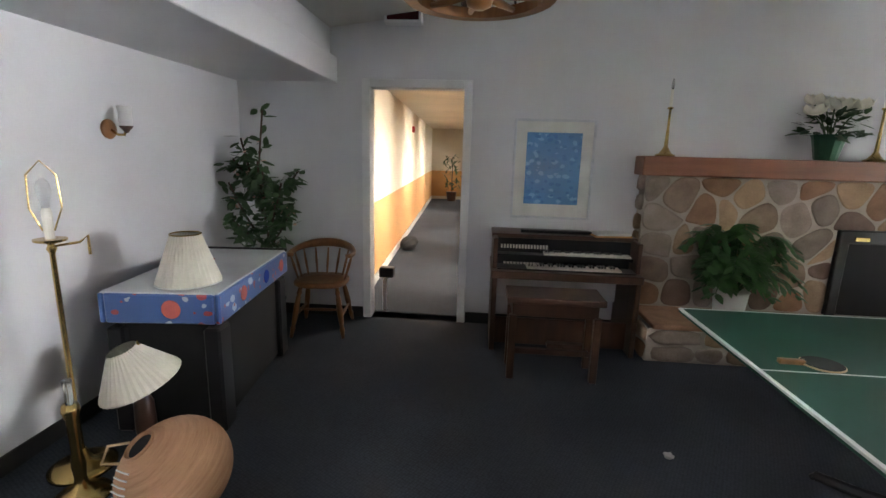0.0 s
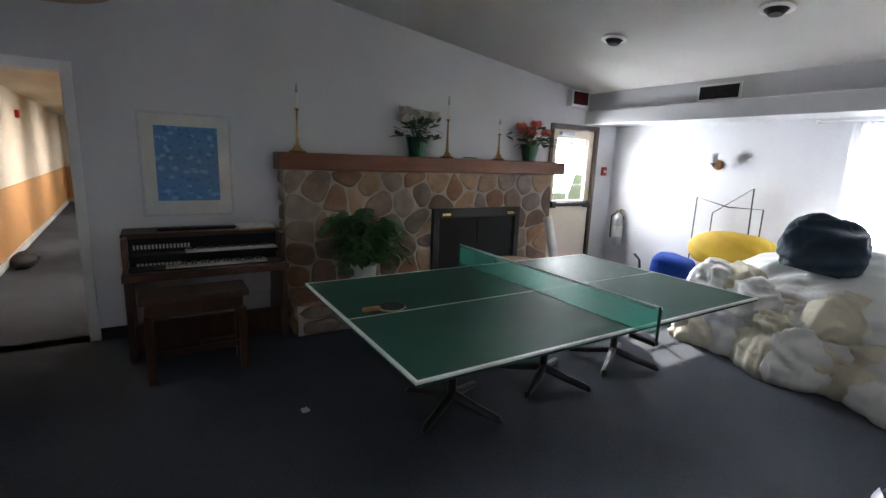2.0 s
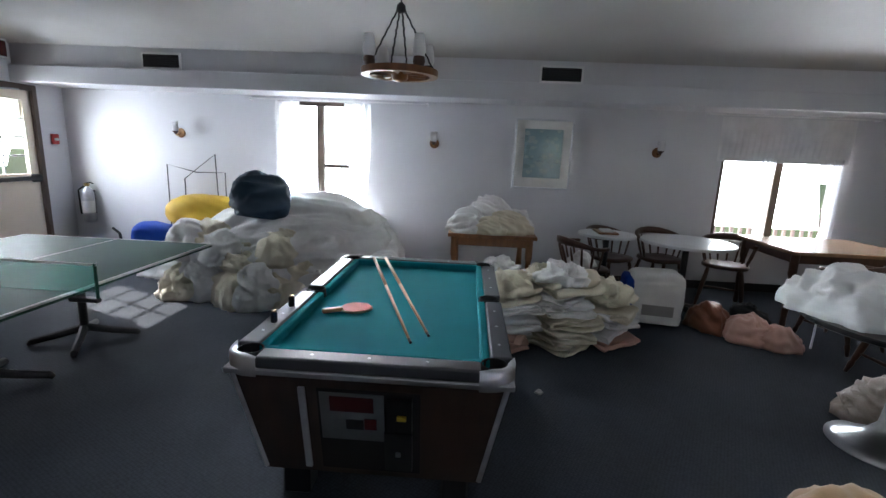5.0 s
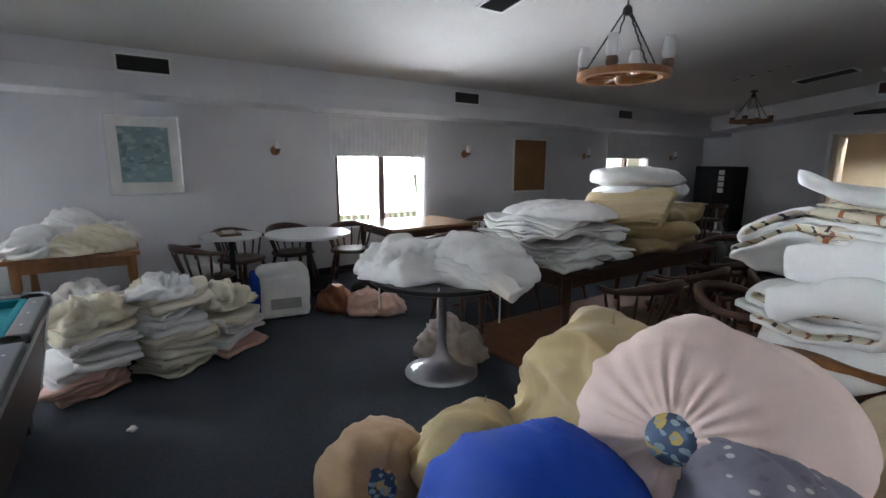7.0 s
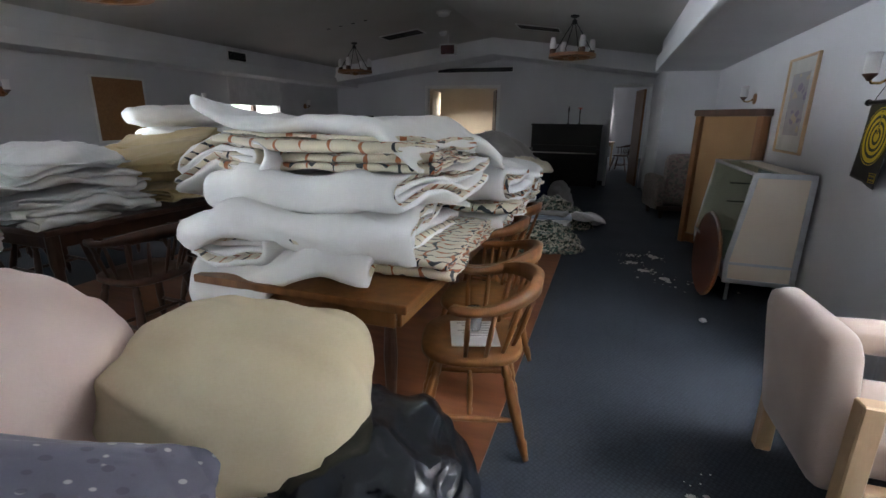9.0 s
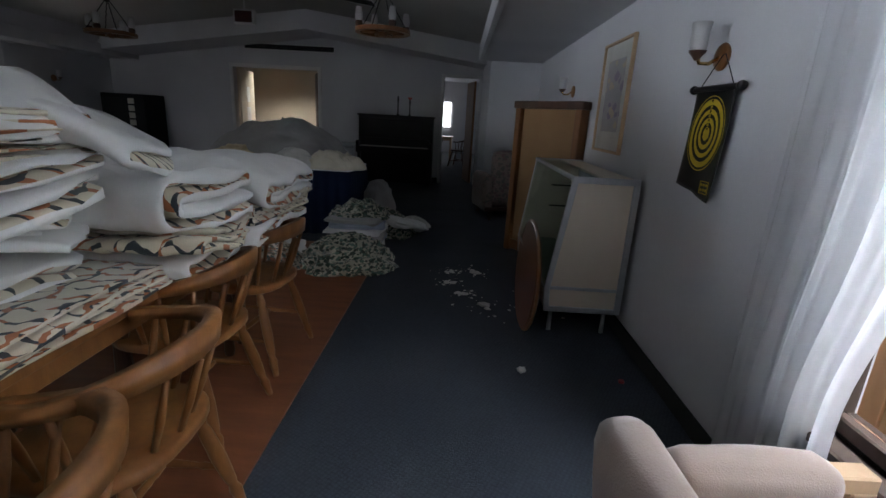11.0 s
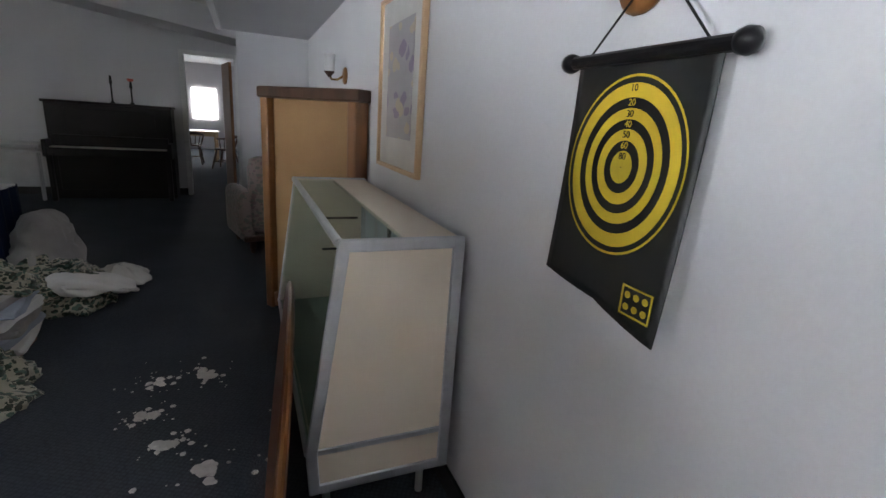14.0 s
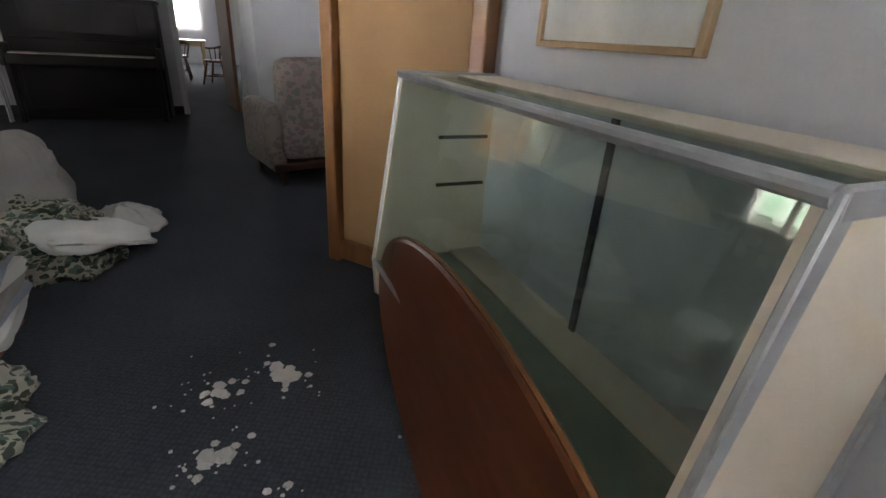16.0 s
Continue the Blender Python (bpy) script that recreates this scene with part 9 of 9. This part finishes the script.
quilt((0.30, -2.10, 0.66), (-0.37, -0.42, -0.26), (-0.16, 0.28, -0.24), 0.37, 0.24, 0.30)
heap("quilt_base", (0.34, -2.06, 0), 0.36, 0.32, 0.46, 192, QUILT_DOT, "grey quilt heaped on the floor under its top fold", "quilt", 0.06, 3.4, 30, 70, 2.0, 0, 0.1)
heap("white_sheet", (0.16, -2.30, 0), 0.26, 0.24, 0.52, 191, WHITE_CLOTH, "white sheet bundle under the quilt", "bedding", 0.08, 3.0, 30, 66, 2.2, 0, 0.12)

# skirted table with its covered mound


def skirted_table():
    t = thing("skirted_table", "buffet table with a pleated navy skirt", "table", pose(1.10, -8.42, 0))
    a, b, z = 0.90, 0.46, 0.70
    part("tabletop", cube(-a, a, -b, b, z - 0.03, z, 0.006), TRIM, t)
    for sx in (-1, 1):
        for sy in (-1, 1):
            part("leg", tube(bmesh.new(), [(sx * (a - 0.08), sy * (b - 0.08), 0), (sx * (a - 0.08), sy * (b - 0.08), z - 0.03)], 0.016, 8), STEEL_DARK, t)
    path = []
    step = 0.012
    corners = [(-a, -b), (a, -b), (a, b), (-a, b)]
    for k in range(4):
        p, q = Vector(corners[k]), Vector(corners[(k + 1) % 4])
        L = (q - p).length
        nrm = Vector(((q - p).y, -(q - p).x)).normalized()
        for i in range(int(L / step)):
            path.append((p + (q - p) * (i * step / L), nrm))
    bm = bmesh.new()
    rows = []
    for j in range(9):
        v = j / 8
        row = []
        for i, (p, nr) in enumerate(path):
            s = i * step
            ph = s / 0.12 * 6.283 + 0.8 * math.sin(s * 3.1)
            off = 0.012 + (0.010 + 0.030 * v) * (0.5 + 0.5 * math.sin(ph)) + 0.012 * v * noise.noise(Vector((s * 2, v, 3)))
            row.append(bm.verts.new((p.x + nr.x * off, p.y + nr.y * off, z - 0.004 - (z - 0.012) * v)))
        rows.append(row)
    for r0, r1 in zip(rows, rows[1:]):
        for i in range(len(path)):
            k = (i + 1) % len(path)
            bm.faces.new((r0[i], r1[i], r1[k], r0[k]))
    part("skirt", bm, NAVY_CLOTH, t, "pleated navy skirt", smooth=True)


skirted_table()
heap("covered_mound", (1.15, -8.52, 0.702), 0.86, 0.46, 0.50, 200, GREY_CLOTH, "grey sheet thrown over a mound on the table", "bedding", 0.07, 2.0, 50, 120, 1.3, 0, 0.08, lean=(-0.05, 0))
for k, (x, y, r, h, m) in enumerate(((0.45, -8.12, 0.24, 0.20, CREAM_CLOTH), (0.85, -8.10, 0.24, 0.19, MAT_BOARD), (1.25, -8.06, 0.16, 0.10, CREAM_CLOTH), (1.5, -8.16, 0.26, 0.2, YELLOW_CLOTH), (0.3, -8.2, 0.18, 0.16, CREAM_CLOTH))):
    heap("rumpled_linen", (x, y, 0.702), r * 1.2, 0.17, h, 210 + k, m, "cream linen rumpled on the skirted table", "linen", 0.06, 2.2, 26, 60, 3.0, 0, 0.14)
heap("grey_sheet_end", (0.02, -8.70, 0), 0.22, 0.40, 0.52, 216, GREY_CLOTH, "grey sheet hanging down beside the table", "bedding", 0.08, 2.6, 30, 66, 2.2, 0, 0.12)

# bedspreads dropped on the floor
heap("dropped_bedspread", (-0.02, -6.92, 0.006), 0.44, 0.36, 0.26, 220, CAMO, "green and cream printed bedspread heaped on the floor", "bedspread", 0.12, 1.8, 50, 110, 3.2, 20, 0.2)
heap("dropped_bedspread", (0.72, -6.82, 0.012), 0.42, 0.26, 0.20, 221, SHIRT, "multicoloured printed cloth heaped on the floor", "bedspread", 0.10, 1.8, 40, 90, 3.2, 5, 0.2)
heap("dropped_sheet", (0.70, -7.10, 0.012), 0.34, 0.22, 0.27, 222, WHITE_CLOTH, "white sheet fold on the floor heap", "bedding", 0.06, 2.0, 30, 70, 2.6, 0, 0.15)
SBLUE = material("pale blue sheet", (0.42, 0.48, 0.58), 0.9, bump=0.2)
z = 0.012
for k in range(6):
    blanket(pose(0.02 + 0.01 * (k % 2), -7.55, z + 0.026, 0, 0, 6 * (-1) ** k), 0.26, 0.24, 0.058, 3, 230 + k, (WHITE_CLOTH, SBLUE, GREY_CLOTH)[k % 3], "flat stack of folded white and blue sheets", "folded sheets", "folded_sheet", amp=0.02, nu=50, nv=24)
    z += 0.052
heap("dropped_bedspread", (0.02, -7.62, z - 0.02), 0.30, 0.24, 0.16, 223, CAMO, "green printed bedspread on the sheet stack", "bedspread", 0.10, 1.8, 30, 70, 3.4, 0, 0.2)
heap("dropped_bedspread", (-0.08, -8.35, 0), 0.36, 0.46, 0.24, 224, CAMO, "green and cream printed bedspread heaped on the floor", "bedspread", 0.12, 1.8, 40, 90, 3.2, 40, 0.22)
blanket(pose(-0.30, -8.30, 0.10, 6, -14, 30), 0.22, 0.36, 0.10, 1, 225, WHITE_CLOTH, "white sheet slid onto the carpet", amp=0.07, e=0.6)
heap("dropped_sheet", (-0.42, -8.62, 0), 0.22, 0.24, 0.10, 226, MAT_BOARD, "pale sheet crumpled on the carpet", "bedding", 0.06, 1.8, 28, 66, 3.4, 0, 0.25)

# the next room's tables, seen small through the doorway
wood_table(-0.75, 0.15, -18.3, -17.5, 0.74, MAPLE, "pale wooden table in the next room")
far_chair = copy_thing(dark_chair, pose(-0.2, -17.1, 0, 0, 0, 0))
copy_thing(dark_chair, pose(-0.95, -16.2, 0, 0, 0, 70))
copy_thing(dark_chair, pose(0.25, -18.0, 0, 0, 0, -90))
pantry = thing("white_cabinet", "white cabinet with dark jars in the pantry", "cabinet", pose(1.62, -14.3, 0))
part("body", cube(-0.25, 0.25, -0.3, 0.3, 0.0, 1.35, 0.01), TILE_WHITE, pantry)
part("door", cube(-0.23, 0.23, 0.3, 0.315, 0.05, 1.3, 0.004), TILE_WHITE, pantry)
for k in range(4):
    jr = thing("jar", "dark jar on the pantry cabinet", "jar", pose(1.45 + 0.11 * k, -14.2, 1.35), "pantry jars")
    part("body", lathe(bmesh.new(), [(0.035, 0), (0.04, 0.02), (0.04, 0.12), (0.025, 0.15)], 12), BLACK, jr)
    part("lid", lathe(bmesh.new(), [(0.027, 0.15), (0.027, 0.17), (0.02, 0.175)], 12), RED, jr)
cp = thing("corridor_plant", "leafy plant standing at the corridor end", "plant", CORR @ pose(0.1, 11.0, 0))
part("pot", lathe(bmesh.new(), [(0.14, 0), (0.17, 0.3), (0.001, 0.29)], 14, cap=False), WALNUT, cp)
lv = bmesh.new()
rr = random.Random(31)
for k in range(150):
    a, h = rr.uniform(0, 6.28), rr.uniform(0.4, 1.5)
    rad = 0.35 * rr.uniform(0.2, 1) * (1.1 - abs(h - 0.95))
    add_leaf(lv, 0.20, 0.06, Matrix.Translation((rad * math.cos(a), rad * math.sin(a) * 0.8, h)) @ pose(0, 0, 0, rr.uniform(-40, 40), 0, rr.uniform(0, 360)))
part("crown", lv, LEAF, cp)
part("trunk", tube(bmesh.new(), [(0, 0, 0.28), (0.02, 0, 1.0), (0, 0.02, 1.4)], 0.015, 6), WALNUT, cp)
mat_roll = thing("floor_box", "black bundle lying along the corridor wall", "bundle", CORR @ pose(-0.42, 3.2, 0))
part("body", sack_mesh(0.13, 0.34, 0.09, 240, 0.04, 3.0), BLACK_MATT, mat_roll, smooth=True).location = (0, 0, 0.065)
vac = thing("vacuum_cleaner", "small blue and black vacuum cleaner in the corridor", "vacuum cleaner", CORR @ pose(0.62, 6.8, 0))
part("body", sack_mesh(0.18, 0.28, 0.2, 241, 0.01), BLUE_CLOTH, vac, smooth=True).location = (0, 0, 0.15)
dust = thing("cordless_tool", "grey and black tool standing inside the doorway", "tool", pose(-0.78, NY + 0.22, 0))
part("handle", tube(bmesh.new(), [(0, 0, 0.0), (0.0, 0.0, 0.3), (0.06, 0, 0.42)], 0.02, 8), ALU, dust)
part("head", cube(-0.05, 0.09, -0.05, 0.05, 0.34, 0.44, 0.015, 2), BLACK, dust)
al = thing("corridor_alarm", "red alarm box high on the corridor wall", "fire alarm", CORR @ pose(-0.60, 5.2, 1.98))
part("box", cube(0, 0.05, -0.06, 0.06, -0.06, 0.06, 0.006), RED, al)
